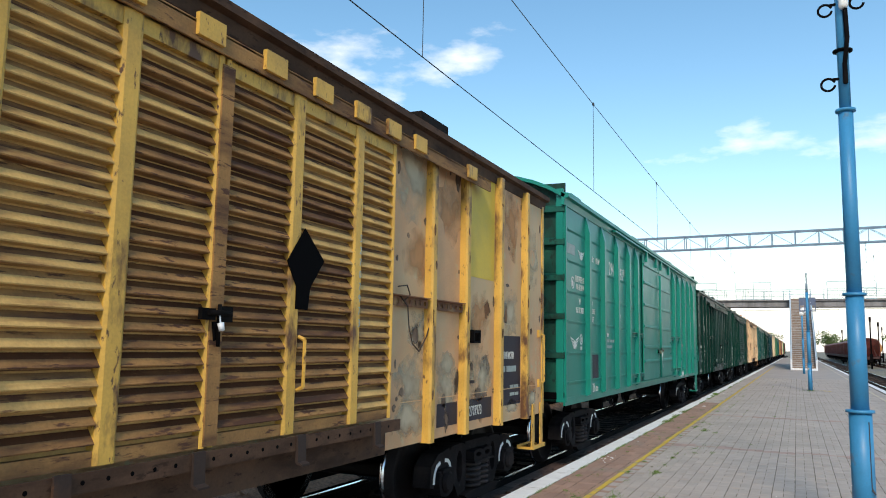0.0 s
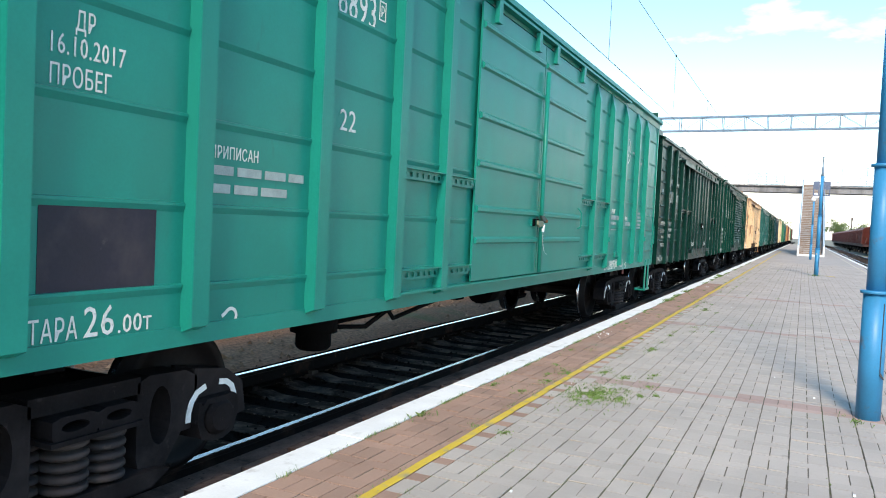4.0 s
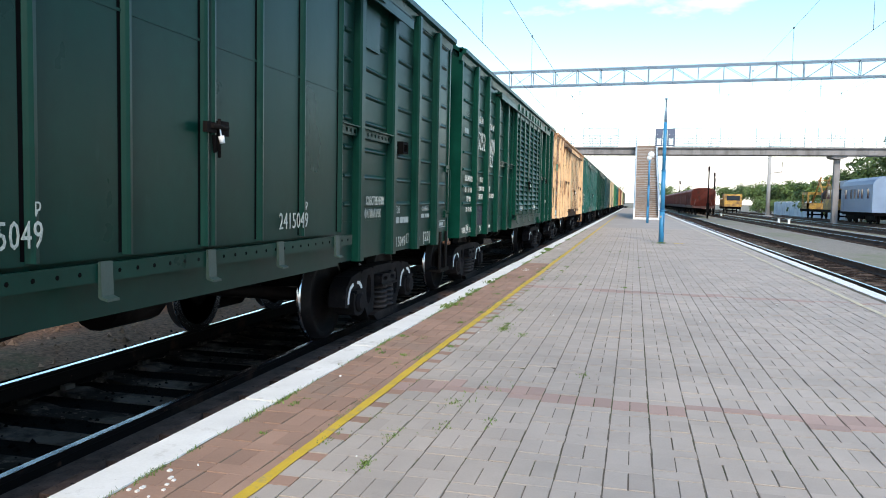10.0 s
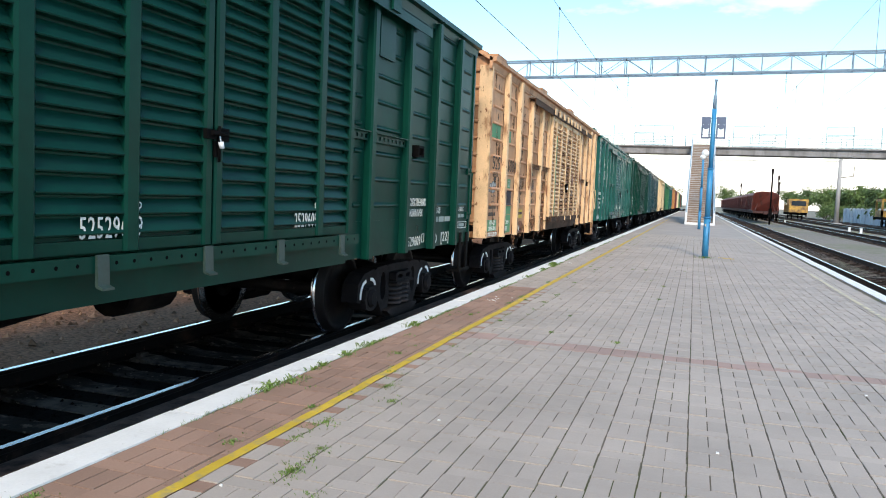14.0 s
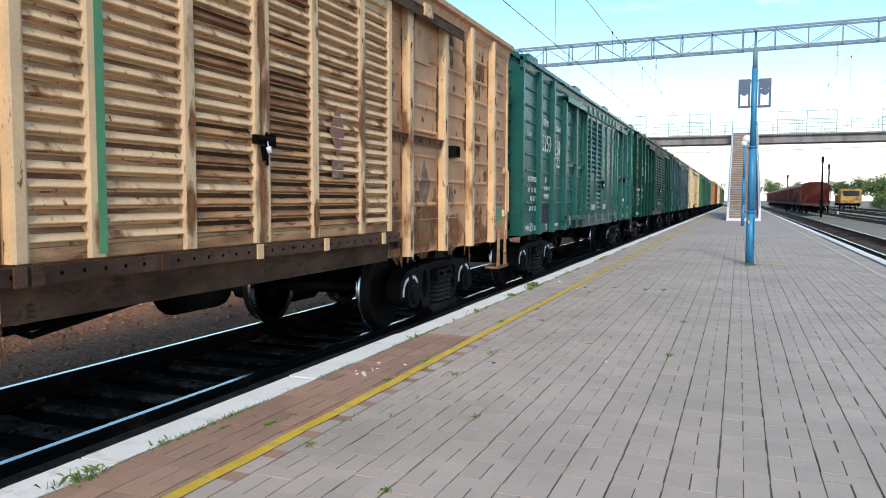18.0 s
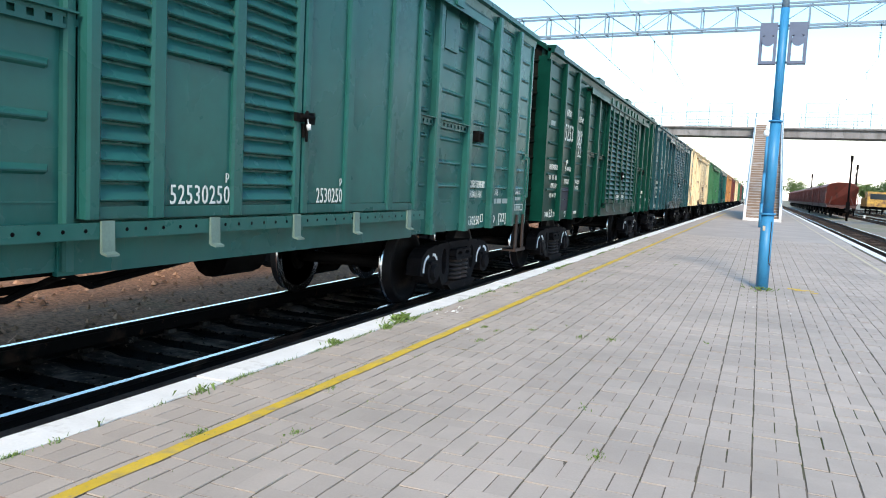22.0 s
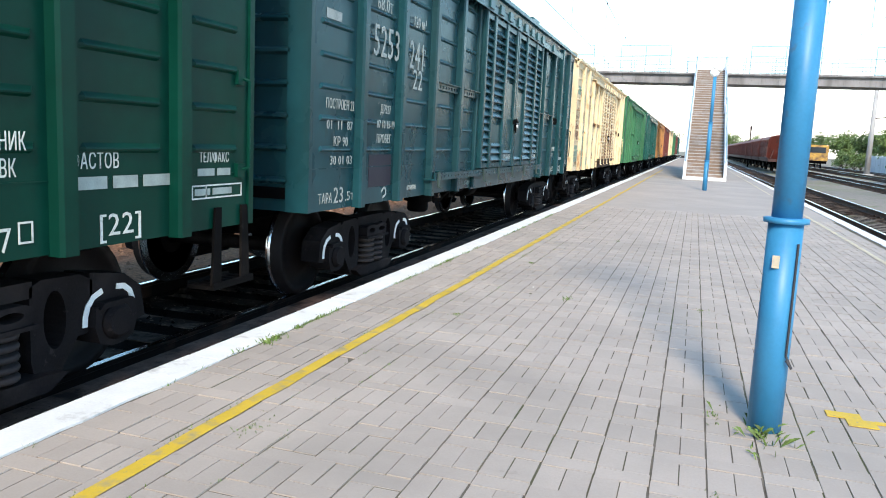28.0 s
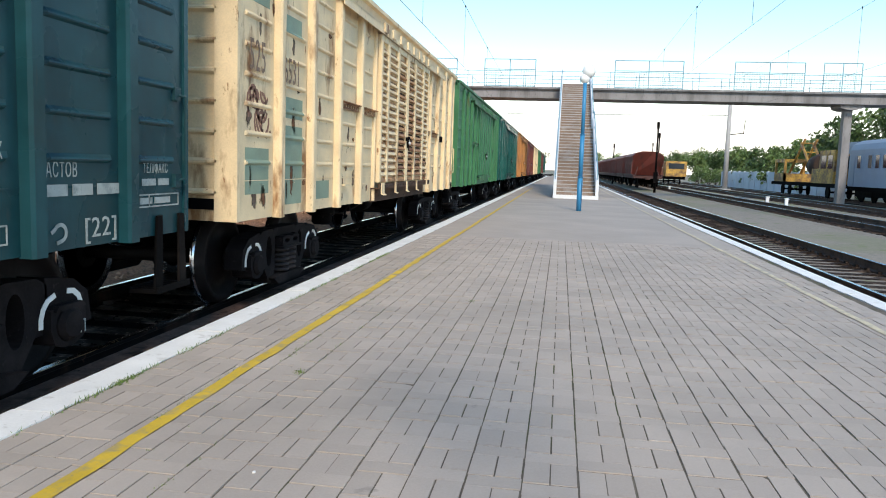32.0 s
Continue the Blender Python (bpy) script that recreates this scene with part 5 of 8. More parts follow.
        if b == d1:
            bm = bmesh.new()
            pipe(bm, [(xd, b - 0.16, 1.70), (xd + 0.05, b - 0.16, 1.72), (xd + 0.05, b - 0.16, 1.93), (xd, b - 0.18, 2.00)], 0.010)
            part("handle", bm, M_TEAL, leaf)
        for y in (a + 0.35, b - 0.35):
            block("roller_bracket", [(xd, xd + 0.05, y - 0.05, y + 0.05, 3.78, 4.0)], M_TEAL, leaf)
    bm = bmesh.new()
    rod(bm, (xd + 0.05, dm, 1.14), (xd + 0.05, dm, 3.6), 0.028, n=10)
    part("locking_bar", bm, M_TEAL, w)
    hasp = block("door_lock", [(xd + 0.002, xd + 0.022, dm - 0.27, dm - 0.04, 1.71, 1.80)], M_TEAL, w, "dull green door lock with a rusty bolt")
    bm = bmesh.new()
    prism(bm, [(dm - 0.10, 1.845), (dm + 0.03, 1.835), (dm + 0.13, 1.80), (dm + 0.13, 1.755), (dm + 0.06, 1.77), (dm - 0.05, 1.785)], "x", xd + 0.055, xd + 0.085)
    part("latch_arm", bm, M_CLIP, hasp, "bent latch arm of worn green steel")
    bm = bmesh.new()
    prism(bm, [(dm - 0.17, 1.78), (dm + 0.02, 1.775), (dm + 0.025, 1.70), (dm - 0.07, 1.715), (dm - 0.12, 1.695), (dm - 0.18, 1.73)], "x", xd + 0.05, xd + 0.078)
    part("hasp_plate", bm, M_OLIVE, hasp, "worn olive hasp plate")
    bm = bmesh.new()
    rod(bm, (xd + 0.05, dm + 0.10, 1.775), (xd + 0.10, dm + 0.10, 1.775), 0.020, n=10)
    part("bolt", bm, M_STRAP_RUST, hasp, "rusty bolt")
    bm = bmesh.new()
    bx(bm, xd + 0.022, xd + 0.05, dm - 0.26, dm - 0.08, 1.785, 1.80)
    bx(bm, xd + 0.022, xd + 0.05, dm - 0.26, dm - 0.24, 1.71, 1.785)
    part("keeper", bm, M_BLACK, hasp)
    bm = bmesh.new()
    bx(bm, xd + 0.08, xd + 0.10, dm - 0.055, dm - 0.02, 1.645, 1.685)
    pipe(bm, [(xd + 0.09, dm - 0.04, 1.68), (xd + 0.095, dm - 0.005, 1.73), (xd + 0.09, dm - 0.01, 1.66)], 0.008, 6)
    seal = part("seal", bm, M_SEAL, w, "pale seal with a wire tail")
    bm = bmesh.new()
    pipe(bm, [(xd + 0.09, dm - 0.04 + 0.20 * u * u, 1.645 - 0.28 * (1 - (1 - u) ** 1.8)) for u in (0, 0.2, 0.4, 0.6, 0.8, 1.0)], 0.0022, 4)
    part("wire_tail", bm, M_SEAL, seal)
    bm = bmesh.new()
    bx(bm, W_BODY, W_BODY + 0.10, 3.2, 13.2, 4.0, 4.03)
    part("door_rail", bm, M_TEAL, w)
    bm = bmesh.new()
    bx(bm, W_BODY, W_BODY + 0.09, 4.7, 11.3, 1.095, 1.115)
    part("door_track", bm, M_TEAL, w)
    for y0, y1 in ((4.72, 5.48), (5.62, 6.20), (d1 + 0.03, 10.98), (11.12, 11.98)):
        for z in (2.10, 1.25):
            strap(w, y0, y1, z, M_TEAL)
    footstep(w, L - 0.58, M_TEAL, low=0.47)
    x = W_BODY + 0.003
    t = M_WHITE
    # near end: owner's mark, emblems, dates
    bars(w, x, 0.11, 3.24, 0.56, 1, 0.19, t)
    emblem_wings(w, 0.98, 3.34, 0.21, 3, x, t)
    ring_mark(w, 0.46, 2.82, 0.085, x, t)
    lettering("ПОСТРОЕН 27", 0.135, w, x, 0.62, 2.85, t, width=0.55)
    lettering("06.10.2014", 0.135, w, x, 0.68, 2.73, t, width=0.46)
    lettering("КР", 0.135, w, x, 0.84, 2.50, t, width=0.11)
    lettering("06.10.2027", 0.135, w, x, 0.66, 2.365, t, width=0.48)
    emblem_wings(w, 0.57, 1.95, 0.25, 4, x, t)
    ring_mark(w, 0.96, 1.95, 0.075, x, t)
    bm = bmesh.new()
    bx(bm, x, x + 0.003, 0.90, 1.02, 1.79, 1.84)
    part("painted_bar", bm, t, w)
    lettering("68т", 0.15, w, x, 1.64, 3.27, t, width=0.19)
    lettering("161м³", 0.15, w, x, 1.96, 3.27, t, width=0.30)
    lettering("ДР", 0.13, w, x, 1.62, 2.51, t, width=0.11)
    lettering("16.10.2017", 0.13, w, x, 1.48, 2.39, t, width=0.43)
    lettering("ПРОБЕГ", 0.13, w, x, 1.49, 2.25, t, width=0.34)
    lettering("294", 0.36, w, x, 3.02, 3.17, t, width=0.40)
    lettering("8893", 0.36, w, x, 3.74, 3.14, t, width=0.52)
    lettering("Р", 0.12, w, x, 4.335, 3.27, t, width=0.05)
    block("painted_square", [(x, x + 0.003, 4.31, 4.32, 3.24, 3.39), (x, x + 0.003, 4.40, 4.41, 3.24, 3.39), (x, x + 0.003, 4.32, 4.40, 3.24, 3.25), (x, x + 0.003, 4.32, 4.40, 3.38, 3.39)], t, w)
    lettering("22", 0.22, w, x, 3.82, 2.34, t, width=0.22)
    lettering("ПРИПИСАН", 0.10, w, x, 2.52, 2.02, t, width=0.42)
    bars(w, x, 2.50, 1.92, 0.95, 2, 0.065, t, 0.105)
    plate(w, 1.46, 2.14, 1.30, 1.74, M_PURPLE, ribbed=False)
    lettering("ТАРА", 0.15, w, x, 1.42, 1.09, t, width=0.26)
    lettering("26", 0.21, w, x, 1.71, 1.09, t, width=0.18)
    lettering(".00т", 0.13, w, x, 1.91, 1.09, t, width=0.22)
    bm = bmesh.new()
    ribbon(bm, HOOK_MARK(2.74, 1.10, 0.05), 0.010, x, x + 0.003)
    part("hook_mark", bm, t, w, "white painted hook mark")
    # far end: owner and tenant
    lettering("СОБСТВЕННИК", 0.11, w, x, 12.14, 1.99, t, width=0.62)
    bars(w, x, 12.14, 1.875, 1.00, 1, 0.095, t)
    bars(w, x, 12.14, 1.79, 0.80, 2, 0.06, t, 0.095)
    lettering("АРЕНДОВАН", 0.10, w, x, 13.25, 1.89, t, width=0.55)
    bars(w, x, 13.25, 1.785, 0.98, 1, 0.085, t)
    bars(w, x, 14.40, 2.02, 0.74, 5, 0.055, t, 0.072)
    lettering("29428893", 0.23, w, x + 0.008, 12.12, 1.01, t, width=0.82)
    lettering("Р", 0.11, w, x + 0.008, 12.995, 1.07, t, width=0.05)
    block("painted_square", [(x + 0.008, x + 0.011, 12.965, 12.975, 1.04, 1.18), (x + 0.008, x + 0.011, 13.06, 13.07, 1.04, 1.18), (x + 0.008, x + 0.011, 12.975, 13.06, 1.04, 1.05), (x + 0.008, x + 0.011, 12.975, 13.06, 1.17, 1.18)], t, w)
    lettering("22]", 0.20, w, x + 0.008, 13.34, 1.03, t, width=0.24)
    bm = bmesh.new()
    ribbon(bm, HOOK_MARK(13.82, 1.05, 0.05), 0.010, x + 0.008, x + 0.011)
    part("hook_mark", bm, t, w, "white painted hook mark")
    block("red_bracket", [(W_BODY - 0.03, W_BODY - 0.015, 13.74, 13.82, 0.88, 0.96)], M_RED, w, "small red bracket under the sill")
    bars(w, x, 14.40, 1.14, 0.42, 1, 0.045, t)
    ring_mark(w, 15.31, 1.13, 0.065, x, t, False)
    lettering("К", 0.09, w, x, 15.285, 1.10, t, width=0.05)
    block("painted_square", [(x, x + 0.003, 15.345, 15.52, z, z + 0.010) for z in (1.43, 1.49, 1.545, 1.60)] + [(x, x + 0.003, y, y + 0.008, 1.43, 1.61) for y in (15.337, 15.52)], t, w)
    for k, z in enumerate((1.445, 1.50, 1.555)):
        bars(w, x, 15.36, z, 0.14, 1, 0.035, t)
    ring_mark(w, 13.55, 3.18, 0.225, x, t, False)
    bm = bmesh.new()
    for k in range(3):
        bx(bm, x, x + 0.003, 13.45 + 0.07 * k, 13.49 + 0.07 * k, 3.08, 3.28)
    part("emblem_bar", bm, t, w)
    bars(w, x, 13.95, 3.12, 0.22, 1, 0.10, t)
    bars(w, x, 14.40, 3.12, 0.55, 2, 0.06, t, 0.10)
    for y in (12.0, 15.18):
        block("lashing_ring", [(W_BODY + 0.085, W_BODY + 0.12, y - 0.05, y + 0.05, 1.50, 1.53), (W_BODY + 0.085, W_BODY + 0.12, y - 0.05, y - 0.03, 1.53, 1.58)], M_TEAL, w)
    block("stake_pocket", [(W_BODY, W_BODY + 0.035, 12.82, 13.09, 1.22, 1.245), (W_BODY, W_BODY + 0.03, 12.82, 12.845, 1.245, 1.33)], M_TEAL, w)
    # bent grab rail at the far corner
    bm = bmesh.new()
    pipe(bm, [(x, 15.62, 2.02), (x + 0.07, 15.66, 2.03), (x + 0.07, 15.98, 2.03), (x + 0.07, 16.30, 1.82), (x + 0.07, 16.38, 1.46), (x + 0.02, 16.30, 1.38)], 0.010)
    part("grab_rail", bm, M_TEAL, w)
    lettering("ТО 546", 0.12, w, 0.55, 0.0, 1.42, t, 0.65, FRONT_TURN)
    lettering("07.10.2014", 0.12, w, 0.50, 0.0, 1.26, t, 0.65, FRONT_TURN)
    return w, sets


ALL = []          # wagon, its wheelsets, the place of its near end at the start


def place(made, y):
    ALL.append((*made, y))
    return made[0]


N1, N2, N3, N4, N5, N6, N7, N8, N9 = -2.46, 11.84, 28.98, 43.60, 58.44, 73.19, 88.06, 102.77, 117.54
w1 = place(box_wagon("weathered ochre covered freight wagon with rusty louvred doors", M_BEIGE, M_OCHRE_POST, door_mat=M_OCHRE, strap_mat=M_STRAP_RUST, end_mat=M_BEIGE, ribs=[], rail_mat=M_BROWN_RAIL, top_mat=M_OCHRE_RUST_SHADE, door_edge=0.045, bogie_at=1.60, rust_more=0.05, roof_mat=M_DARKRUST, cornice_mat=M_BROWN_RAIL,
                     clip_mat=M_RUST, pitch=0.09, post_w=0.105, doors=(4.62, 6.58, 8.74, (5.16, 5.89), (7.35, 8.15)), lamp_at=(10.62, 1.93), hatch=False, rusty=M_OCHRE_RUST_SHADE,
                     geo=(13.2, (1.0, 1.98, 3.02, 4.0), (9.60, 10.42, 11.42, 12.36))), N1)
for k, ch in enumerate("52707973"):
    lettering(ch, 0.085, w1, W_BODY + 0.119, 8.165, 2.60 - 0.092 * k, M_FAINT, width=0.032)
for y, z in ((5.17, 1.42), (7.42, 1.52)):
    bm = bmesh.new()
    xx = W_BODY + 0.115
    pipe(bm, [(xx, y, z), (xx + 0.05, y, z + 0.02), (xx + 0.05, y, z + 0.33), (xx, y, z + 0.35)], 0.013)
    part("handle", bm, M_OCHRE_POST, w1)
block("door_gasket", [(W_BODY + 0.06, W_BODY + 0.125, 6.55, 6.655, 1.25, 3.45)], M_OCHRE_RUST_SHADE, w1, "rusted strip covering the gap between the doors")
plate(w1, 10.50, 11.35, 2.56, 3.70, M_YELLOWPATCH, ribbed=False)
plate(w1, 11.50, 12.28, 1.14, 1.95, M_PURPLE, ribbed=False)
plate(w1, 9.86, 10.34, 1.05, 1.27, M_PURPLE, ribbed=False)
plate(w1, 10.52, 11.30, 1.05, 1.27, M_PURPLE, ribbed=False)
lettering("СТ.ПРИПИСКИ", 0.115, w1, W_BODY + 0.005, 11.54, 1.68, M_WHITE, 0.55)
bars(w1, W_BODY + 0.005, 11.53, 1.52, 0.70, 1, 0.085, M_WHITE)
lettering("22]", 0.16, w1, W_BODY + 0.005, 11.53, 1.18, M_WHITE, 0.65)
bars(w1, W_BODY + 0.005, 11.90, 1.33, 0.34, 2, 0.045, M_WHITE, 0.09)
lettering("52707973", 0.15, w1, W_BODY + 0.005, 10.60, 1.10, M_WHITE, 0.62)
bm = bmesh.new()
prism(bm, [(7.25, 2.36), (7.44, 2.60), (7.68, 2.40), (7.52, 2.20), (7.50, 2.05), (7.36, 2.05), (7.36, 2.20)], "x", W_BODY + 0.118, W_BODY + 0.124)
part("painted_diamond", bm, M_BLACK, w1, "black painted diamond mark")
bm = bmesh.new()
lathe(bm, [(W_BODY + 0.0005, 0.11), (W_BODY + 0.003, 0.11)], (0, 12.75, 2.98), "x", 20)
part("round_mark", bm, M_BEIGE, w1)
M_PALE = material("chalky_faded_paint", (0.50, 0.43, 0.30), 0.65, var=0.10, scale=3, bump=0.02, fade="soft")
M_SCAB = material("dark_scab", (0.125, 0.080, 0.055), 0.75, var=0.4, scale=7, spots=(0.24, 0.16, 0.11), spot_at=0.6, spot_scale=7, bump=0.2, fade=True)
M_OXIDE = material("faded_oxide_mark", (0.24, 0.12, 0.085), 0.8, var=0.3, scale=6)
M_SCRAWL = material("faded_spray_paint", (0.17, 0.11, 0.08), 0.8, var=0.35, scale=6, spots=(0.36, 0.22, 0.13), spot_at=0.58, spot_scale=8)
M_STREAK = material("rust_stain", (0.14, 0.056, 0.023), 0.85, var=0.4, scale=6, spots=(0.22, 0.10, 0.042), spot_at=0.58, spot_scale=5, streak=3, bump=0.15, fade=True)
M_WARM_FADE = material("warm_faded_paint", (0.50, 0.25, 0.105), 0.7, var=0.2, scale=4, spots=(0.40, 0.18, 0.068), spot_at=0.6, spot_scale=3, streak=3, bump=0.05, fade="soft")
M_SOFT_RUST = material("soft_rust_stain", (0.29, 0.115, 0.040), 0.85, var=0.25, scale=4, spots=(0.22, 0.085, 0.030), spot_at=0.6, spot_scale=3, streak=3, bump=0.05, fade="soft")
# scraped and scabbed lower panels
for k, (y, z, a, b, m) in enumerate(((9.33, 1.50, 0.30, 0.16, M_PALE), (9.45, 1.92, 0.15, 0.15, M_PALE), (9.30, 1.20, 0.30, 0.12, M_PALE), (10.12, 1.42, 0.20, 0.20, M_PALE), (10.05, 1.64, 0.14, 0.10, M_PALE),
                                     (10.93, 1.50, 0.24, 0.20, M_PALE), (12.72, 1.18, 0.22, 0.10, M_PALE), (12.00, 1.12, 0.20, 0.06, M_PALE),
                                     (9.38, 1.93, 0.055, 0.07, M_SCAB), (9.55, 1.97, 0.03, 0.07, M_SCAB), (9.46, 1.83, 0.03, 0.03, M_SCAB), (9.58, 1.36, 0.08, 0.035, M_SCAB), (9.64, 1.20, 0.07, 0.05, M_SCAB),
                                     (9.12, 1.42, 0.05, 0.03, M_SCAB), (9.62, 1.06, 0.06, 0.03, M_SCAB), (10.32, 1.44, 0.05, 0.11, M_SCAB), (10.02, 1.30, 0.04, 0.05, M_SCAB), (10.08, 1.12, 0.05, 0.07, M_SCAB),
                                     (11.12, 1.60, 0.10, 0.09, M_SCAB), (10.95, 1.34, 0.16, 0.06, M_SCAB), (10.70, 1.62, 0.06, 0.05, M_SCAB), (11.14, 2.22, 0.07, 0.07, M_STREAK), (11.80, 2.55, 0.05, 0.02, M_SCAB),
                                     (11.75, 2.20, 0.04, 0.09, M_STREAK), (9.75 + 0.35, 3.62, 0.03, 0.06, M_SCAB), (10.28, 3.56, 0.05, 0.10, M_SCAB), (9.55, 2.98, 0.04, 0.03, M_SCAB), (9.2, 2.80, 0.02, 0.02, M_SCAB), (11.85, 3.0, 0.03, 0.02, M_SCAB), (12.72, 2.02, 0.03, 0.03, M_STREAK))):
    blotch(w1, y, z, a * 1.45, b * 1.45, m, k)
rng = random.Random(49)
for k, (y, z, a, b, m) in enumerate(((9.3, 3.3, 0.4, 0.5, M_PALE), (9.4, 2.6, 0.4, 0.25, M_WARM_FADE), (10.1, 3.2, 0.3, 0.5, M_WARM_FADE), (10.9, 2.1, 0.4, 0.35, M_WARM_FADE), (11.9, 3.3, 0.35, 0.4, M_WARM_FADE), (11.9, 2.2, 0.35, 0.3, M_PALE), (12.7, 2.9, 0.28, 0.5, M_PALE), (12.75, 1.3, 0.2, 0.15, M_WARM_FADE), (9.3, 1.15, 0.4, 0.15, M_WARM_FADE), (10.9, 1.2, 0.4, 0.2, M_WARM_FADE))):
    blotch(w1, y, z, a, b, m, k + 500, W_BODY - 0.0015, "faded_patch")
for c in (9.60, 10.42, 11.42, 12.36):
    for q in range(5):
        blotch(w1, c + rng.uniform(-0.03, 0.03), rng.uniform(1.0, 3.6), rng.uniform(0.012, 0.03), rng.uniform(0.02, 0.10), M_STREAK, int(c * 9) + q + 600, W_BODY + 0.0846, "rust_patch")
rng = random.Random(41)
for k in range(44):
    y = rng.choice((9.0, 9.72, 10.36, 10.48, 11.36, 11.47, 12.3, 12.41, 13.05))
    blotch(w1, y + rng.uniform(-0.02, 0.06), rng.uniform(1.1, 3.6), rng.uniform(0.015, 0.04), rng.uniform(0.02, 0.07), M_SCAB, k + 120, W_BODY, "rust_patch")
bm = bmesh.new()
pipe(bm, [(W_BODY + 0.05, 8.98, 2.24), (W_BODY + 0.06, 9.10, 2.16), (W_BODY + 0.05, 9.15, 1.98), (W_BODY + 0.05, 9.22, 1.84), (W_BODY + 0.05, 9.36, 1.77), (W_BODY + 0.05, 9.50, 1.90), (W_BODY + 0.05, 9.56, 2.0)], 0.006, 5)
pipe(bm, [(W_BODY + 0.05, 8.93, 2.32), (W_BODY + 0.07, 9.06, 2.34), (W_BODY + 0.07, 9.12, 2.26), (W_BODY + 0.05, 9.04, 2.20)], 0.006, 5)
part("wire_loop", bm, M_RUST, w1, "loose twisted wire")
block("hook", [(W_BODY, W_BODY + 0.05, 10.52, 10.68, 1.44, 1.47)], M_RUST, w1)
place(big_wagon(), N2)
w3 = place(box_wagon("dark green covered freight wagon with plain sheet doors", M_GREEN, door="plain", post_mat=M_GREEN, end_mat=M_GREEN_SHADED), N3)
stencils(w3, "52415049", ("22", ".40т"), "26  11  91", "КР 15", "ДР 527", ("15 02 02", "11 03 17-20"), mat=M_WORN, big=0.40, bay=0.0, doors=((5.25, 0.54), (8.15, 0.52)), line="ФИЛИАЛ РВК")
w4 = place(box_wagon("dark green covered freight wagon with louvred doors", M_GREEN2, smooth=(2, 3, 4), end_mat=M_GREEN_SHADED), N4)
stencils(w4, "52529609", ("24", ".5т"), "01  10  86", "КР 90", "КР527", ("28 10 06", "15 04 17-20"), cut=4, doors=((6.02, 0.50), (8.36, 0.40)))
lettering("ПРИПИСАН", 0.135, w4, W_BODY + 0.003, 2.19, 1.72, M_WHITE, width=0.42)
lettering("СТ. ФАСТIВ-1 343507", 0.12, w4, W_BODY + 0.003, 2.18, 1.60, M_WHITE, width=0.84)
w5 = place(box_wagon("weathered tan covered freight wagon with rust stains and green patches", M_TAN, M_TAN_POST, door_mat=M_TAN_POST, rusty=M_TAN_RUST_SHADE, strap_mat=M_STRAP_RUST, rail_mat=M_BROWN_RAIL, step_mat=M_TAN_RUST_SHADE, rust_more=-0.2, pitch=0.092, clip_mat=M_BROWN_RAIL, top_mat=M_BROWN_RAIL), N5)
M_OXIDE_FIELD = material("oxide_painted_field", (0.26, 0.10, 0.065), 0.75, var=0.3, scale=6, spots=(0.36, 0.20, 0.11), spot_at=0.56, spot_scale=5)
M_UMBER = material("umber_stencil_paint", (0.060, 0.042, 0.032), 0.75, var=0.3, scale=9, spots=(0.24, 0.14, 0.07), spot_at=0.62, spot_scale=9)
M_GRIME = material("smeared_dark_paint", (0.085, 0.062, 0.052), 0.8, var=0.4, scale=6, spots=(0.28, 0.17, 0.10), spot_at=0.52, spot_scale=5, fade=True)
M_SMEAR = material("smeared_grey_paint", (0.40, 0.42, 0.41), 0.75, var=0.3, scale=6, spots=(0.20, 0.16, 0.13), spot_at=0.55, spot_scale=6, fade=True)
for f in ((0.18, 0.74, 2.62, 2.84, M_GREENPATCH), (0.14, 0.72, 1.06, 1.25, M_GREENPATCH), (1.12, 1.76, 1.00, 1.48, M_GREENPATCH), (1.12, 1.74, 1.50, 1.76, M_PURPLE), (1.42, 1.66, 1.80, 1.97, M_GREENPATCH),
          (1.13, 1.52, 2.62, 2.82, M_GREENPATCH), (2.18, 2.76, 1.25, 1.41, M_YELLOWPATCH), (10.45, 10.68, 1.06, 1.30, M_GREENPATCH), (13.15, 13.58, 1.24, 1.42, M_GREENPATCH), (9.55, 9.88, 1.04, 1.16, M_PURPLE),
          (0.14, 0.82, 0.965, 1.05, M_OXIDE_FIELD), (2.14, 2.78, 0.962, 1.19, M_OXIDE_FIELD), (13.12, 13.60, 1.46, 1.62, M_OXIDE_FIELD)):
    plate(w5, *f)
lettering("525", 0.31, w5, W_BODY + 0.029, 0.20, 2.10, M_UMBER, width=0.50)
lettering("26084", 0.31, w5, W_BODY + 0.029, 1.09, 2.10, M_UMBER, width=0.84)
lettering("22", 0.16, w5, W_BODY + 0.005, 1.46, 1.83, M_FAINT, width=0.16)
lettering("24", 0.17, w5, W_BODY + 0.005, 2.36, 0.985, M_WHITE, width=0.20)
lettering("КР-429", 0.12, w5, W_BODY + 0.005, 0.26, 1.155, M_WHITE, width=0.38)
lettering("20 05 2016", 0.10, w5, W_BODY + 0.005, 0.20, 1.07, M_WHITE, width=0.48)
lettering("СРОК СЛ.ДО 2020", 0.09, w5, W_BODY + 0.005, 0.17, 0.975, M_WHITE, width=0.60)
lettering("ДР-", 0.10, w5, W_BODY + 0.005, 1.18, 1.29, M_WHITE, width=0.18)
lettering("20 05 2019", 0.10, w5, W_BODY + 0.005, 1.16, 1.155, M_WHITE, width=0.46)
lettering("ПРОБЕГ", 0.11, w5, W_BODY + 0.005, 1.18, 1.035, M_WHITE, width=0.36)
lettering("АРЕНДА", 0.11, w5, W_BODY + 0.029, 0.24, 1.97, M_UMBER, width=0.34)
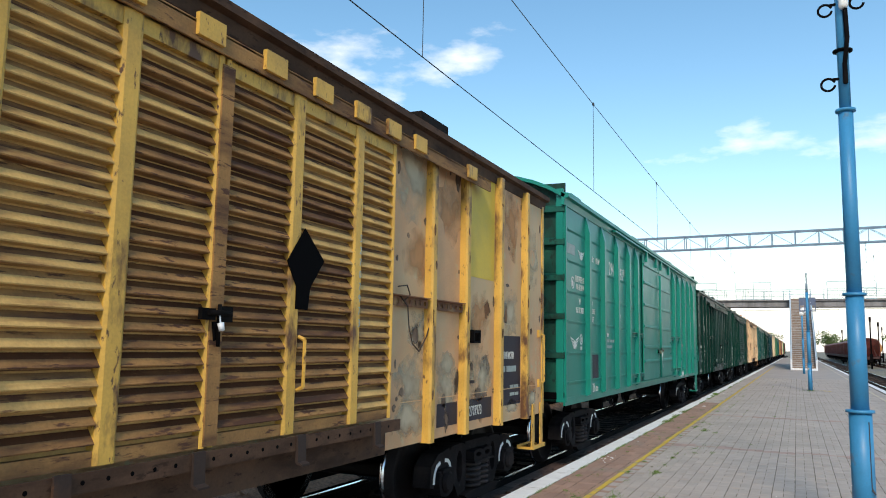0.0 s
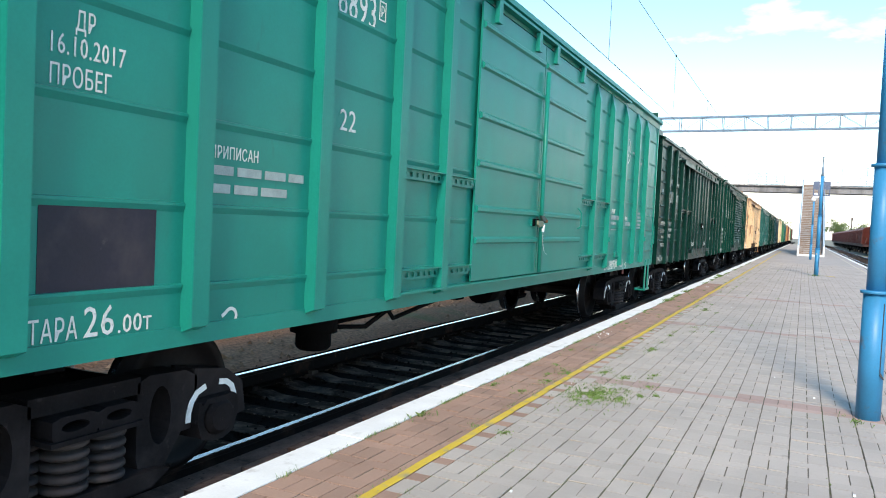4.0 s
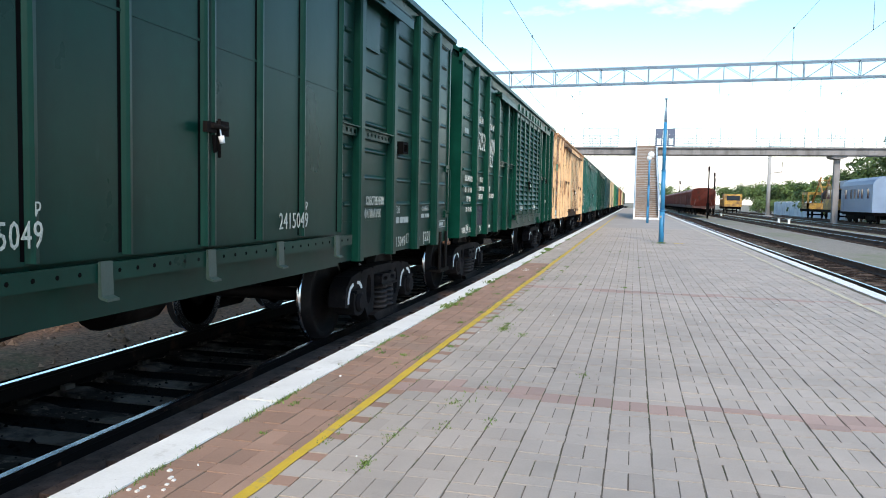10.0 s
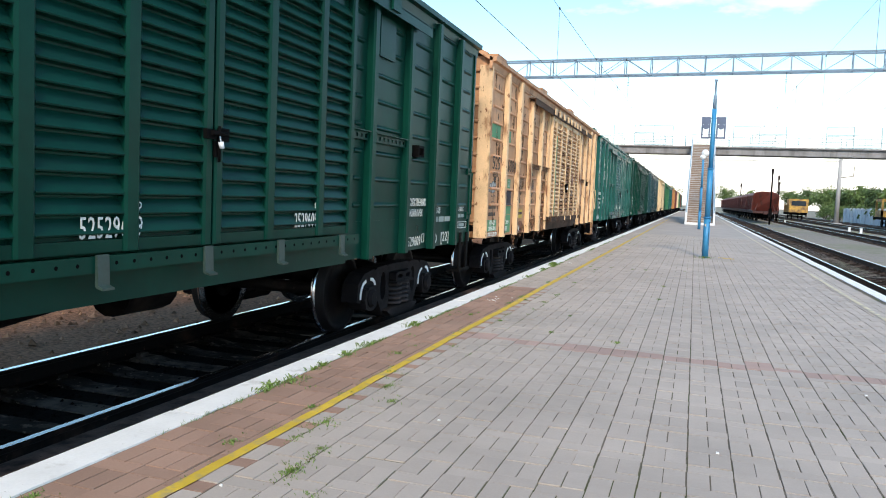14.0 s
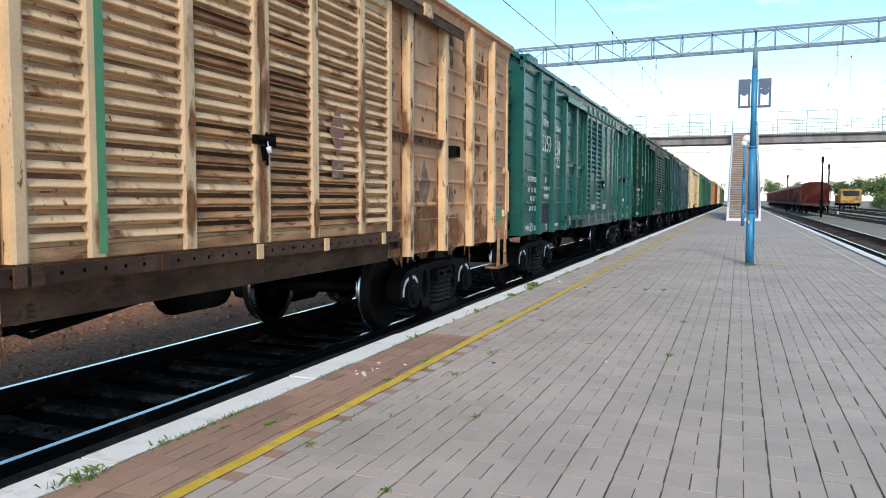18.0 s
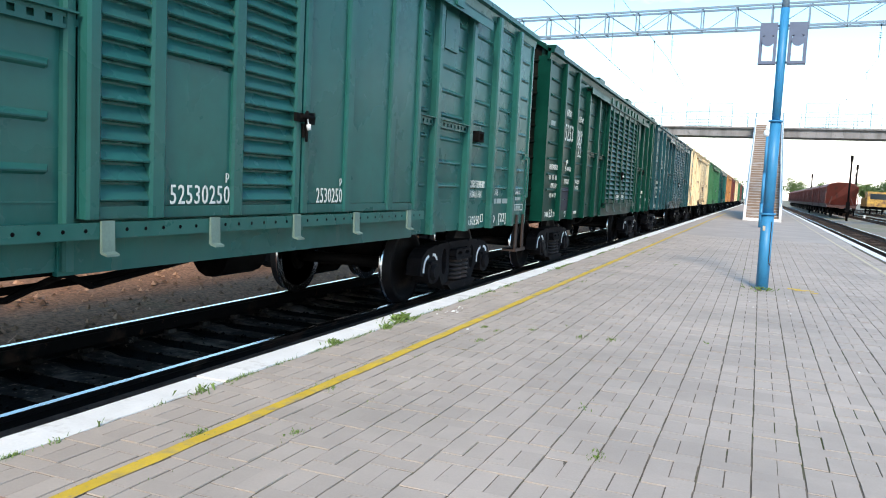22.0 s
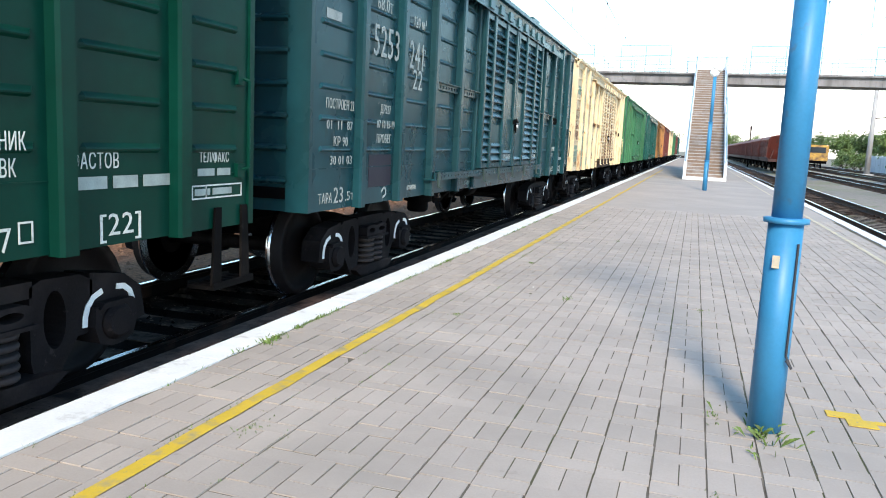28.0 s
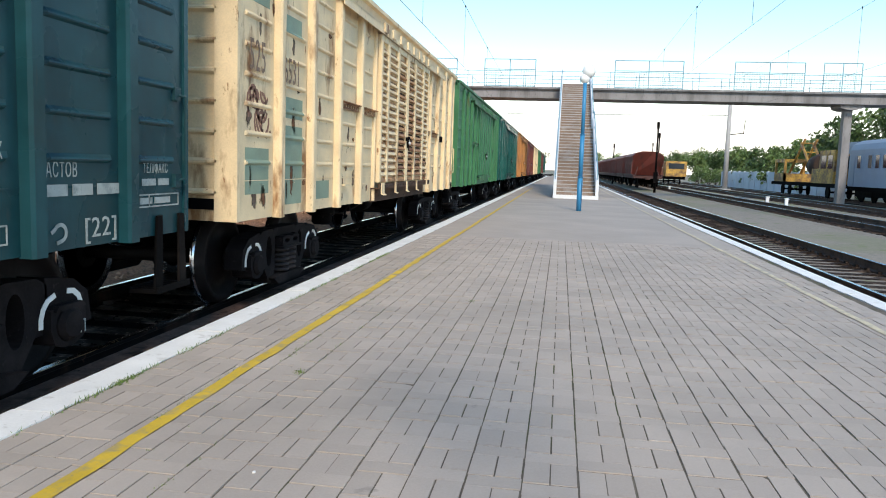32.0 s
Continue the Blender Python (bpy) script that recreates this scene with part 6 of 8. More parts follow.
bars(w5, W_BODY + 0.004, 0.16, 1.43, 0.52, 2, 0.075, M_UMBER, 0.12)
bars(w5, W_BODY + 0.006, 2.33, 1.31, 0.40, 1, 0.06, M_UMBER)
bars(w5, W_BODY + 0.006, 13.16, 1.49, 0.40, 2, 0.045, M_FAINT, 0.07)
for k, (y, z, a, b, m) in enumerate(((0.40, 1.83, 0.22, 0.05, M_SMEAR), (0.36, 1.74, 0.20, 0.03, M_SMEAR), (0.48, 1.93, 0.12, 0.04, M_GRIME),
                                     (2.36, 1.90, 0.12, 0.07, M_GRIME), (2.58, 1.80, 0.11, 0.08, M_GRIME), (2.40, 1.68, 0.13, 0.06, M_GRIME), (2.60, 1.98, 0.09, 0.06, M_GRIME), (2.46, 1.58, 0.09, 0.05, M_GRIME), (3.44, 2.02, 0.08, 0.08, M_GRIME), (3.66, 1.92, 0.10, 0.07, M_GRIME), (3.50, 1.72, 0.12, 0.08, M_GRIME), (3.66, 1.56, 0.08, 0.06, M_GRIME), (3.46, 1.50, 0.07, 0.05, M_GRIME),
                                     (2.5, 1.05, 0.45, 0.13, M_SOFT_RUST), (3.6, 1.12, 0.45, 0.16, M_SOFT_RUST), (4.65, 1.2, 0.40, 0.30, M_SOFT_RUST), (4.7, 1.7, 0.35, 0.30, M_SOFT_RUST), (10.5, 1.2, 0.45, 0.22, M_SOFT_RUST), (11.5, 1.15, 0.45, 0.18, M_SOFT_RUST), (9.75, 1.3, 0.2, 0.3, M_SOFT_RUST), (12.5, 1.1, 0.4, 0.12, M_SOFT_RUST))):
    blotch(w5, y, z, a * 1.3, b * 1.3, m, k + 300, None, "grimy_patch" if m is not M_SOFT_RUST else "rust_patch")


def diamond(y, z, h, m, x=None, ribbed=True):
    d = plate(w5, y - h * 0.62, y + h * 0.62, z - h, z + h, m, x, ribbed, lambda q: max(0.004, 0.62 * (h - abs(q - z))))
    d.name = "painted_diamond"
    tagged(d, "faded painted diamond mark")


diamond(8.34, 2.14, 0.22, M_OXIDE, W_BODY + 0.104, False)
diamond(10.55, 1.72, 0.28, M_SCRAWL)
diamond(11.42, 1.58, 0.15, M_SCRAWL)
block("painted_stripe", [(W_BODY + 0.118, W_BODY + 0.121, 5.66, 5.72, 1.26, 3.1)], M_GREENPATCH, w5)
block("painted_square", [(W_BODY + 0.104, W_BODY + 0.107, 8.24, 8.44, 1.74, 1.90)], M_SCRAWL, w5)
for k, (y, z, a, b) in enumerate(((7.2, 1.6, 0.05, 0.4), (7.2, 2.6, 0.04, 0.5), (6.42, 1.5, 0.04, 0.16), (6.44, 2.0, 0.03, 0.12), (5.66, 1.4, 0.03, 0.12), (7.96, 1.4, 0.03, 0.16), (8.80, 1.5, 0.03, 0.12), (6.40, 3.2, 0.02, 0.1), (7.98, 2.9, 0.02, 0.06), (8.8, 3.0, 0.02, 0.03))):
    blotch(w5, y, z, a * 1.4, b * 1.4, M_SOFT_RUST, k + 340, W_BODY + 0.1165, "rust_patch")
rng = random.Random(47)
for c in (*STANDARD[1], *STANDARD[2]):
    for q in range(5):
        blotch(w5, c + rng.uniform(-0.02, 0.02), rng.choice((rng.uniform(0.98, 1.35), rng.uniform(1.0, 3.4))), rng.uniform(0.015, 0.03), rng.uniform(0.03, 0.11), M_STREAK, int(c * 9) + q, W_BODY + 0.0846, "rust_patch")
for c in (*STANDARD[1], 5.05, *STANDARD[2]):
    for s in (-1, 1):
        for q in range(4):
            blotch(w5, c + s * rng.uniform(0.075, 0.10), 1.1 + 0.68 * q + rng.uniform(-0.2, 0.2), rng.uniform(0.022, 0.05), rng.uniform(0.16, 0.42), M_STREAK if (q + s) % 3 else M_SOFT_RUST, int(c * 50) + q * 3 + s, None, "rust_patch")
rng = random.Random(43)
for k in range(60):
    y = rng.choice((rng.uniform(0.1, 4.8), rng.uniform(9.5, 13.7)))
    blotch(w5, y, rng.uniform(1.0, 3.7), rng.uniform(0.03, 0.14), rng.uniform(0.05, 0.34), M_SOFT_RUST, k + 200, None, "rust_patch")
for c in (0.5, 1.5, 2.55, 3.65, 4.65, 9.72, 10.52, 11.55, 12.5, 13.4):
    for z in RIBS:
        if rng.random() < 0.75:
            blotch(w5, c + rng.uniform(-0.08, 0.08), z + rng.uniform(0.06, 0.16), rng.uniform(0.025, 0.045), rng.uniform(0.03, 0.06), M_SCAB, int(c * 10 + z * 7), None, "rust_patch")
for q in range(46):
    cy, cz, half = ((2.46, 1.78, 0.24), (3.58, 1.66, 0.24), (3.56, 1.98, 0.22), (2.46, 1.98, 0.22))[q % 4]
    bm = bmesh.new()
    a0, rr = rng.uniform(0, 6), rng.uniform(0.03, 0.11)
    oy, oz, turn_by = rng.uniform(-half, half) * 0.7, rng.uniform(-0.2, 0.2), rng.choice((-0.55, 0.55))
    pts = [(cy + oy + rr * math.cos(a0 + i * turn_by) + 0.006 * i, cz + oz + rr * 0.9 * math.sin(a0 + i * turn_by) - 0.004 * i) for i in range(rng.randint(5, 10))]
    ribbon(bm, pts, rng.uniform(0.003, 0.007), W_BODY + 0.001, W_BODY + 0.004)
    part("scrawl", bm, M_SCRAWL, w5, "dark brown spray scrawl")
for pts in ([(0.44, 1.72), (0.45, 1.60), (0.43, 1.40), (0.46, 1.28)], [(0.30, 1.66), (0.36, 1.64), (0.52, 1.66), (0.58, 1.63)], [(0.34, 1.55), (0.44, 1.57), (0.54, 1.54)], [(0.28, 1.34), (0.36, 1.38), (0.50, 1.33), (0.60, 1.37)]):
    bm = bmesh.new()
    ribbon(bm, pts, 0.009, W_BODY + 0.001, W_BODY + 0.004)
    part("scrawl", bm, M_SCRAWL, w5, "dark brown spray scrawl")
M_SEA_PALE = material("pale_worn_green", (0.12, 0.19, 0.16), 0.6, var=0.25, scale=6)
w6 = place(box_wagon("sea-green covered freight wagon with partly plated louvre doors", M_SEA, plain=(((1, 1.2, 2.2),), ((0, 1.2, 3.6), (1, 1.2, 3.6), (2, 1.2, 3.6), )), step_mat=M_RUST, track_from=2.98, clip_mat=M_SEA_PALE), N6)
stencils(w6, "52530250", ("23", ".2т"), "01  12  88", "КР 527", "ДР", ("24 01 15", "24 01 19"), doors=((5.77, 0.58), (7.46, 0.42)))
w7 = place(box_wagon("green covered freight wagon with louvred doors and clean stencils", M_GREEN2, smooth=(3, 4), end_mat=M_GREEN_SHADED), N7)
stencils(w7, "52535887", ("23", ". 2т."), "01  01  83", "КРП 527", "ДР", ("15 04 17", "15 04 20"), zd=(1.99, 1.87, 1.62), plate_top=1.56, doors=((6.75, 0.40), (7.50, 0.40)), hook=13.02, box22=12.30)
lettering("СРОК СЛ.ДО", 0.11, w7, W_BODY + 0.003, 2.32, 1.65, M_WHITE, width=0.48)
lettering("05 03 23", 0.10, w7, W_BODY + 0.003, 2.38, 1.53, M_WHITE, width=0.38)
w8 = place(box_wagon("dark blue-grey covered freight wagon with dented louvre doors", M_BLUE, plain=(((1, 1.55, 1.90), (2, 1.5, 2.6)), ((0, 1.4, 2.5),)), track_from=2.98), N8)
stencils(w8, "52531241", ("23", ".5т"), "01  11  87", "КР 90", "ДР527", ("30 01 03", "07 10 15-19"), mat=M_WORN, doors=((6.60, 0.50), (8.90, 0.36)))
lettering("М-483", 0.09, w8, W_BODY + 0.003, 4.72, 1.0, M_FAINT, width=0.22)
for yb in (2.08, STANDARD[0] - 2.08):
    for d in (-0.975, 0.975):
        lettering("СП", 0.12, w8, 1.262, yb + d - 0.03, 0.345, M_WORN, width=0.13)
w9 = place(box_wagon("cream covered freight wagon with grey-green patches and rust", M_CREAM, M_CREAM, rusty=M_TAN_RUST_SHADE, strap_mat=M_TAN_RUST_SHADE, rail_mat=M_BROWN_RAIL), N9)
M_SAGE = material("sage_patch", (0.22, 0.30, 0.22), 0.6, var=0.2, scale=4)
for f in ((0.22, 0.80, 1.20, 1.64, M_SAGE), (1.16, 1.80, 1.06, 1.90, M_SAGE), (1.18, 1.80, 1.98, 2.20, M_SAGE), (0.30, 0.80, 3.0, 3.22, M_SAGE), (1.2, 1.75, 2.86, 3.05, M_SAGE), (2.18, 2.85, 1.08, 1.3, M_SAGE)):
    plate(w9, *f)
for txt, sz, y, z in (("525", 0.42, 0.24, 2.36), ("6531", 0.38, 1.14, 2.34)):
    lettering(txt, sz, w9, W_BODY + 0.029, y, z, M_SCRAWL, 0.62)
rng = random.Random(44)
for k in range(70):
    y = rng.choice((rng.uniform(0.1, 4.8), rng.uniform(9.5, 13.7)))
    blotch(w9, y, rng.choice((rng.uniform(1.06, 1.5), rng.uniform(1.1, 3.7))), rng.uniform(0.02, 0.10), rng.uniform(0.03, 0.18), (M_STREAK, M_STREAK, M_SCAB)[k % 3], k + 400, None, "rust_patch")
rng = random.Random(12)
for q in range(12):
    bm = bmesh.new()
    a0, rr, cy, cz = rng.uniform(0, 6), rng.uniform(0.06, 0.16), rng.uniform(0.32, 0.75), rng.uniform(1.85, 2.15)
    ribbon(bm, [(cy + rr * math.cos(a0 + i * 0.55) + 0.01 * i, cz + rr * math.sin(a0 + i * 0.55)) for i in range(8)], 0.016, W_BODY + 0.001, W_BODY + 0.004)
    part("scrawl", bm, M_OXIDE, w9, "red-brown spray scrawl")
y = N9
far = ((M_LEAF_GREEN, "leaf-green covered freight wagon far along the train"), (M_SEA, "teal covered freight wagon far along the train"), (M_ORANGE, "orange covered freight wagon far along the train"),
       (M_RED, "brown-red covered freight wagon far along the train"), (M_CREAM, "pale covered freight wagon far along the train"), (M_LEAF_GREEN, "green covered freight wagon far along the train"),
       (M_RED, "dark red covered freight wagon far along the train"), (M_SEA, "grey-green covered freight wagon far along the train"))
for mt, lab in far:
    y += 14.77
    made = box_wagon(lab, mt, door="plain", detail=False)
    place(made, y)


# ---- platform furniture ----
def platform_pole(x, y, label, rings, radii, head):
    p = thing("lamp_pole", label, "pole", pose(x, y, 0), group="blue poles on the platform")
    for k in range(len(radii)):
        z0, z1 = ([0.0] + list(rings))[k], (list(rings) + [head])[k]
        bm = bmesh.new()
        lathe(bm, [(z0, radii[k]), (z1, radii[k])], (0, 0, 0), "z", 20)
        part("tube", bm, M_POLE, p)
        if k:
            bm = bmesh.new()
            lathe(bm, [(z0 - 0.015, radii[k - 1]), (z0 - 0.012, radii[k - 1] + 0.025), (z0 + 0.012, radii[k - 1] + 0.025), (z0 + 0.015, radii[k])], (0, 0, 0), "z", 20)
            part("collar", bm, M_POLE, p)
    bm = bmesh.new()
    pipe(bm, [(0.06, -0.075, 1.0), (0.06, -0.075, 0.42), (0.09, -0.09, 0.36), (0.06, -0.085, 0.40)], 0.006)
    part("cable", bm, M_WIRE, p)
    return p


p1 = platform_pole(2.655, 8.98, "tall blue tubular pole with bare brackets standing on the paving", (1.09, 2.17, 3.95), (0.098, 0.078, 0.066, 0.052), 6.2)
for z, s in ((4.22, -1), (4.98, -1), (5.02, 1), (5.36, -1), (5.42, 1)):
    bm = bmesh.new()
    pipe(bm, [(s * 0.14 + 0.062 * math.cos(radians(a)), -0.02, z + 0.062 * math.sin(radians(a))) for a in range(20, 351, 30)], 0.012, 6)
    rod(bm, (s * 0.03, -0.02, z + 0.05), (s * 0.10, -0.02, z + 0.05), 0.014, n=6)
    part("hook_bracket", bm, M_DARK, p1)
bm = bmesh.new()
lathe(bm, [(4.535, 0.055), (4.545, 0.09), (4.56, 0.09), (4.57, 0.055)], (0, 0, 0), "z", 16)
part("collar", bm, M_DARK, p1)
bm = bmesh.new()
pipe(bm, [(0.01, -0.075, 4.20), (0.01, -0.08, 4.40), (0.04, -0.075, 4.65), (0.03, -0.07, 5.10), (0.0, -0.07, 5.6)], 0.022)
part("conduit", bm, M_DARK, p1)
bm = bmesh.new()
lathe(bm, [(4.95, 0.03), (4.98, 0.045), (5.28, 0.045), (5.32, 0.03)], (0.02, -0.085, 0), "z", 10)
part("insulator", bm, M_GLOBE, p1, "pale insulator tied to the pole")
M_SPEAKER = material("slate_speaker_paint", (0.10, 0.13, 0.20), 0.6, var=0.15)
p2 = platform_pole(2.60, 36.22, "tall blue pole with two loudspeakers and weeds at its foot", (1.11, 2.45), (0.086, 0.074, 0.060), 4.05)
bm = bmesh.new()
lathe(bm, [(4.05, 0.052), (4.4, 0.045), (4.45, 0.026), (4.80, 0.022), (4.80, 0.04), (4.85, 0.04)], (0, 0, 0), "z", 12)
part("mast", bm, M_GANTRY, p2)
bm = bmesh.new()
bx(bm, -0.30, 0.31, 0.055, 0.075, 3.28, 3.31)
bx(bm, -0.30, 0.31, 0.055, 0.075, 3.80, 3.83)
part("bracket", bm, M_SPEAKER, p2)
for x0, x1 in ((-0.31, -0.075), (0.075, 0.32)):
    bm = bmesh.new()
    bx(bm, x0, x0 + 0.045, -0.06, 0.06, 3.26, 3.84)
    bx(bm, x1 - 0.045, x1, -0.06, 0.06, 3.26, 3.84)
    bx(bm, x0 + 0.045, x1 - 0.045, -0.06, 0.06, 3.26, 3.30)
    bx(bm, x0 + 0.045, x1 - 0.045, -0.06, 0.06, 3.66, 3.84)
    spk = part("loudspeaker", bm, M_SPEAKER, p2, "dark blue-grey loudspeaker box")
    bm = bmesh.new()
    lathe(bm, [(-0.10, 0.085), (-0.06, 0.07), (0.05, 0.03), (0.14, 0.03)], ((x0 + x1) / 2, 0.0, 3.58), "y", 14)
    part("horn", bm, M_SPEAKER, spk)
block("notice_plate", [(-0.055, -0.02, -0.086, -0.083, 0.87, 0.935)], M_YELLOW_PALE, p2, "small yellow warning plate")
p3 = platform_pole(2.56, 62.2, "blue lamp pole with white globe in front of the stairs", (1.11, 2.5), (0.084, 0.072, 0.060), 4.2)
bm = bmesh.new()
for x, z, r in ((0.10, 4.52, 0.22), (-0.02, 4.30, 0.17)):
    lathe(bm, [(-r, 0.02), (-r * 0.9, r * 0.44), (-r * 0.6, r * 0.8), (0, r), (r * 0.6, r * 0.8), (r * 0.9, r * 0.44), (r, 0.02)], (x, 0, z), "z", 16)
part("globe", bm, M_GLOBE, p3, "white glass globe")

# ---- stairs and footbridge ----
BR_Y, DECK_Z = 92.0, 7.10
stairs = thing("footbridge_stairs", "long flight of brown steps with whitewashed parapets up to the footbridge", "stairs")
SX0, SX1, SY0 = 1.75, 3.55, 73.2
bm = bmesh.new()
bx(bm, SX0 - 0.15, SX1 + 0.15, SY0 - 0.45, SY0 + 0.2, 0.0, 0.16)
part("base_kerb", bm, M_WHITEWASH, stairs)
rise, run = 0.168, 0.36
z, y = 0.16, SY0
bm = bmesh.new()
bx(bm, SX0, SX1, 0, run + 0.03, -0.06, rise - 0.04)
step_me = finish(bm, "step", M_STAIR)
bm = bmesh.new()
bx(bm, SX0 + 0.001, SX1 - 0.001, -0.025, run, rise - 0.04, rise)
tread_me = finish(bm, "tread", M_CONC)
for k in range(41):
    for nm, me in (("step", step_me), ("tread", tread_me)):
        ob = new(nm, me)
        ob.parent = stairs
        ob.location = (0, y, z)
    y, z = y + run, z + rise
    if k in (20,):
        block("landing", [(SX0, SX1, y, y + 1.6, z - 0.2, z)], M_CONC, stairs)
        y += 1.6
y_top, z_top = y, z
block("landing", [(SX0, SX1, y_top, BR_Y + 0.2, z_top - 0.25, z_top)], M_CONC, stairs)
for x0, x1 in ((SX0 - 0.14, SX0), (SX1, SX1 + 0.14)):
    bm = bmesh.new()
    m20 = (SY0 + 21 * run, 0.16 + 21 * rise)
    prism(bm, [(SY0 - 0.35, 0.0), (SY0 - 0.35, 0.75), (m20[0], m20[1] + 0.55), (m20[0] + 1.6, m20[1] + 0.55), (y_top, z_top + 0.55), (BR_Y, z_top + 0.55), (BR_Y, z_top - 0.45), (y_top, z_top - 0.45), (m20[0] + 1.6, m20[1] - 0.5), (m20[0], m20[1] - 0.5), (SY0 + 0.9, 0.0)], "x", x0, x1)
    part("parapet", bm, M_WHITEWASH, stairs)
    bm = bmesh.new()
    c = (x0 + x1) / 2
    pipe(bm, [(c, SY0 - 0.3, 1.15), (c, m20[0], m20[1] + 0.95), (c, m20[0] + 1.6, m20[1] + 0.95), (c, y_top, z_top + 0.95), (c, BR_Y, z_top + 0.95)], 0.03)
    for f in range(9):
        yy = SY0 + f * (y_top - SY0) / 8
        zz = 0.16 + (yy - SY0) / (y_top - SY0) * (z_top - 0.16)
        rod(bm, (c, yy, zz + 0.2), (c, yy, zz + 0.98), 0.02, n=6)
    part("handrail", bm, M_SKYBLUE, stairs)
for yy in (80.2, 87.0):
    zz = 0.16 + (yy - SY0) / (y_top - SY0) * (z_top - 0.16) - 0.5
    for x in (SX0 + 0.15, SX1 - 0.15):
        block("pillar", [(x - 0.15, x + 0.15, yy - 0.15, yy + 0.15, 0.0, zz)], M_CONC, stairs)

bridge = thing("footbridge", "concrete footbridge with pale blue railings across the tracks", "bridge")
DX0, DX1 = -46.0, 74.0
bm = bmesh.new()
prism(bm, [(BR_Y, DECK_Z - 0.12), (BR_Y, DECK_Z), (BR_Y + 3.0, DECK_Z), (BR_Y + 3.0, DECK_Z - 0.12), (BR_Y + 2.75, DECK_Z - 0.25), (BR_Y + 2.75, DECK_Z - 0.76), (BR_Y + 0.25, DECK_Z - 0.76), (BR_Y + 0.25, DECK_Z - 0.25)], "x", DX0, DX1)
part("deck", bm, M_BRIDGE, bridge)
for x in (-14.0, 21.1, 46.0):
    bm = bmesh.new()
    bx(bm, x - 0.26, x + 0.26, BR_Y + 1.1, BR_Y + 1.7, -0.5, DECK_Z - 1.05)
    part("pier", bm, M_BRIDGE, bridge)
    bm = bmesh.new()
    prism(bm, [(x - 0.75, DECK_Z - 0.77), (x + 0.75, DECK_Z - 0.77), (x + 0.7, DECK_Z - 0.98), (x + 0.28, DECK_Z - 1.10), (x - 0.28, DECK_Z - 1.10), (x - 0.7, DECK_Z - 0.98)], "y", BR_Y + 0.5, BR_Y + 2.5)
    part("pier_cap", bm, M_BRIDGE, bridge)
for yy in (BR_Y + 0.12, BR_Y + 2.88):
    bm = bmesh.new()
    for z in (DECK_Z + 0.55, DECK_Z + 1.1):
        rod(bm, (DX0, yy, z), (DX1, yy, z), 0.025, n=6)
    part("railing_bar", bm, M_SKYBLUE, bridge)
    for k in range(60):
        x = DX0 + 1 + k * 2.0
        if yy < BR_Y + 1 and SX0 - 0.2 < x < SX1 + 0.2:
            continue
        bm = bmesh.new()
        rod(bm, (x, yy, DECK_Z), (x, yy, DECK_Z + 1.1), 0.025, n=6)
        part("railing_post", bm, M_SKYBLUE, bridge)


def safety_screen(x0, x1, h=1.9):
    """Wire-mesh screen over the overhead line, in a pipe frame."""
    s = thing("safety_screen", "pale wire-mesh safety screen on the footbridge railing", "screen", group="screens on the footbridge")
    yy = BR_Y + 0.06
    bm = bmesh.new()
    n = max(2, round((x1 - x0) / 2.2))
    for i in range(n + 1):
        x = x0 + (x1 - x0) * i / n
        rod(bm, (x, yy, DECK_Z), (x, yy, DECK_Z + h), 0.035, n=6)
    for z in (DECK_Z + 0.05, DECK_Z + 1.2, DECK_Z + h):
        rod(bm, (x0, yy, z), (x1, yy, z), 0.032, n=6)
    part("screen_frame", bm, M_SKYBLUE, s)
    bm = bmesh.new()
    k = int((x1 - x0) / 0.16)
    for i in range(1, k):
        x = x0 + (x1 - x0) * i / k
        bx(bm, x - 0.008, x + 0.008, yy - 0.004, yy + 0.004, DECK_Z + 0.06, DECK_Z + 1.2)
    for i in range(8):
        z = DECK_Z + 0.1 + i * 0.14
        bx(bm, x0, x1, yy - 0.003, yy + 0.003, z, z + 0.014)
    part("wire_mesh", bm, M_GALV, s)
    return s


for a, b in ((-10.5, -5.8), (-3.8, -0.2), (5.3, 9.9), (13.3, 17.8), (19.0, 21.4), (27.0, 31.0)):
    safety_screen(a, b)

# ---- overhead line ----
gantry = thing("catenary_gantry", "blue-grey steel lattice gantry spanning the tracks", "gantry", pose(3.0, 66.0, 0, 0, 0, -4.8))
GX0, GX1, GZ0, GZ1 = -29.0, 41.0, 9.77, 10.85
for yy in (-0.35, 0.35):
    bm = bmesh.new()
    for z in (GZ0, GZ1):
        bx(bm, GX0, GX1, yy - 0.05, yy + 0.05, z - 0.05, z + 0.05)
    part("chord", bm, M_GANTRY, gantry)
n = 42
for i in range(n + 1):
    x = GX0 + (GX1 - GX0) * i / n
    bm = bmesh.new()
    for yy in (-0.35, 0.35):
        bx(bm, x - 0.03, x + 0.03, yy - 0.03, yy + 0.03, GZ0, GZ1)
        if i < n:
            q = GX0 + (GX1 - GX0) * (i + 1) / n
            a, b = ((x, yy, GZ0), (q, yy, GZ1)) if i % 2 else ((x, yy, GZ1), (q, yy, GZ0))
            if (i // 3) % 2 == 0 or yy > 0:
                rod(bm, a, b, 0.022, n=5)
    for z in (GZ0, GZ1):
        bx(bm, x - 0.025, x + 0.025, -0.35, 0.35, z - 0.025, z + 0.025)
    part("lattice_bar", bm, M_GANTRY, gantry)
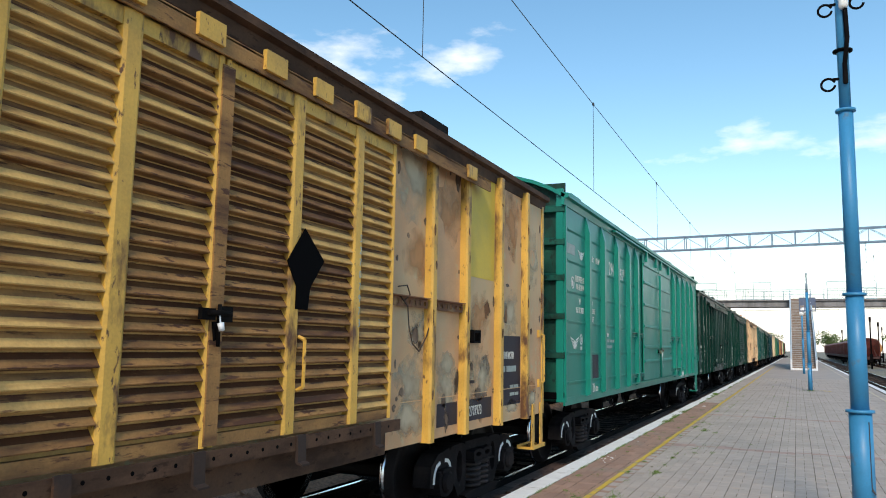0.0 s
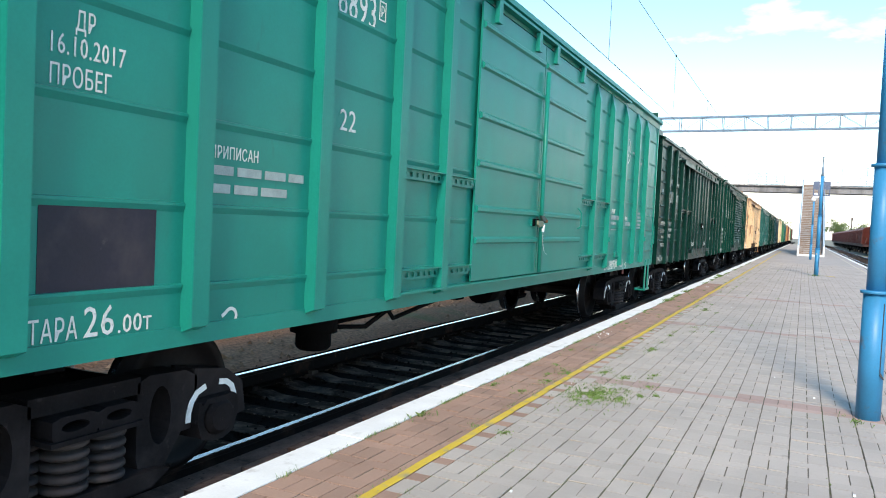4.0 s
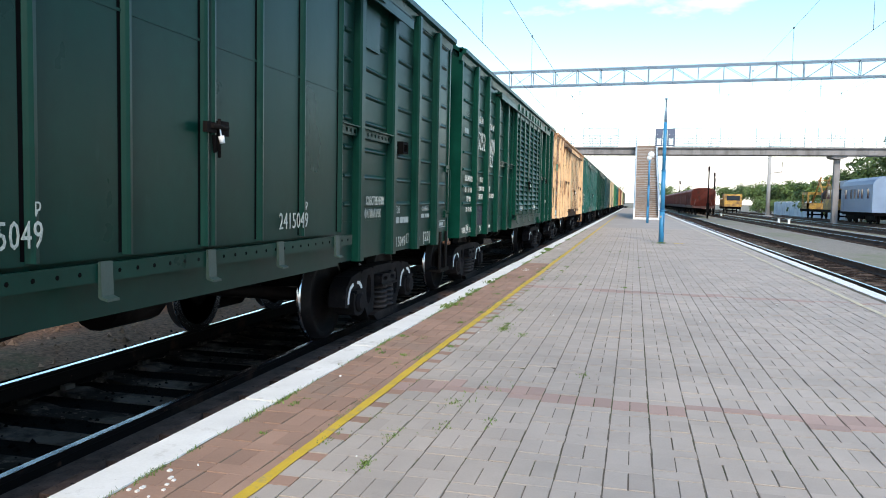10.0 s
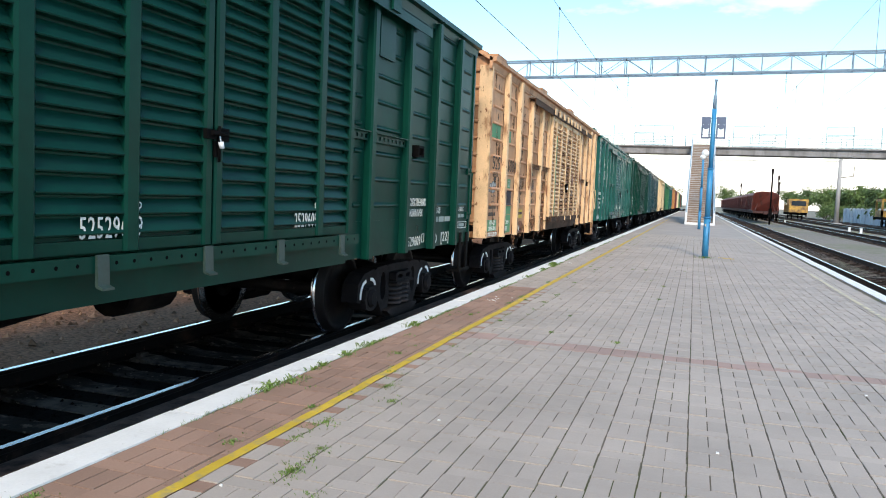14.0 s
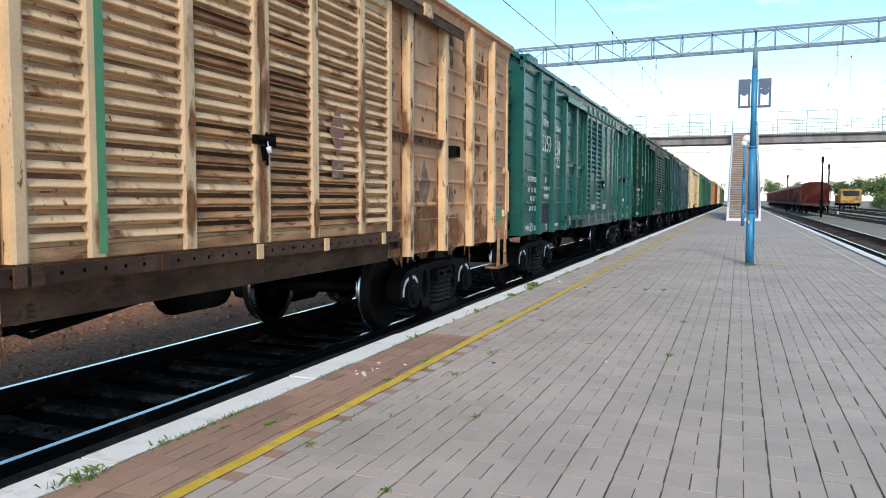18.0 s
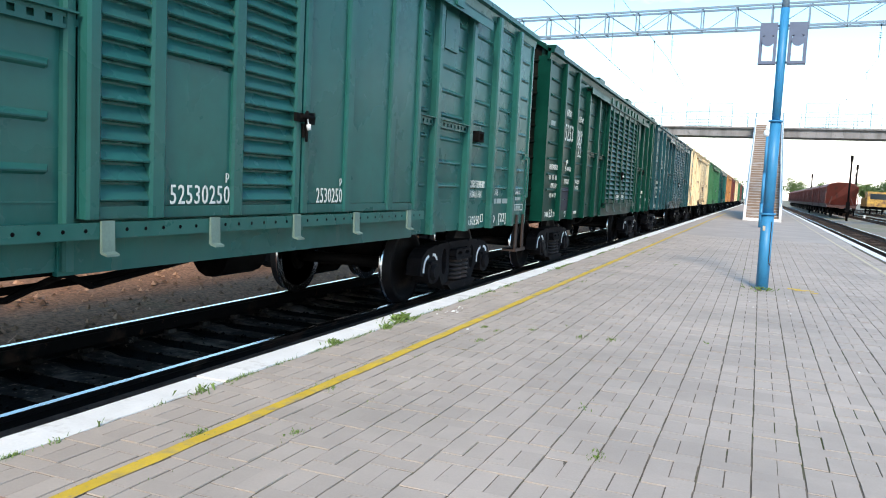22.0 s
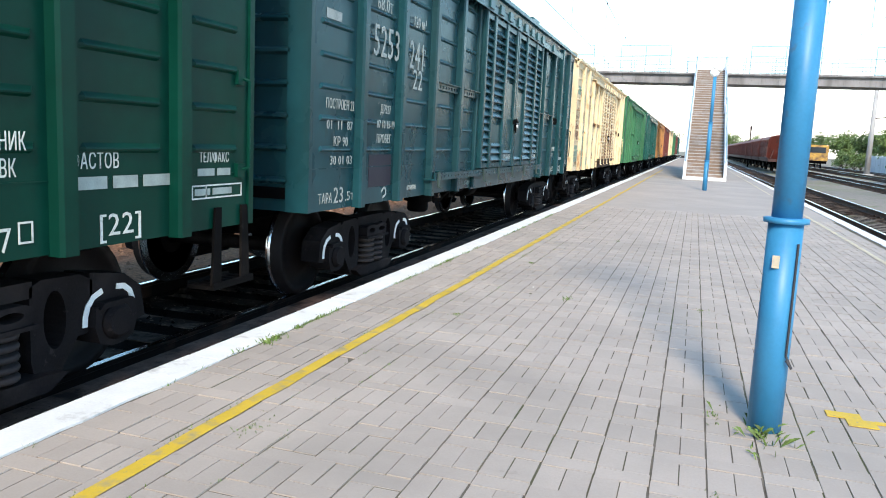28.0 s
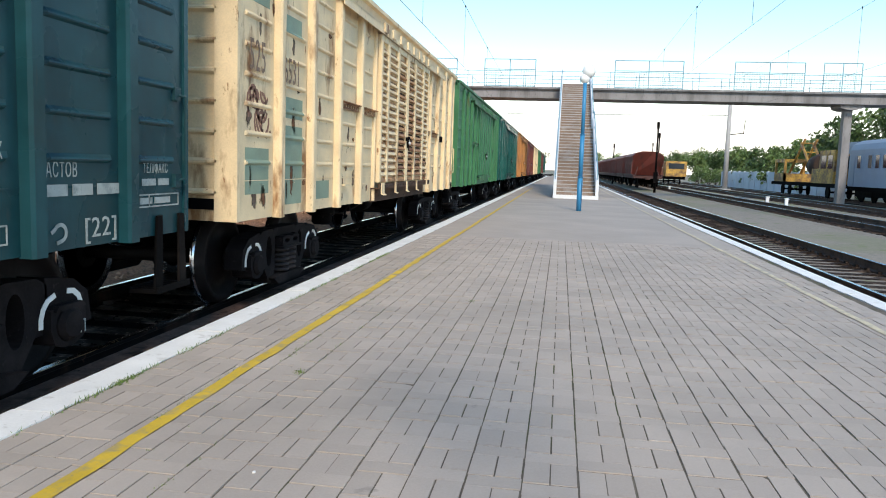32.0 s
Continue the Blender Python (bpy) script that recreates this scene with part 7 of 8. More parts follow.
for x in (GX0 + 0.4, GX1 - 0.4):
    bm = bmesh.new()
    for dx in (-0.35, 0.35):
        for dy in (-0.35, 0.35):
            bx(bm, x + dx - 0.05, x + dx + 0.05, dy - 0.05, dy + 0.05, -0.5, GZ1)
    for k in range(12):
        z = k * 0.75
        rod(bm, (x - 0.35, -0.35, z), (x + 0.35, -0.35, z + 0.75), 0.025, n=5)
    part("gantry_leg", bm, M_GANTRY, gantry)


def hanger(x, yy, drop):
    bm = bmesh.new()
    rod(bm, (x, yy, GZ0), (x, yy, GZ0 - 0.35), 0.012, n=5)
    for k in range(3):
        lathe(bm, [(-0.02, 0.02), (0.0, 0.075), (0.02, 0.02)], (x, yy, GZ0 - 0.45 - k * 0.10), "z", 10)
    rod(bm, (x, yy, GZ0 - 0.7), (x, yy, GZ0 - drop - 0.33), 0.01, n=5)
    part("insulator", bm, M_DARK, gantry)


for x in (TRAIN_X - 3.0, 4.1, 10.4, 15.4, 20.5):
    hanger(x, 0, 1.25)


def overhead_line(x, y0, y1, span=62, r=0.010):
    """Messenger wire with droppers and a contact wire."""
    c = thing("overhead_wire", "thin dark overhead contact wire with droppers", "wire")
    bm = bmesh.new()
    pts, k = [], 0
    n = int((y1 - y0) / 5)
    for i in range(n + 1):
        y = y0 + (y1 - y0) * i / n
        u = ((y - 66) / span) % 1.0
        pts.append((x, y, 8.25 - 0.45 * 4 * u * (1 - u)))
    pipe(bm, pts, r, 4)
    part("messenger_wire", bm, M_WIRE, c)
    bm = bmesh.new()
    rod(bm, (x, y0, 5.60), (x, y1, 5.60), r, n=4)
    part("contact_wire", bm, M_WIRE, c)
    bm = bmesh.new()
    for p in pts[::2]:
        rod(bm, p, (p[0], p[1], 5.60), 0.006, n=4)
        lathe(bm, [(-0.05, 0.01), (0.0, 0.035), (0.05, 0.01)], (p[0], p[1], p[2]), "z", 6)
    tagged(part("dropper", bm, M_WIRE, c), kind="stuff")


overhead_line(TRAIN_X, -30, 220)
for x in (7.1, 13.45):
    overhead_line(x, 20, 220, r=0.006)
for x, y, h, lab in ((10.4, 108.5, 6.4, "dark slim mast beside the tracks"), (12.9, 128.0, 6.4, "dark slim mast beside the tracks"), (9.3, 150.0, 5.8, "dark slim mast beside the tracks"), (17.5, 175, 7, "dark slim mast beside the tracks")):
    m = thing("signal_mast", lab, "mast", pose(x, y, -0.5), group="masts in the yard")
    bm = bmesh.new()
    lathe(bm, [(0, 0.11), (h, 0.07)], (0, 0, 0), "z", 10)
    part("mast_tube", bm, M_DARK, m)
    bm = bmesh.new()
    bx(bm, -0.18, 0.18, -0.16, 0.12, 0.9, 1.9)
    part("relay_box", bm, M_DARK, m)
    bm = bmesh.new()
    bx(bm, -0.12, 0.12, -0.12, 0.12, h - 0.6, h)
    part("signal_head", bm, M_DARK, m)
cm = thing("catenary_mast", "tall pale concrete catenary mast with a side arm", "mast", pose(20.0, 126.0, -0.5))
bm = bmesh.new()
lathe(bm, [(0, 0.30), (10.2, 0.20)], (0, 0, 0), "z", 12)
part("mast_tube", bm, M_CONC, cm)
bm = bmesh.new()
bx(bm, -17, 1.0, -0.05, 0.05, 9.6, 9.72)
rod(bm, (0.2, 0, 6.3), (1.6, 0, 6.5), 0.05)
rod(bm, (1.6, 0, 6.4), (1.7, 0, 7.9), 0.04)
part("side_arm", bm, M_DARK, cm)
block("mast_foot", [(-0.6, 0.6, -0.5, 0.5, 0, 0.35)], M_CONC, cm)


# ---- yard beyond the platform ----
def hopper(y, lab):
    w = thing("hopper_wagon", lab, "freight wagon", pose(10.4, y, -0.2), group="red hopper wagons standing in the yard")
    L = 10.6
    bm = bmesh.new()
    pts = [(-1.5, 1.25), (-1.5, 3.15), (-1.2, 3.45), (-0.6, 3.62), (0.6, 3.62), (1.2, 3.45), (1.5, 3.15), (1.5, 1.25)]
    lo, hi = [], []
    for x, z in pts:
        f = 0.0 if z > 3.0 else 1.6
        lo.append(bm.verts.new((x * (1 if z > 3 else 0.95), f, z)))
        hi.append(bm.verts.new((x * (1 if z > 3 else 0.95), L - f, z)))
    bm.faces.new(lo[::-1])
    bm.faces.new(hi)
    for i in range(len(pts)):
        bm.faces.new((lo[i], lo[(i + 1) % len(pts)], hi[(i + 1) % len(pts)], hi[i]))
    part("hopper_body", bm, M_RED, w)
    for k in range(9):
        yy = 0.6 + k * 1.17
        for x in (-1.56, 1.5):
            block("stanchion", [(x, x + 0.06, yy - 0.05, yy + 0.05, 1.35, 3.1)], M_RED, w)
    block("frame", [(-1.4, 1.4, -0.1, L + 0.1, 0.95, 1.2), (-1.5, -1.35, 0, L, 1.2, 1.35), (1.35, 1.5, 0, L, 1.2, 1.35)], M_RED_DARK, w)
    bm = bmesh.new()
    for d in (0, L):
        s = 1 if d == 0 else -1
        for x in (-1.2, 1.2):
            rod(bm, (x, d + s * 0.1, 1.1), (x * 0.7, d + s * 1.1, 2.2), 0.05, n=6)
        bx(bm, -0.2, 0.2, min(d, d - s * 0.5), max(d, d - s * 0.5), 0.85, 1.1)
    part("end_brace", bm, M_RED_DARK, w)
    for c in (1.8, L - 1.8):
        for d in (-0.9, 0.9):
            bm = bmesh.new()
            for x in (-0.8, 0.8):
                lathe(bm, [(x - 0.06, 0.47), (x + 0.06, 0.47)], (0, c + d, 0.475), "x", 16)
            rod(bm, (-0.8, c + d, 0.475), (0.8, c + d, 0.475), 0.08)
            part("wheelset", bm, M_DARK, w)
        block("bogie_frame", [(-1.12, -1.0, c - 1.2, c + 1.2, 0.35, 0.7), (1.0, 1.12, c - 1.2, c + 1.2, 0.35, 0.7), (-1.1, 1.1, c - 0.2, c + 0.2, 0.5, 0.8)], M_DARK, w)
    return w


h0 = hopper(115.0, "rusty red hopper wagon standing on a yard track")
for k in range(1, 10):
    copy_thing(h0, pose(10.4, 115.0 + k * 11.9, -0.2))

coach = thing("service_coach", "blue-grey passenger service coach with a row of windows", "coach", pose(23.5, 84.0, -0.2))
bm = bmesh.new()
prism(bm, [(-1.55, 1.05), (1.55, 1.05), (1.55, 3.55), (1.35, 3.95), (0.8, 4.25), (-0.8, 4.25), (-1.35, 3.95), (-1.55, 3.55)], "y", 0, 10.6)
part("coach_body", bm, M_COACH, coach)
for y in (1.0, 2.9, 4.1, 5.3, 6.5, 8.4):
    win = block("window", [(-1.575, -1.551, y, y + 0.62, 2.30, 3.15)], M_GLASS, coach)
    block("window_frame", [(-1.585, -1.552, y - 0.06, y, 2.24, 3.21), (-1.585, -1.552, y + 0.62, y + 0.68, 2.24, 3.21), (-1.585, -1.552, y, y + 0.62, 2.24, 2.30), (-1.585, -1.552, y, y + 0.62, 3.15, 3.21)], M_COACH, win)
block("door", [(-1.572, -1.552, 9.5, 10.2, 1.1, 3.1)], M_COACH, coach)
block("underframe", [(-1.4, 1.4, 0.1, 10.5, 0.75, 1.05), (-1.2, 1.2, 3.5, 7.0, 0.4, 0.8)], M_BLACK, coach)
for c in (1.9, 8.7):
    for d in (-1.1, 1.1):
        bm = bmesh.new()
        for x in (-0.8, 0.8):
            lathe(bm, [(x - 0.06, 0.47), (x + 0.06, 0.47)], (0, c + d, 0.475), "x", 16)
        rod(bm, (-0.8, c + d, 0.475), (0.8, c + d, 0.475), 0.08)
        part("wheelset", bm, M_DARK, coach)
    for x in (-1.15, 1.0):
        block("bogie_frame", [(x, x + 0.15, c - 1.5, c + 1.5, 0.35, 0.75)], M_DARK, coach)

mach = thing("track_machine", "yellow track-maintenance crane machine with a slanting boom", "rail machine", pose(23.5, 97.0, -0.2))
block("machine_frame", [(-1.4, 1.4, 0, 18, 0.85, 1.15)], M_BLACK, mach)
block("machine_cab", [(-1.4, 1.4, 1.0, 4.4, 1.15, 3.7), (-1.2, 1.2, 4.4, 6.8, 1.15, 2.3)], M_MACHINE, mach)
block("cab_window", [(-1.42, -1.401, 1.4, 2.4, 2.3, 3.3), (-1.42, -1.401, 2.8, 3.9, 2.3, 3.3), (-1.0, 1.0, 0.98, 0.999, 2.3, 3.3)], M_GLASS, mach)
block("roof_unit", [(-1.0, 1.0, -2.0, 0.6, 3.4, 4.2)], M_COACH, mach)
bm = bmesh.new()
lathe(bm, [(7.4, 0.9), (8.4, 1.0), (9.4, 0.9)], (0, 0, 2.6), "y", 14)
part("drum", bm, M_RUST, mach)
bm = bmesh.new()
for x in (-0.5, 0.5):
    rod(bm, (x, 8.0, 1.3), (x, 12.6, 4.6), 0.13)
    rod(bm, (x, 16.4, 1.3), (x, 11.6, 4.9), 0.11)
for k in range(5):
    t = k / 4
    rod(bm, (-0.5, 8 + 4.6 * t, 1.3 + 3.3 * t), (0.5, 8 + 4.6 * t, 1.3 + 3.3 * t), 0.06)
part("boom", bm, M_MACHINE, mach)
block("rear_cab", [(-1.35, 1.35, 14.2, 17.4, 2.9, 3.2), (-1.35, -1.15, 14.2, 14.4, 1.15, 2.9), (1.15, 1.35, 14.2, 14.4, 1.15, 2.9), (-1.35, -1.15, 17.2, 17.4, 1.15, 2.9), (1.15, 1.35, 17.2, 17.4, 1.15, 2.9), (-1.35, 1.35, 14.2, 17.4, 1.15, 1.9)], M_MACHINE, mach)
for c in (1.6, 3.8, 14.0, 16.2):
    bm = bmesh.new()
    for x in (-0.8, 0.8):
        lathe(bm, [(x - 0.06, 0.47), (x + 0.06, 0.47)], (0, c, 0.475), "x", 16)
    rod(bm, (-0.8, c, 0.475), (0.8, c, 0.475), 0.08)
    part("wheelset", bm, M_DARK, mach)

yl = thing("yellow_motor_wagon", "yellow motor rail wagon standing far off in the yard", "rail vehicle", pose(18.4, 152.0, -0.2))
block("motor_body", [(-1.45, 1.45, 0, 3.4, 1.1, 3.3), (-1.3, 1.3, 3.4, 9.0, 1.1, 2.4)], M_MACHINE, yl)
block("motor_window", [(-1.47, -1.451, 0.5, 1.5, 2.2, 3.0), (-1.1, 1.1, -0.02, -0.001, 2.2, 3.0)], M_GLASS, yl)
block("motor_frame", [(-1.3, 1.3, -0.2, 9.2, 0.7, 1.1)], M_BLACK, yl)
for c in (1.6, 7.2):
    bm = bmesh.new()
    for x in (-0.8, 0.8):
        lathe(bm, [(x - 0.06, 0.47), (x + 0.06, 0.47)], (0, c, 0.475), "x", 16)
    rod(bm, (-0.8, c, 0.475), (0.8, c, 0.475), 0.08)
    part("wheelset", bm, M_DARK, yl)
yl2 = thing("orange_tank_wagon", "orange-brown tank wagon beside the yellow motor wagon", "freight wagon", pose(14.6, 158.0, -0.2))
bm = bmesh.new()
lathe(bm, [(0, 0.5), (0.15, 1.2), (0.4, 1.4), (9.2, 1.4), (9.45, 1.2), (9.6, 0.5)], (0, 0, 2.5), "y", 18)
part("tank", bm, M_ORANGE, yl2)
block("tank_frame", [(-1.3, 1.3, -0.3, 9.9, 0.8, 1.2)], M_DARK, yl2)
for c in (1.6, 8.0):
    bm = bmesh.new()
    for x in (-0.8, 0.8):
        lathe(bm, [(x - 0.06, 0.47), (x + 0.06, 0.47)], (0, c, 0.475), "x", 16)
    rod(bm, (-0.8, c, 0.475), (0.8, c, 0.475), 0.08)
    part("wheelset", bm, M_DARK, yl2)

for x, y in ((15.2, 88.8), (15.60, 86.0), (13.0, 118.0)):
    s = thing("point_marker", "small white point marker between the tracks", "marker", pose(x, y, -0.46), group="white markers in the yard")
    block("marker_body", [(-0.09, 0.09, -0.09, 0.09, 0, 0.46)], M_WHITEWASH, s)
    block("marker_cap", [(-0.12, 0.12, -0.12, 0.12, 0.46, 0.52)], M_WHITEWASH, s)

fence = thing("fence", "whitewashed concrete panel fence behind the yard", "fence", kind="structure")
for k in range(18):
    block("fence_panel", [(27.0, 27.15, 108 + k * 3.1, 111 + k * 3.1, -0.5, 1.9)], M_FENCE, fence)
    block("fence_post", [(26.92, 27.20, 107.9 + k * 3.1, 108.08 + k * 3.1, -0.5, 2.0)], M_FENCE, fence)


def leaf_cloud(vs, fs, c, r, n, rng, size):
    for _ in range(n):
        while True:
            p = Vector((rng.uniform(-1, 1), rng.uniform(-1, 1), rng.uniform(-1, 1)))
            if 0.15 < p.length < 1:
                break
        p = Vector(c) + Vector((p.x * r, p.y * r, p.z * r * 0.85))
        d = Vector((rng.gauss(0, 1), rng.gauss(0, 1), rng.gauss(0, 1) + 0.6)).normalized()
        u = d.orthogonal().normalized() * size * rng.uniform(0.6, 1.4)
        v = d.cross(u).normalized() * size * rng.uniform(0.5, 1.0)
        o = len(vs)
        vs += [p - u, p + v * 0.6, p + u, p - v * 0.6]
        fs.append((o, o + 1, o + 2, o + 3))


def tree(x, y, h, spread, seed, mat, label, size=0.28):
    rng = random.Random(seed)
    t = thing("tree", label, "tree", pose(x, y, -0.5), group="trees behind the yard")
    bm = bmesh.new()
    top = h * 0.45
    rod(bm, (0, 0, 0), (0.1, 0.1, top), 0.03 * h, 0.018 * h, n=8)
    tips = []
    for k in range(8):
        a = 2 * math.pi * k / 8 + rng.uniform(-0.3, 0.3)
        base = Vector((0.05, 0.05, top * rng.uniform(0.55, 1.0)))
        tip = Vector((math.cos(a) * spread * rng.uniform(0.4, 0.85), math.sin(a) * spread * rng.uniform(0.4, 0.85), h * rng.uniform(0.55, 0.92)))
        mid = base.lerp(tip, 0.5) + Vector((0, 0, 0.06 * h))
        rod(bm, base, mid, 0.012 * h, 0.008 * h, n=6)
        rod(bm, mid, tip, 0.008 * h, 0.003 * h, n=6)
        tips += [mid, tip]
    part("trunk", bm, M_BARK, t)
    vs, fs = [], []
    for tip in tips + [Vector((0, 0, h * 0.9)), Vector((0, 0, h * 0.7))]:
        for _ in range(2):
            c = tip + Vector((rng.uniform(-1, 1), rng.uniform(-1, 1), rng.uniform(-0.6, 0.8))) * spread * 0.22
            leaf_cloud(vs, fs, c, spread * rng.uniform(0.20, 0.36), 70, rng, size)
    me = bpy.data.meshes.new("crown")
    me.from_pydata([tuple(v) for v in vs], [], fs)
    me.materials.append(mat)
    ob = new("crown", me)
    ob.parent = t


rng = random.Random(21)
for x, y, h, sp, m in ((31, 104, 9.5, 4.2, M_LEAF2), (36, 98, 10.5, 4.6, M_LEAF2), (33, 112, 9.0, 4.0, M_LEAF), (30.5, 122, 8.0, 3.8, M_LEAF2), (38, 110, 10, 4.4, M_LEAF), (31, 132, 6.0, 3.2, M_LEAF), (30, 141, 5.2, 3.2, M_LEAF),
                       (31, 150, 5.4, 3.3, M_LEAF2), (30, 160, 5.6, 3.4, M_LEAF), (32, 172, 6.0, 3.6, M_LEAF), (34, 90, 10, 4.4, M_LEAF), (42, 96, 11, 5, M_LEAF2), (31, 184, 6, 3.6, M_LEAF2), (30, 198, 6, 3.6, M_LEAF), (33, 126, 7.5, 3.6, M_LEAF2),
                       (14, 330, 9, 5, M_LEAF), (6, 340, 8, 5, M_LEAF2), (-8, 345, 9, 5, M_LEAF), (21, 320, 8, 5, M_LEAF), (32, 215, 7, 4, M_LEAF), (30, 235, 7, 4, M_LEAF2), (29, 260, 7, 4, M_LEAF)):
    tree(x, y, h, sp, int(x * 7 + y), m, "leafy green broad-leaved tree behind the yard fence")
# low shrubs along the fence
for k in range(16):
    y = 106 + k * 6.1
    rng = random.Random(400 + k)
    sh = thing("shrub", "low green shrub growing by the fence", "shrub", pose(28.2 + rng.uniform(-0.5, 1.0), y, -0.5), group="shrubs by the fence")
    bm = bmesh.new()
    for q in range(6):
        a = rng.uniform(0, 6.28)
        rod(bm, (0, 0, 0), (math.cos(a) * 1.1, math.sin(a) * 1.1, rng.uniform(1.2, 2.4)), 0.05, 0.015, n=5)
    part("stem", bm, M_BARK, sh)
    vs, fs = [], []
    for q in range(9):
        leaf_cloud(vs, fs, (rng.uniform(-1.2, 1.2), rng.uniform(-1.6, 1.6), rng.uniform(0.8, 2.6)), rng.uniform(0.6, 1.1), 60, rng, 0.22)
    me = bpy.data.meshes.new("foliage")
    me.from_pydata([tuple(v) for v in vs], [], fs)
    me.materials.append(M_LEAF)
    ob = new("foliage", me)
    ob.parent = sh


cw = thing("span_wire", "thin dark cross-span wire strung between masts beyond the footbridge", "wire")
bm = bmesh.new()
pipe(bm, [(-24, 126, 7.9), (-2, 126, 7.55), (20, 126, 7.9)], 0.03)
part("wire", bm, M_WIRE, cw)

# ---- weeds on the platform ----
def tuft(x, y, r, n, h, seed, label="green weeds growing in the paving joints"):
    rng = random.Random(seed)
    vs, fs = [], []
    for _ in range(n):
        a, q = rng.uniform(0, 6.28), r * abs(rng.gauss(0, 0.75))
        px, py = x + q * math.cos(a) * 0.8, y + q * math.sin(a) * 1.7
        if noise.noise((px * 14, py * 9, seed)) + 0.5 * noise.noise((px * 40, py * 30, seed)) < rng.uniform(-0.25, 0.30):
            continue
        b, w = rng.uniform(0, 6.28), rng.uniform(0.002, 0.0045)
        dx, dy, hh = math.cos(b) * h * rng.uniform(0.3, 1.1), math.sin(b) * h * rng.uniform(0.3, 1.1), h * rng.uniform(0.25, 1.0)
        o = len(vs)
        vs += [(px - w * math.sin(b), py + w * math.cos(b), -0.004), (px + w * math.sin(b), py - w * math.cos(b), -0.004), (px + dx * 0.5 + w * math.sin(b), py + dy * 0.5 - w * math.cos(b), hh * 0.75), (px + dx, py + dy, hh * 0.85)]
        fs.append((o, o + 1, o + 2, o + 3))
    me = bpy.data.meshes.new("weed_tuft")
    me.from_pydata(vs, [], fs)
    me.materials.append(M_GRASS)
    return tagged(new("weed_tuft", me), label, "weeds", kind="stuff")


tuft(0.42, 8.38, 0.24, 3000, 0.024, 1)
tuft(0.66, 8.35, 0.10, 400, 0.02, 11)
for k, (x, y, r) in enumerate(((0.25, 9.55, 0.09), (0.48, 9.35, 0.10), (0.72, 9.7, 0.07), (0.78, 9.1, 0.10), (0.62, 8.72, 0.07), (0.80, 8.6, 0.06), (0.92, 8.7, 0.05), (-0.15, 9.3, 0.12), (-0.12, 8.7, 0.12), (-0.2, 8.1, 0.08), (-0.5, 8.2, 0.08), (0.15, 8.5, 0.08))):
    tuft(x, y, r, int(r * 2600), 0.017, 30 + k)
tuft(0.75, 8.2, 0.10, 60, 0.02, 2)
tuft(0.30, 8.95, 0.10, 50, 0.02, 3)
tuft(0.7, 9.5, 0.12, 60, 0.02, 4)
tuft(2.60, 36.12, 0.15, 200, 0.07, 5, "green weeds round the foot of the blue pole")
tuft(2.35, 36.3, 0.10, 30, 0.025, 6, "green weeds round the foot of the blue pole")
tuft(2.35, 35.2, 0.06, 25, 0.02, 7)
tuft(2.56, 8.75, 0.15, 70, 0.035, 8)
tuft(0.55, 14.3, 0.16, 90, 0.022, 9)
rng = random.Random(61)
for k in range(16):
    tuft(rng.choice((0.06, 0.145, 0.385, 0.39, 0.62)) + rng.uniform(-0.015, 0.015), rng.uniform(10.5, 18.5), rng.uniform(0.04, 0.10), rng.randint(120, 260), rng.uniform(0.012, 0.02), 700 + k, "thin grass in the joints beside the yellow line")
for k in range(22):
    tuft(rng.uniform(-0.56, -0.12), rng.uniform(9, 24), rng.uniform(0.02, 0.07), rng.randint(50, 160), rng.uniform(0.010, 0.02), 740 + k, "thin grass between red pavers")
tuft(0.75, 14.9, 0.12, 60, 0.022, 10)
for x, y, r, n, h in ((-0.60, 30.63, 0.10, 260, 0.085), (-0.59, 29.37, 0.06, 90, 0.055), (0.60, 30.97, 0.05, 50, 0.016), (1.07, 30.89, 0.06, 70, 0.018), (2.13, 31.37, 0.05, 50, 0.016), (0.33, 30.71, 0.05, 45, 0.014), (0.83, 31.38, 0.05, 40, 0.014),
                        (-0.24, 33.28, 0.05, 60, 0.016), (0.18, 22.65, 0.07, 90, 0.015), (0.15, 23.17, 0.05, 60, 0.014), (-0.58, 21.8, 0.09, 180, 0.06), (-0.58, 22.34, 0.06, 80, 0.04), (-0.58, 20.52, 0.04, 70, 0.06), (-0.57, 20.05, 0.05, 80, 0.05),
                        (-0.56, 19.57, 0.05, 90, 0.05), (-0.53, 19.03, 0.08, 150, 0.04), (-0.58, 18.76, 0.07, 120, 0.06), (-0.19, 20.72, 0.06, 60, 0.015), (0.03, 19.64, 0.08, 160, 0.016), (0.16, 19.21, 0.09, 170, 0.016), (0.0, 18.92, 0.08, 140, 0.016), (0.14, 20.9, 0.06, 60, 0.014)):
    tuft(x, y, r, n, h, int(x * 100 + y * 70), "small green weeds along the painted platform edge" if x < -0.5 else "thin grass in the joints beside the yellow line")
rng = random.Random(77)
for k in range(60):
    y = rng.uniform(3, 46)
    side = rng.random()
    if side < 0.35:
        tuft(-0.57 + rng.uniform(-0.02, 0.04), y, rng.uniform(0.03, 0.08), rng.randint(30, 90), rng.uniform(0.02, 0.055), 100 + k, "small green weeds along the painted platform edge")
    elif side < 0.8:
        tuft(0.05 + rng.choice((-0.12, 0.0, 0.13, 0.3)), y, rng.uniform(0.03, 0.09), rng.randint(60, 180), rng.uniform(0.010, 0.018), 100 + k, "thin grass along the yellow line")
    else:
        tuft(-0.095 + 0.24 * rng.randint(2, 10), y, rng.uniform(0.03, 0.08), rng.randint(30, 90), 0.018, 100 + k)


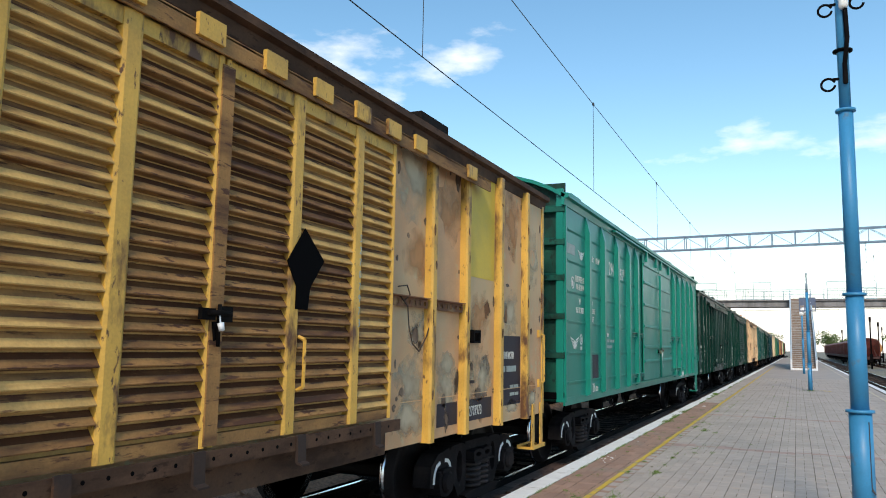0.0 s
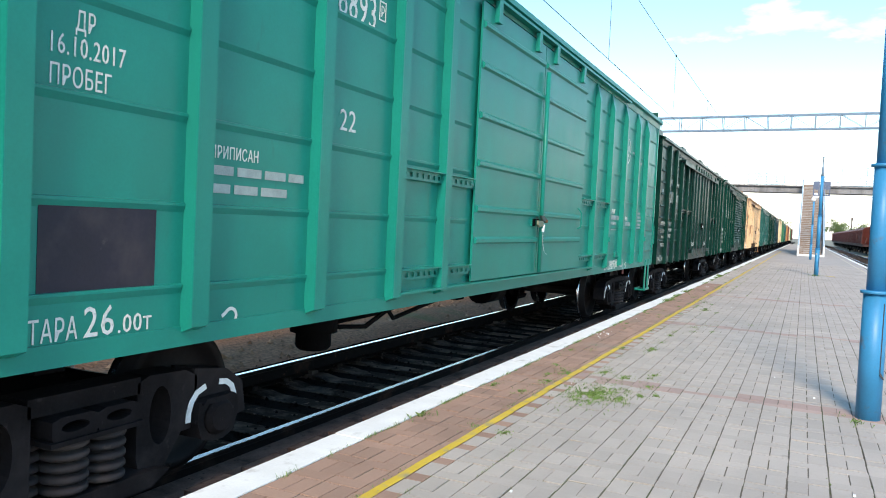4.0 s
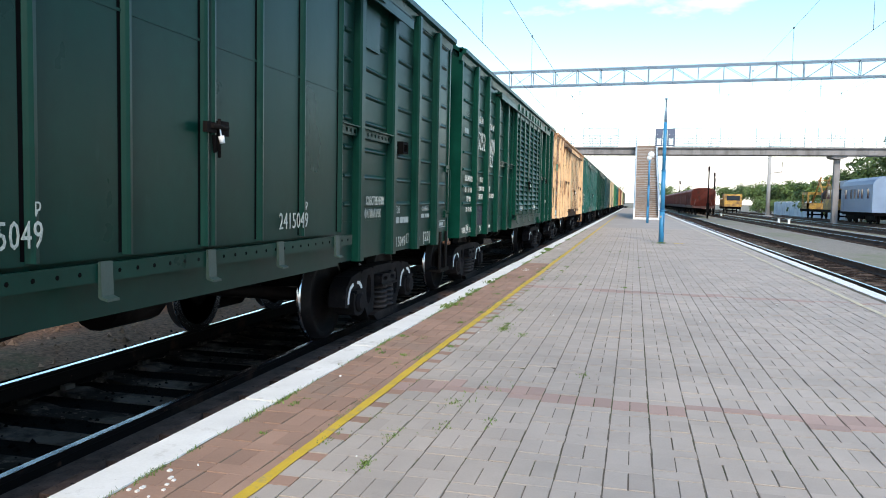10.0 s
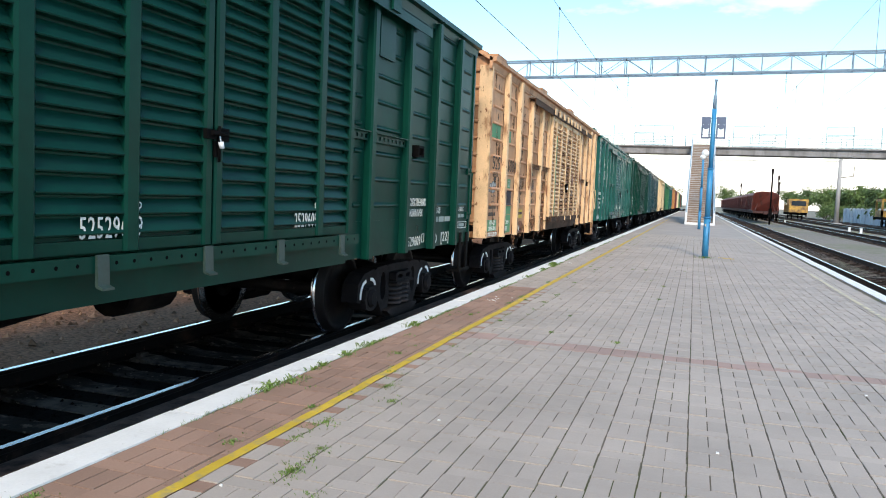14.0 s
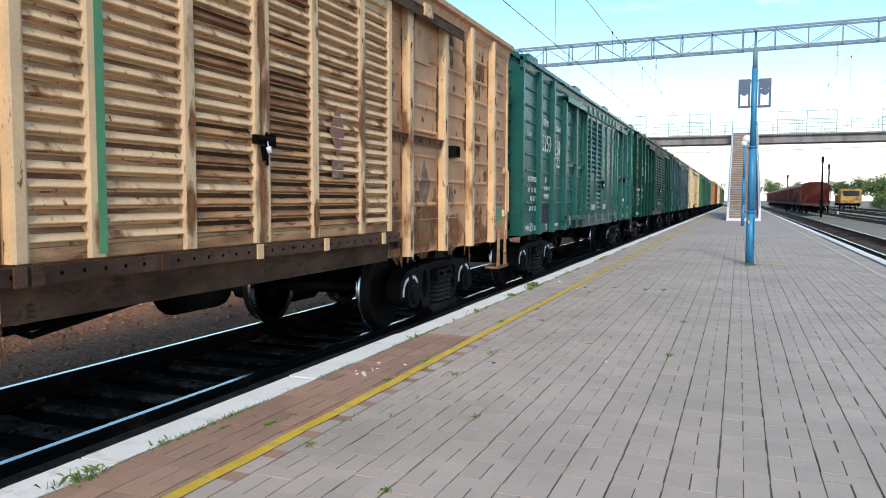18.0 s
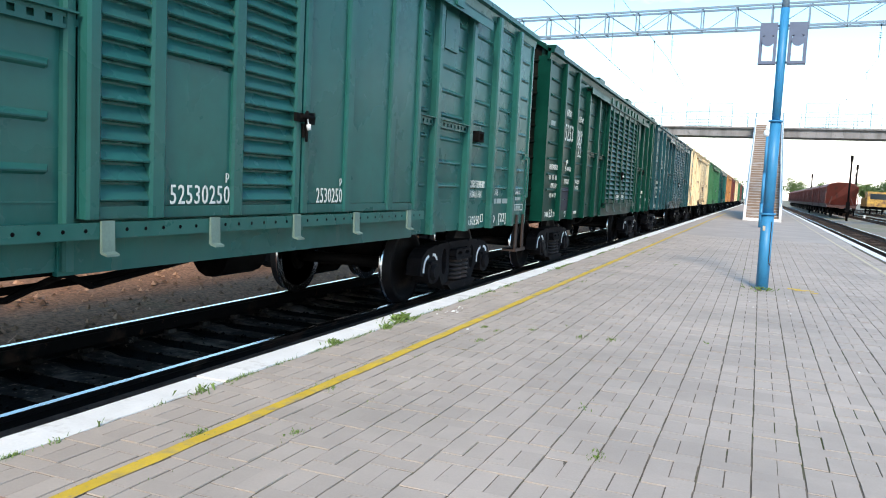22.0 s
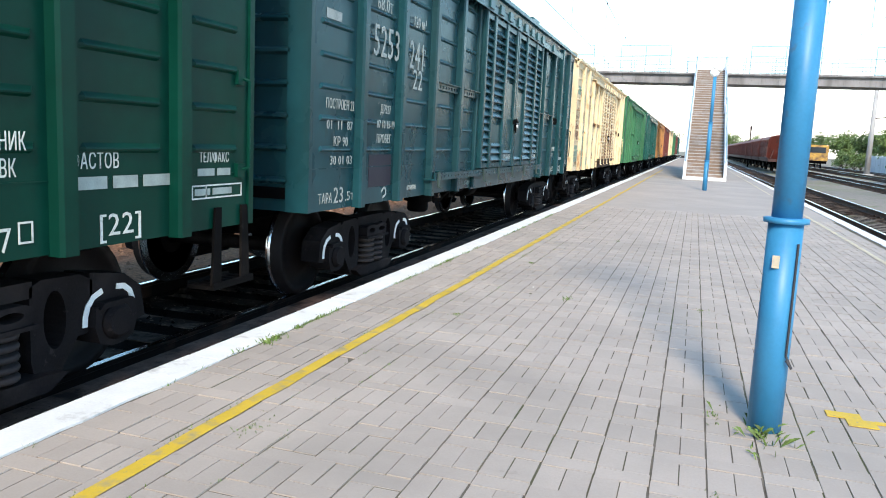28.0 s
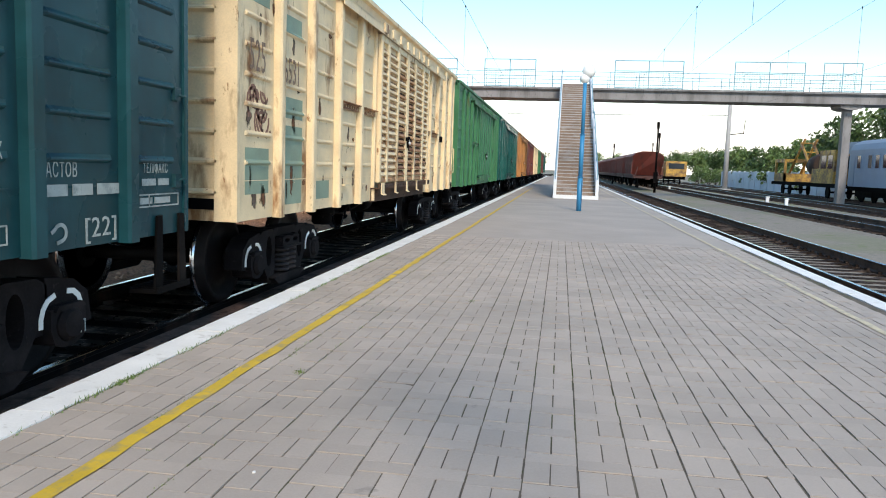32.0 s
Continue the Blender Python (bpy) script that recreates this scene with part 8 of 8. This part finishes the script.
def fringe(x, seed, n, h, label):
    """Fine moss and grass in one long joint, thick and thin by turns."""
    rng = random.Random(seed)
    vs, fs = [], []
    while len(fs) < n:
        y = rng.uniform(3, 48)
        if noise.noise((y * 0.9, seed, 0)) + 0.5 * noise.noise((y * 4, seed, 2)) < rng.uniform(-0.1, 0.5):
            continue
        px, a, w = x + rng.gauss(0, 0.012), rng.uniform(0, 6.28), rng.uniform(0.002, 0.004)
        hh, o = h * rng.uniform(0.3, 1.0), len(vs)
        dx, dy = math.cos(a) * hh * 0.8, math.sin(a) * hh * 0.8
        vs += [(px - w * math.sin(a), y + w * math.cos(a), -0.004), (px + w * math.sin(a), y - w * math.cos(a), -0.004), (px + dx, y + dy, hh)]
        fs.append((o, o + 1, o + 2))
    me = bpy.data.meshes.new("joint_grass")
    me.from_pydata(vs, [], fs)
    me.materials.append(M_GRASS)
    tagged(new("joint_grass", me), label, "grass", kind="stuff")


fringe(-0.568, 1, 5200, 0.028, "thin line of grass along the painted platform edge")
fringe(-0.05, 2, 2200, 0.014, "moss along the yellow line")
fringe(0.145, 3, 900, 0.012, "moss in a paving joint")
fringe(0.385, 4, 700, 0.012, "moss in a paving joint")
bm = bmesh.new()
for k in range(60):
    x, y, s = rng.uniform(-0.5, 4.5), rng.uniform(3, 40), rng.uniform(0.006, 0.02)
    if k < 36:
        cx, cy = ((-0.45, 12.4), (-0.35, 24.3), (-0.42, 31.5))[k % 3]
        x, y = cx + rng.gauss(0, 0.05), cy + rng.gauss(0, 0.18)
    bx(bm, x, x + s, y, y + s * rng.uniform(0.8, 2), -0.002, 0.007)
tagged(part("litter", bm, M_CHALK), "tiny pale crumbs of litter and paint flakes", "litter", kind="stuff")


# ---- pavers: columns of one cross brick and a pair laid lengthwise ----
def paver_mesh(w, l, name, mat):
    bm = bmesh.new()
    b = 0.001
    lo = [bm.verts.new(p) for p in ((0, 0, -0.03), (w, 0, -0.03), (w, l, -0.03), (0, l, -0.03))]
    mi = [bm.verts.new(p) for p in ((0, 0, -0.005), (w, 0, -0.005), (w, l, -0.005), (0, l, -0.005))]
    hi = [bm.verts.new(p) for p in ((b, b, 0), (w - b, b, 0), (w - b, l - b, 0), (b, l - b, 0))]
    bm.faces.new(hi)
    for p, q in ((lo, mi), (mi, hi)):
        for i in range(4):
            bm.faces.new((p[i], p[(i + 1) % 4], q[(i + 1) % 4], q[i]))
    return finish(bm, name, mat)


COL, GAP, CROSS = 0.24, 0.0058, 0.0048
SHORT = {m: (paver_mesh(COL - GAP, COL / 2 - CROSS, "paver", m), paver_mesh(COL / 2 - CROSS - 0.002, COL - CROSS, "paver", m)) for m in (M_PAVER, M_PAVER_RED, M_PAVER_BAND)}
stock = {m: ([], []) for m in SHORT}
rng = random.Random(9)
count = 0
for c in range(26):
    x0 = -0.575 + c * COL
    if x0 + COL > EDGE_R - 0.22:
        break
    y = -2.6 - rng.random() * 0.36
    while y < 51:
        for dx, dy, k in ((0, 0, 0), (0, COL / 2, 1), (COL / 2 - 0.002, COL / 2, 1)):
            px, py = x0 + dx + GAP / 2, y + dy
            m = M_PAVER
            if px < -0.06 and py < 26 + 3 * noise.noise((px * 1.5, py, 2)):
                m = M_PAVER_RED
            elif any(abs(py - b + 0.05 * (px - 1.5)) < 0.13 for b in (9.0, 14.6, 21.35)):
                m = M_PAVER_BAND
            dz = rng.uniform(-0.0035, 0.0015)
            px, py = px + rng.uniform(-0.0018, 0.0018), py + rng.uniform(-0.0015, 0.0015)
            if 10.0 < py < 13.2 and 0.3 < px < 2.6 and count < 280:
                ob = new("paver", SHORT[m][k])
                ob.parent = platform
                ob.location = (px, py, dz)
                count += 1
            else:
                me = SHORT[m][k]
                vs, fs = stock[m]
                o = len(vs)
                tx, ty = rng.uniform(-0.003, 0.003), rng.uniform(-0.003, 0.003)
                w_, l_ = (COL - GAP, COL / 2 - CROSS) if k == 0 else (COL / 2 - CROSS - 0.002, COL - CROSS)
                e = 0.0007
                vs += [(px, py, dz - 0.02), (px + w_, py, dz - 0.02), (px + w_, py + l_, dz - 0.02), (px, py + l_, dz - 0.02),
                       (px + e, py + e, dz), (px + w_ - e, py + e, dz + tx * 0.5), (px + w_ - e, py + l_ - e, dz + (tx + ty) * 0.5), (px + e, py + l_ - e, dz + ty * 0.5)]
                fs += [(o + 4, o + 5, o + 6, o + 7), (o, o + 1, o + 5, o + 4), (o + 1, o + 2, o + 6, o + 5), (o + 2, o + 3, o + 7, o + 6), (o + 3, o, o + 4, o + 7)]
        y += COL * 1.5
for m, (vs, fs) in stock.items():
    me = bpy.data.meshes.new("pavers")
    me.from_pydata(vs, [], fs)
    me.materials.append(m)
    ob = tagged(new("pavers", me), kind="stuff")
    ob.parent = platform


# ---- what moves ----
TRAIN = [(0, 0.12), (1, -2.36), (2, -4.82), (3, -7.30), (4, -9.53), (5, -11.73), (6, -13.89), (7, -15.95), (8, -18.00), (9, -20.20), (10, -22.50), (11, -24.97), (12, -27.42), (13, -29.90), (14, -32.35), (15, -34.80), (16, -37.28), (17, -39.68), (18, -41.90), (19, -44.10), (20, -46.34), (21, -48.76), (22, -51.17), (23, -53.46), (24, -55.78), (25, -58.15), (26, -60.40), (27, -62.64), (28, -64.97), (29, -67.42), (30, -69.70), (31, -72.02), (32, -74.45)]


def motions():
    times = [t for t, _ in TRAIN]
    for k, (w, sets, y) in enumerate(ALL):
        walk(w, [(t, pose(TRAIN_X, y + s, RAIL_Z)) for t, s in TRAIN])
        if k > 8:
            continue
        fine = [i / 4 for i in range(129)]
        for ob in sets:
            x0, y0, z0 = ob.location
            walk(ob, [(t, pose(x0, y0, z0, -math.degrees(float(np.interp(t, times, [s for _, s in TRAIN])) / 0.475))) for t in fine])


motions()
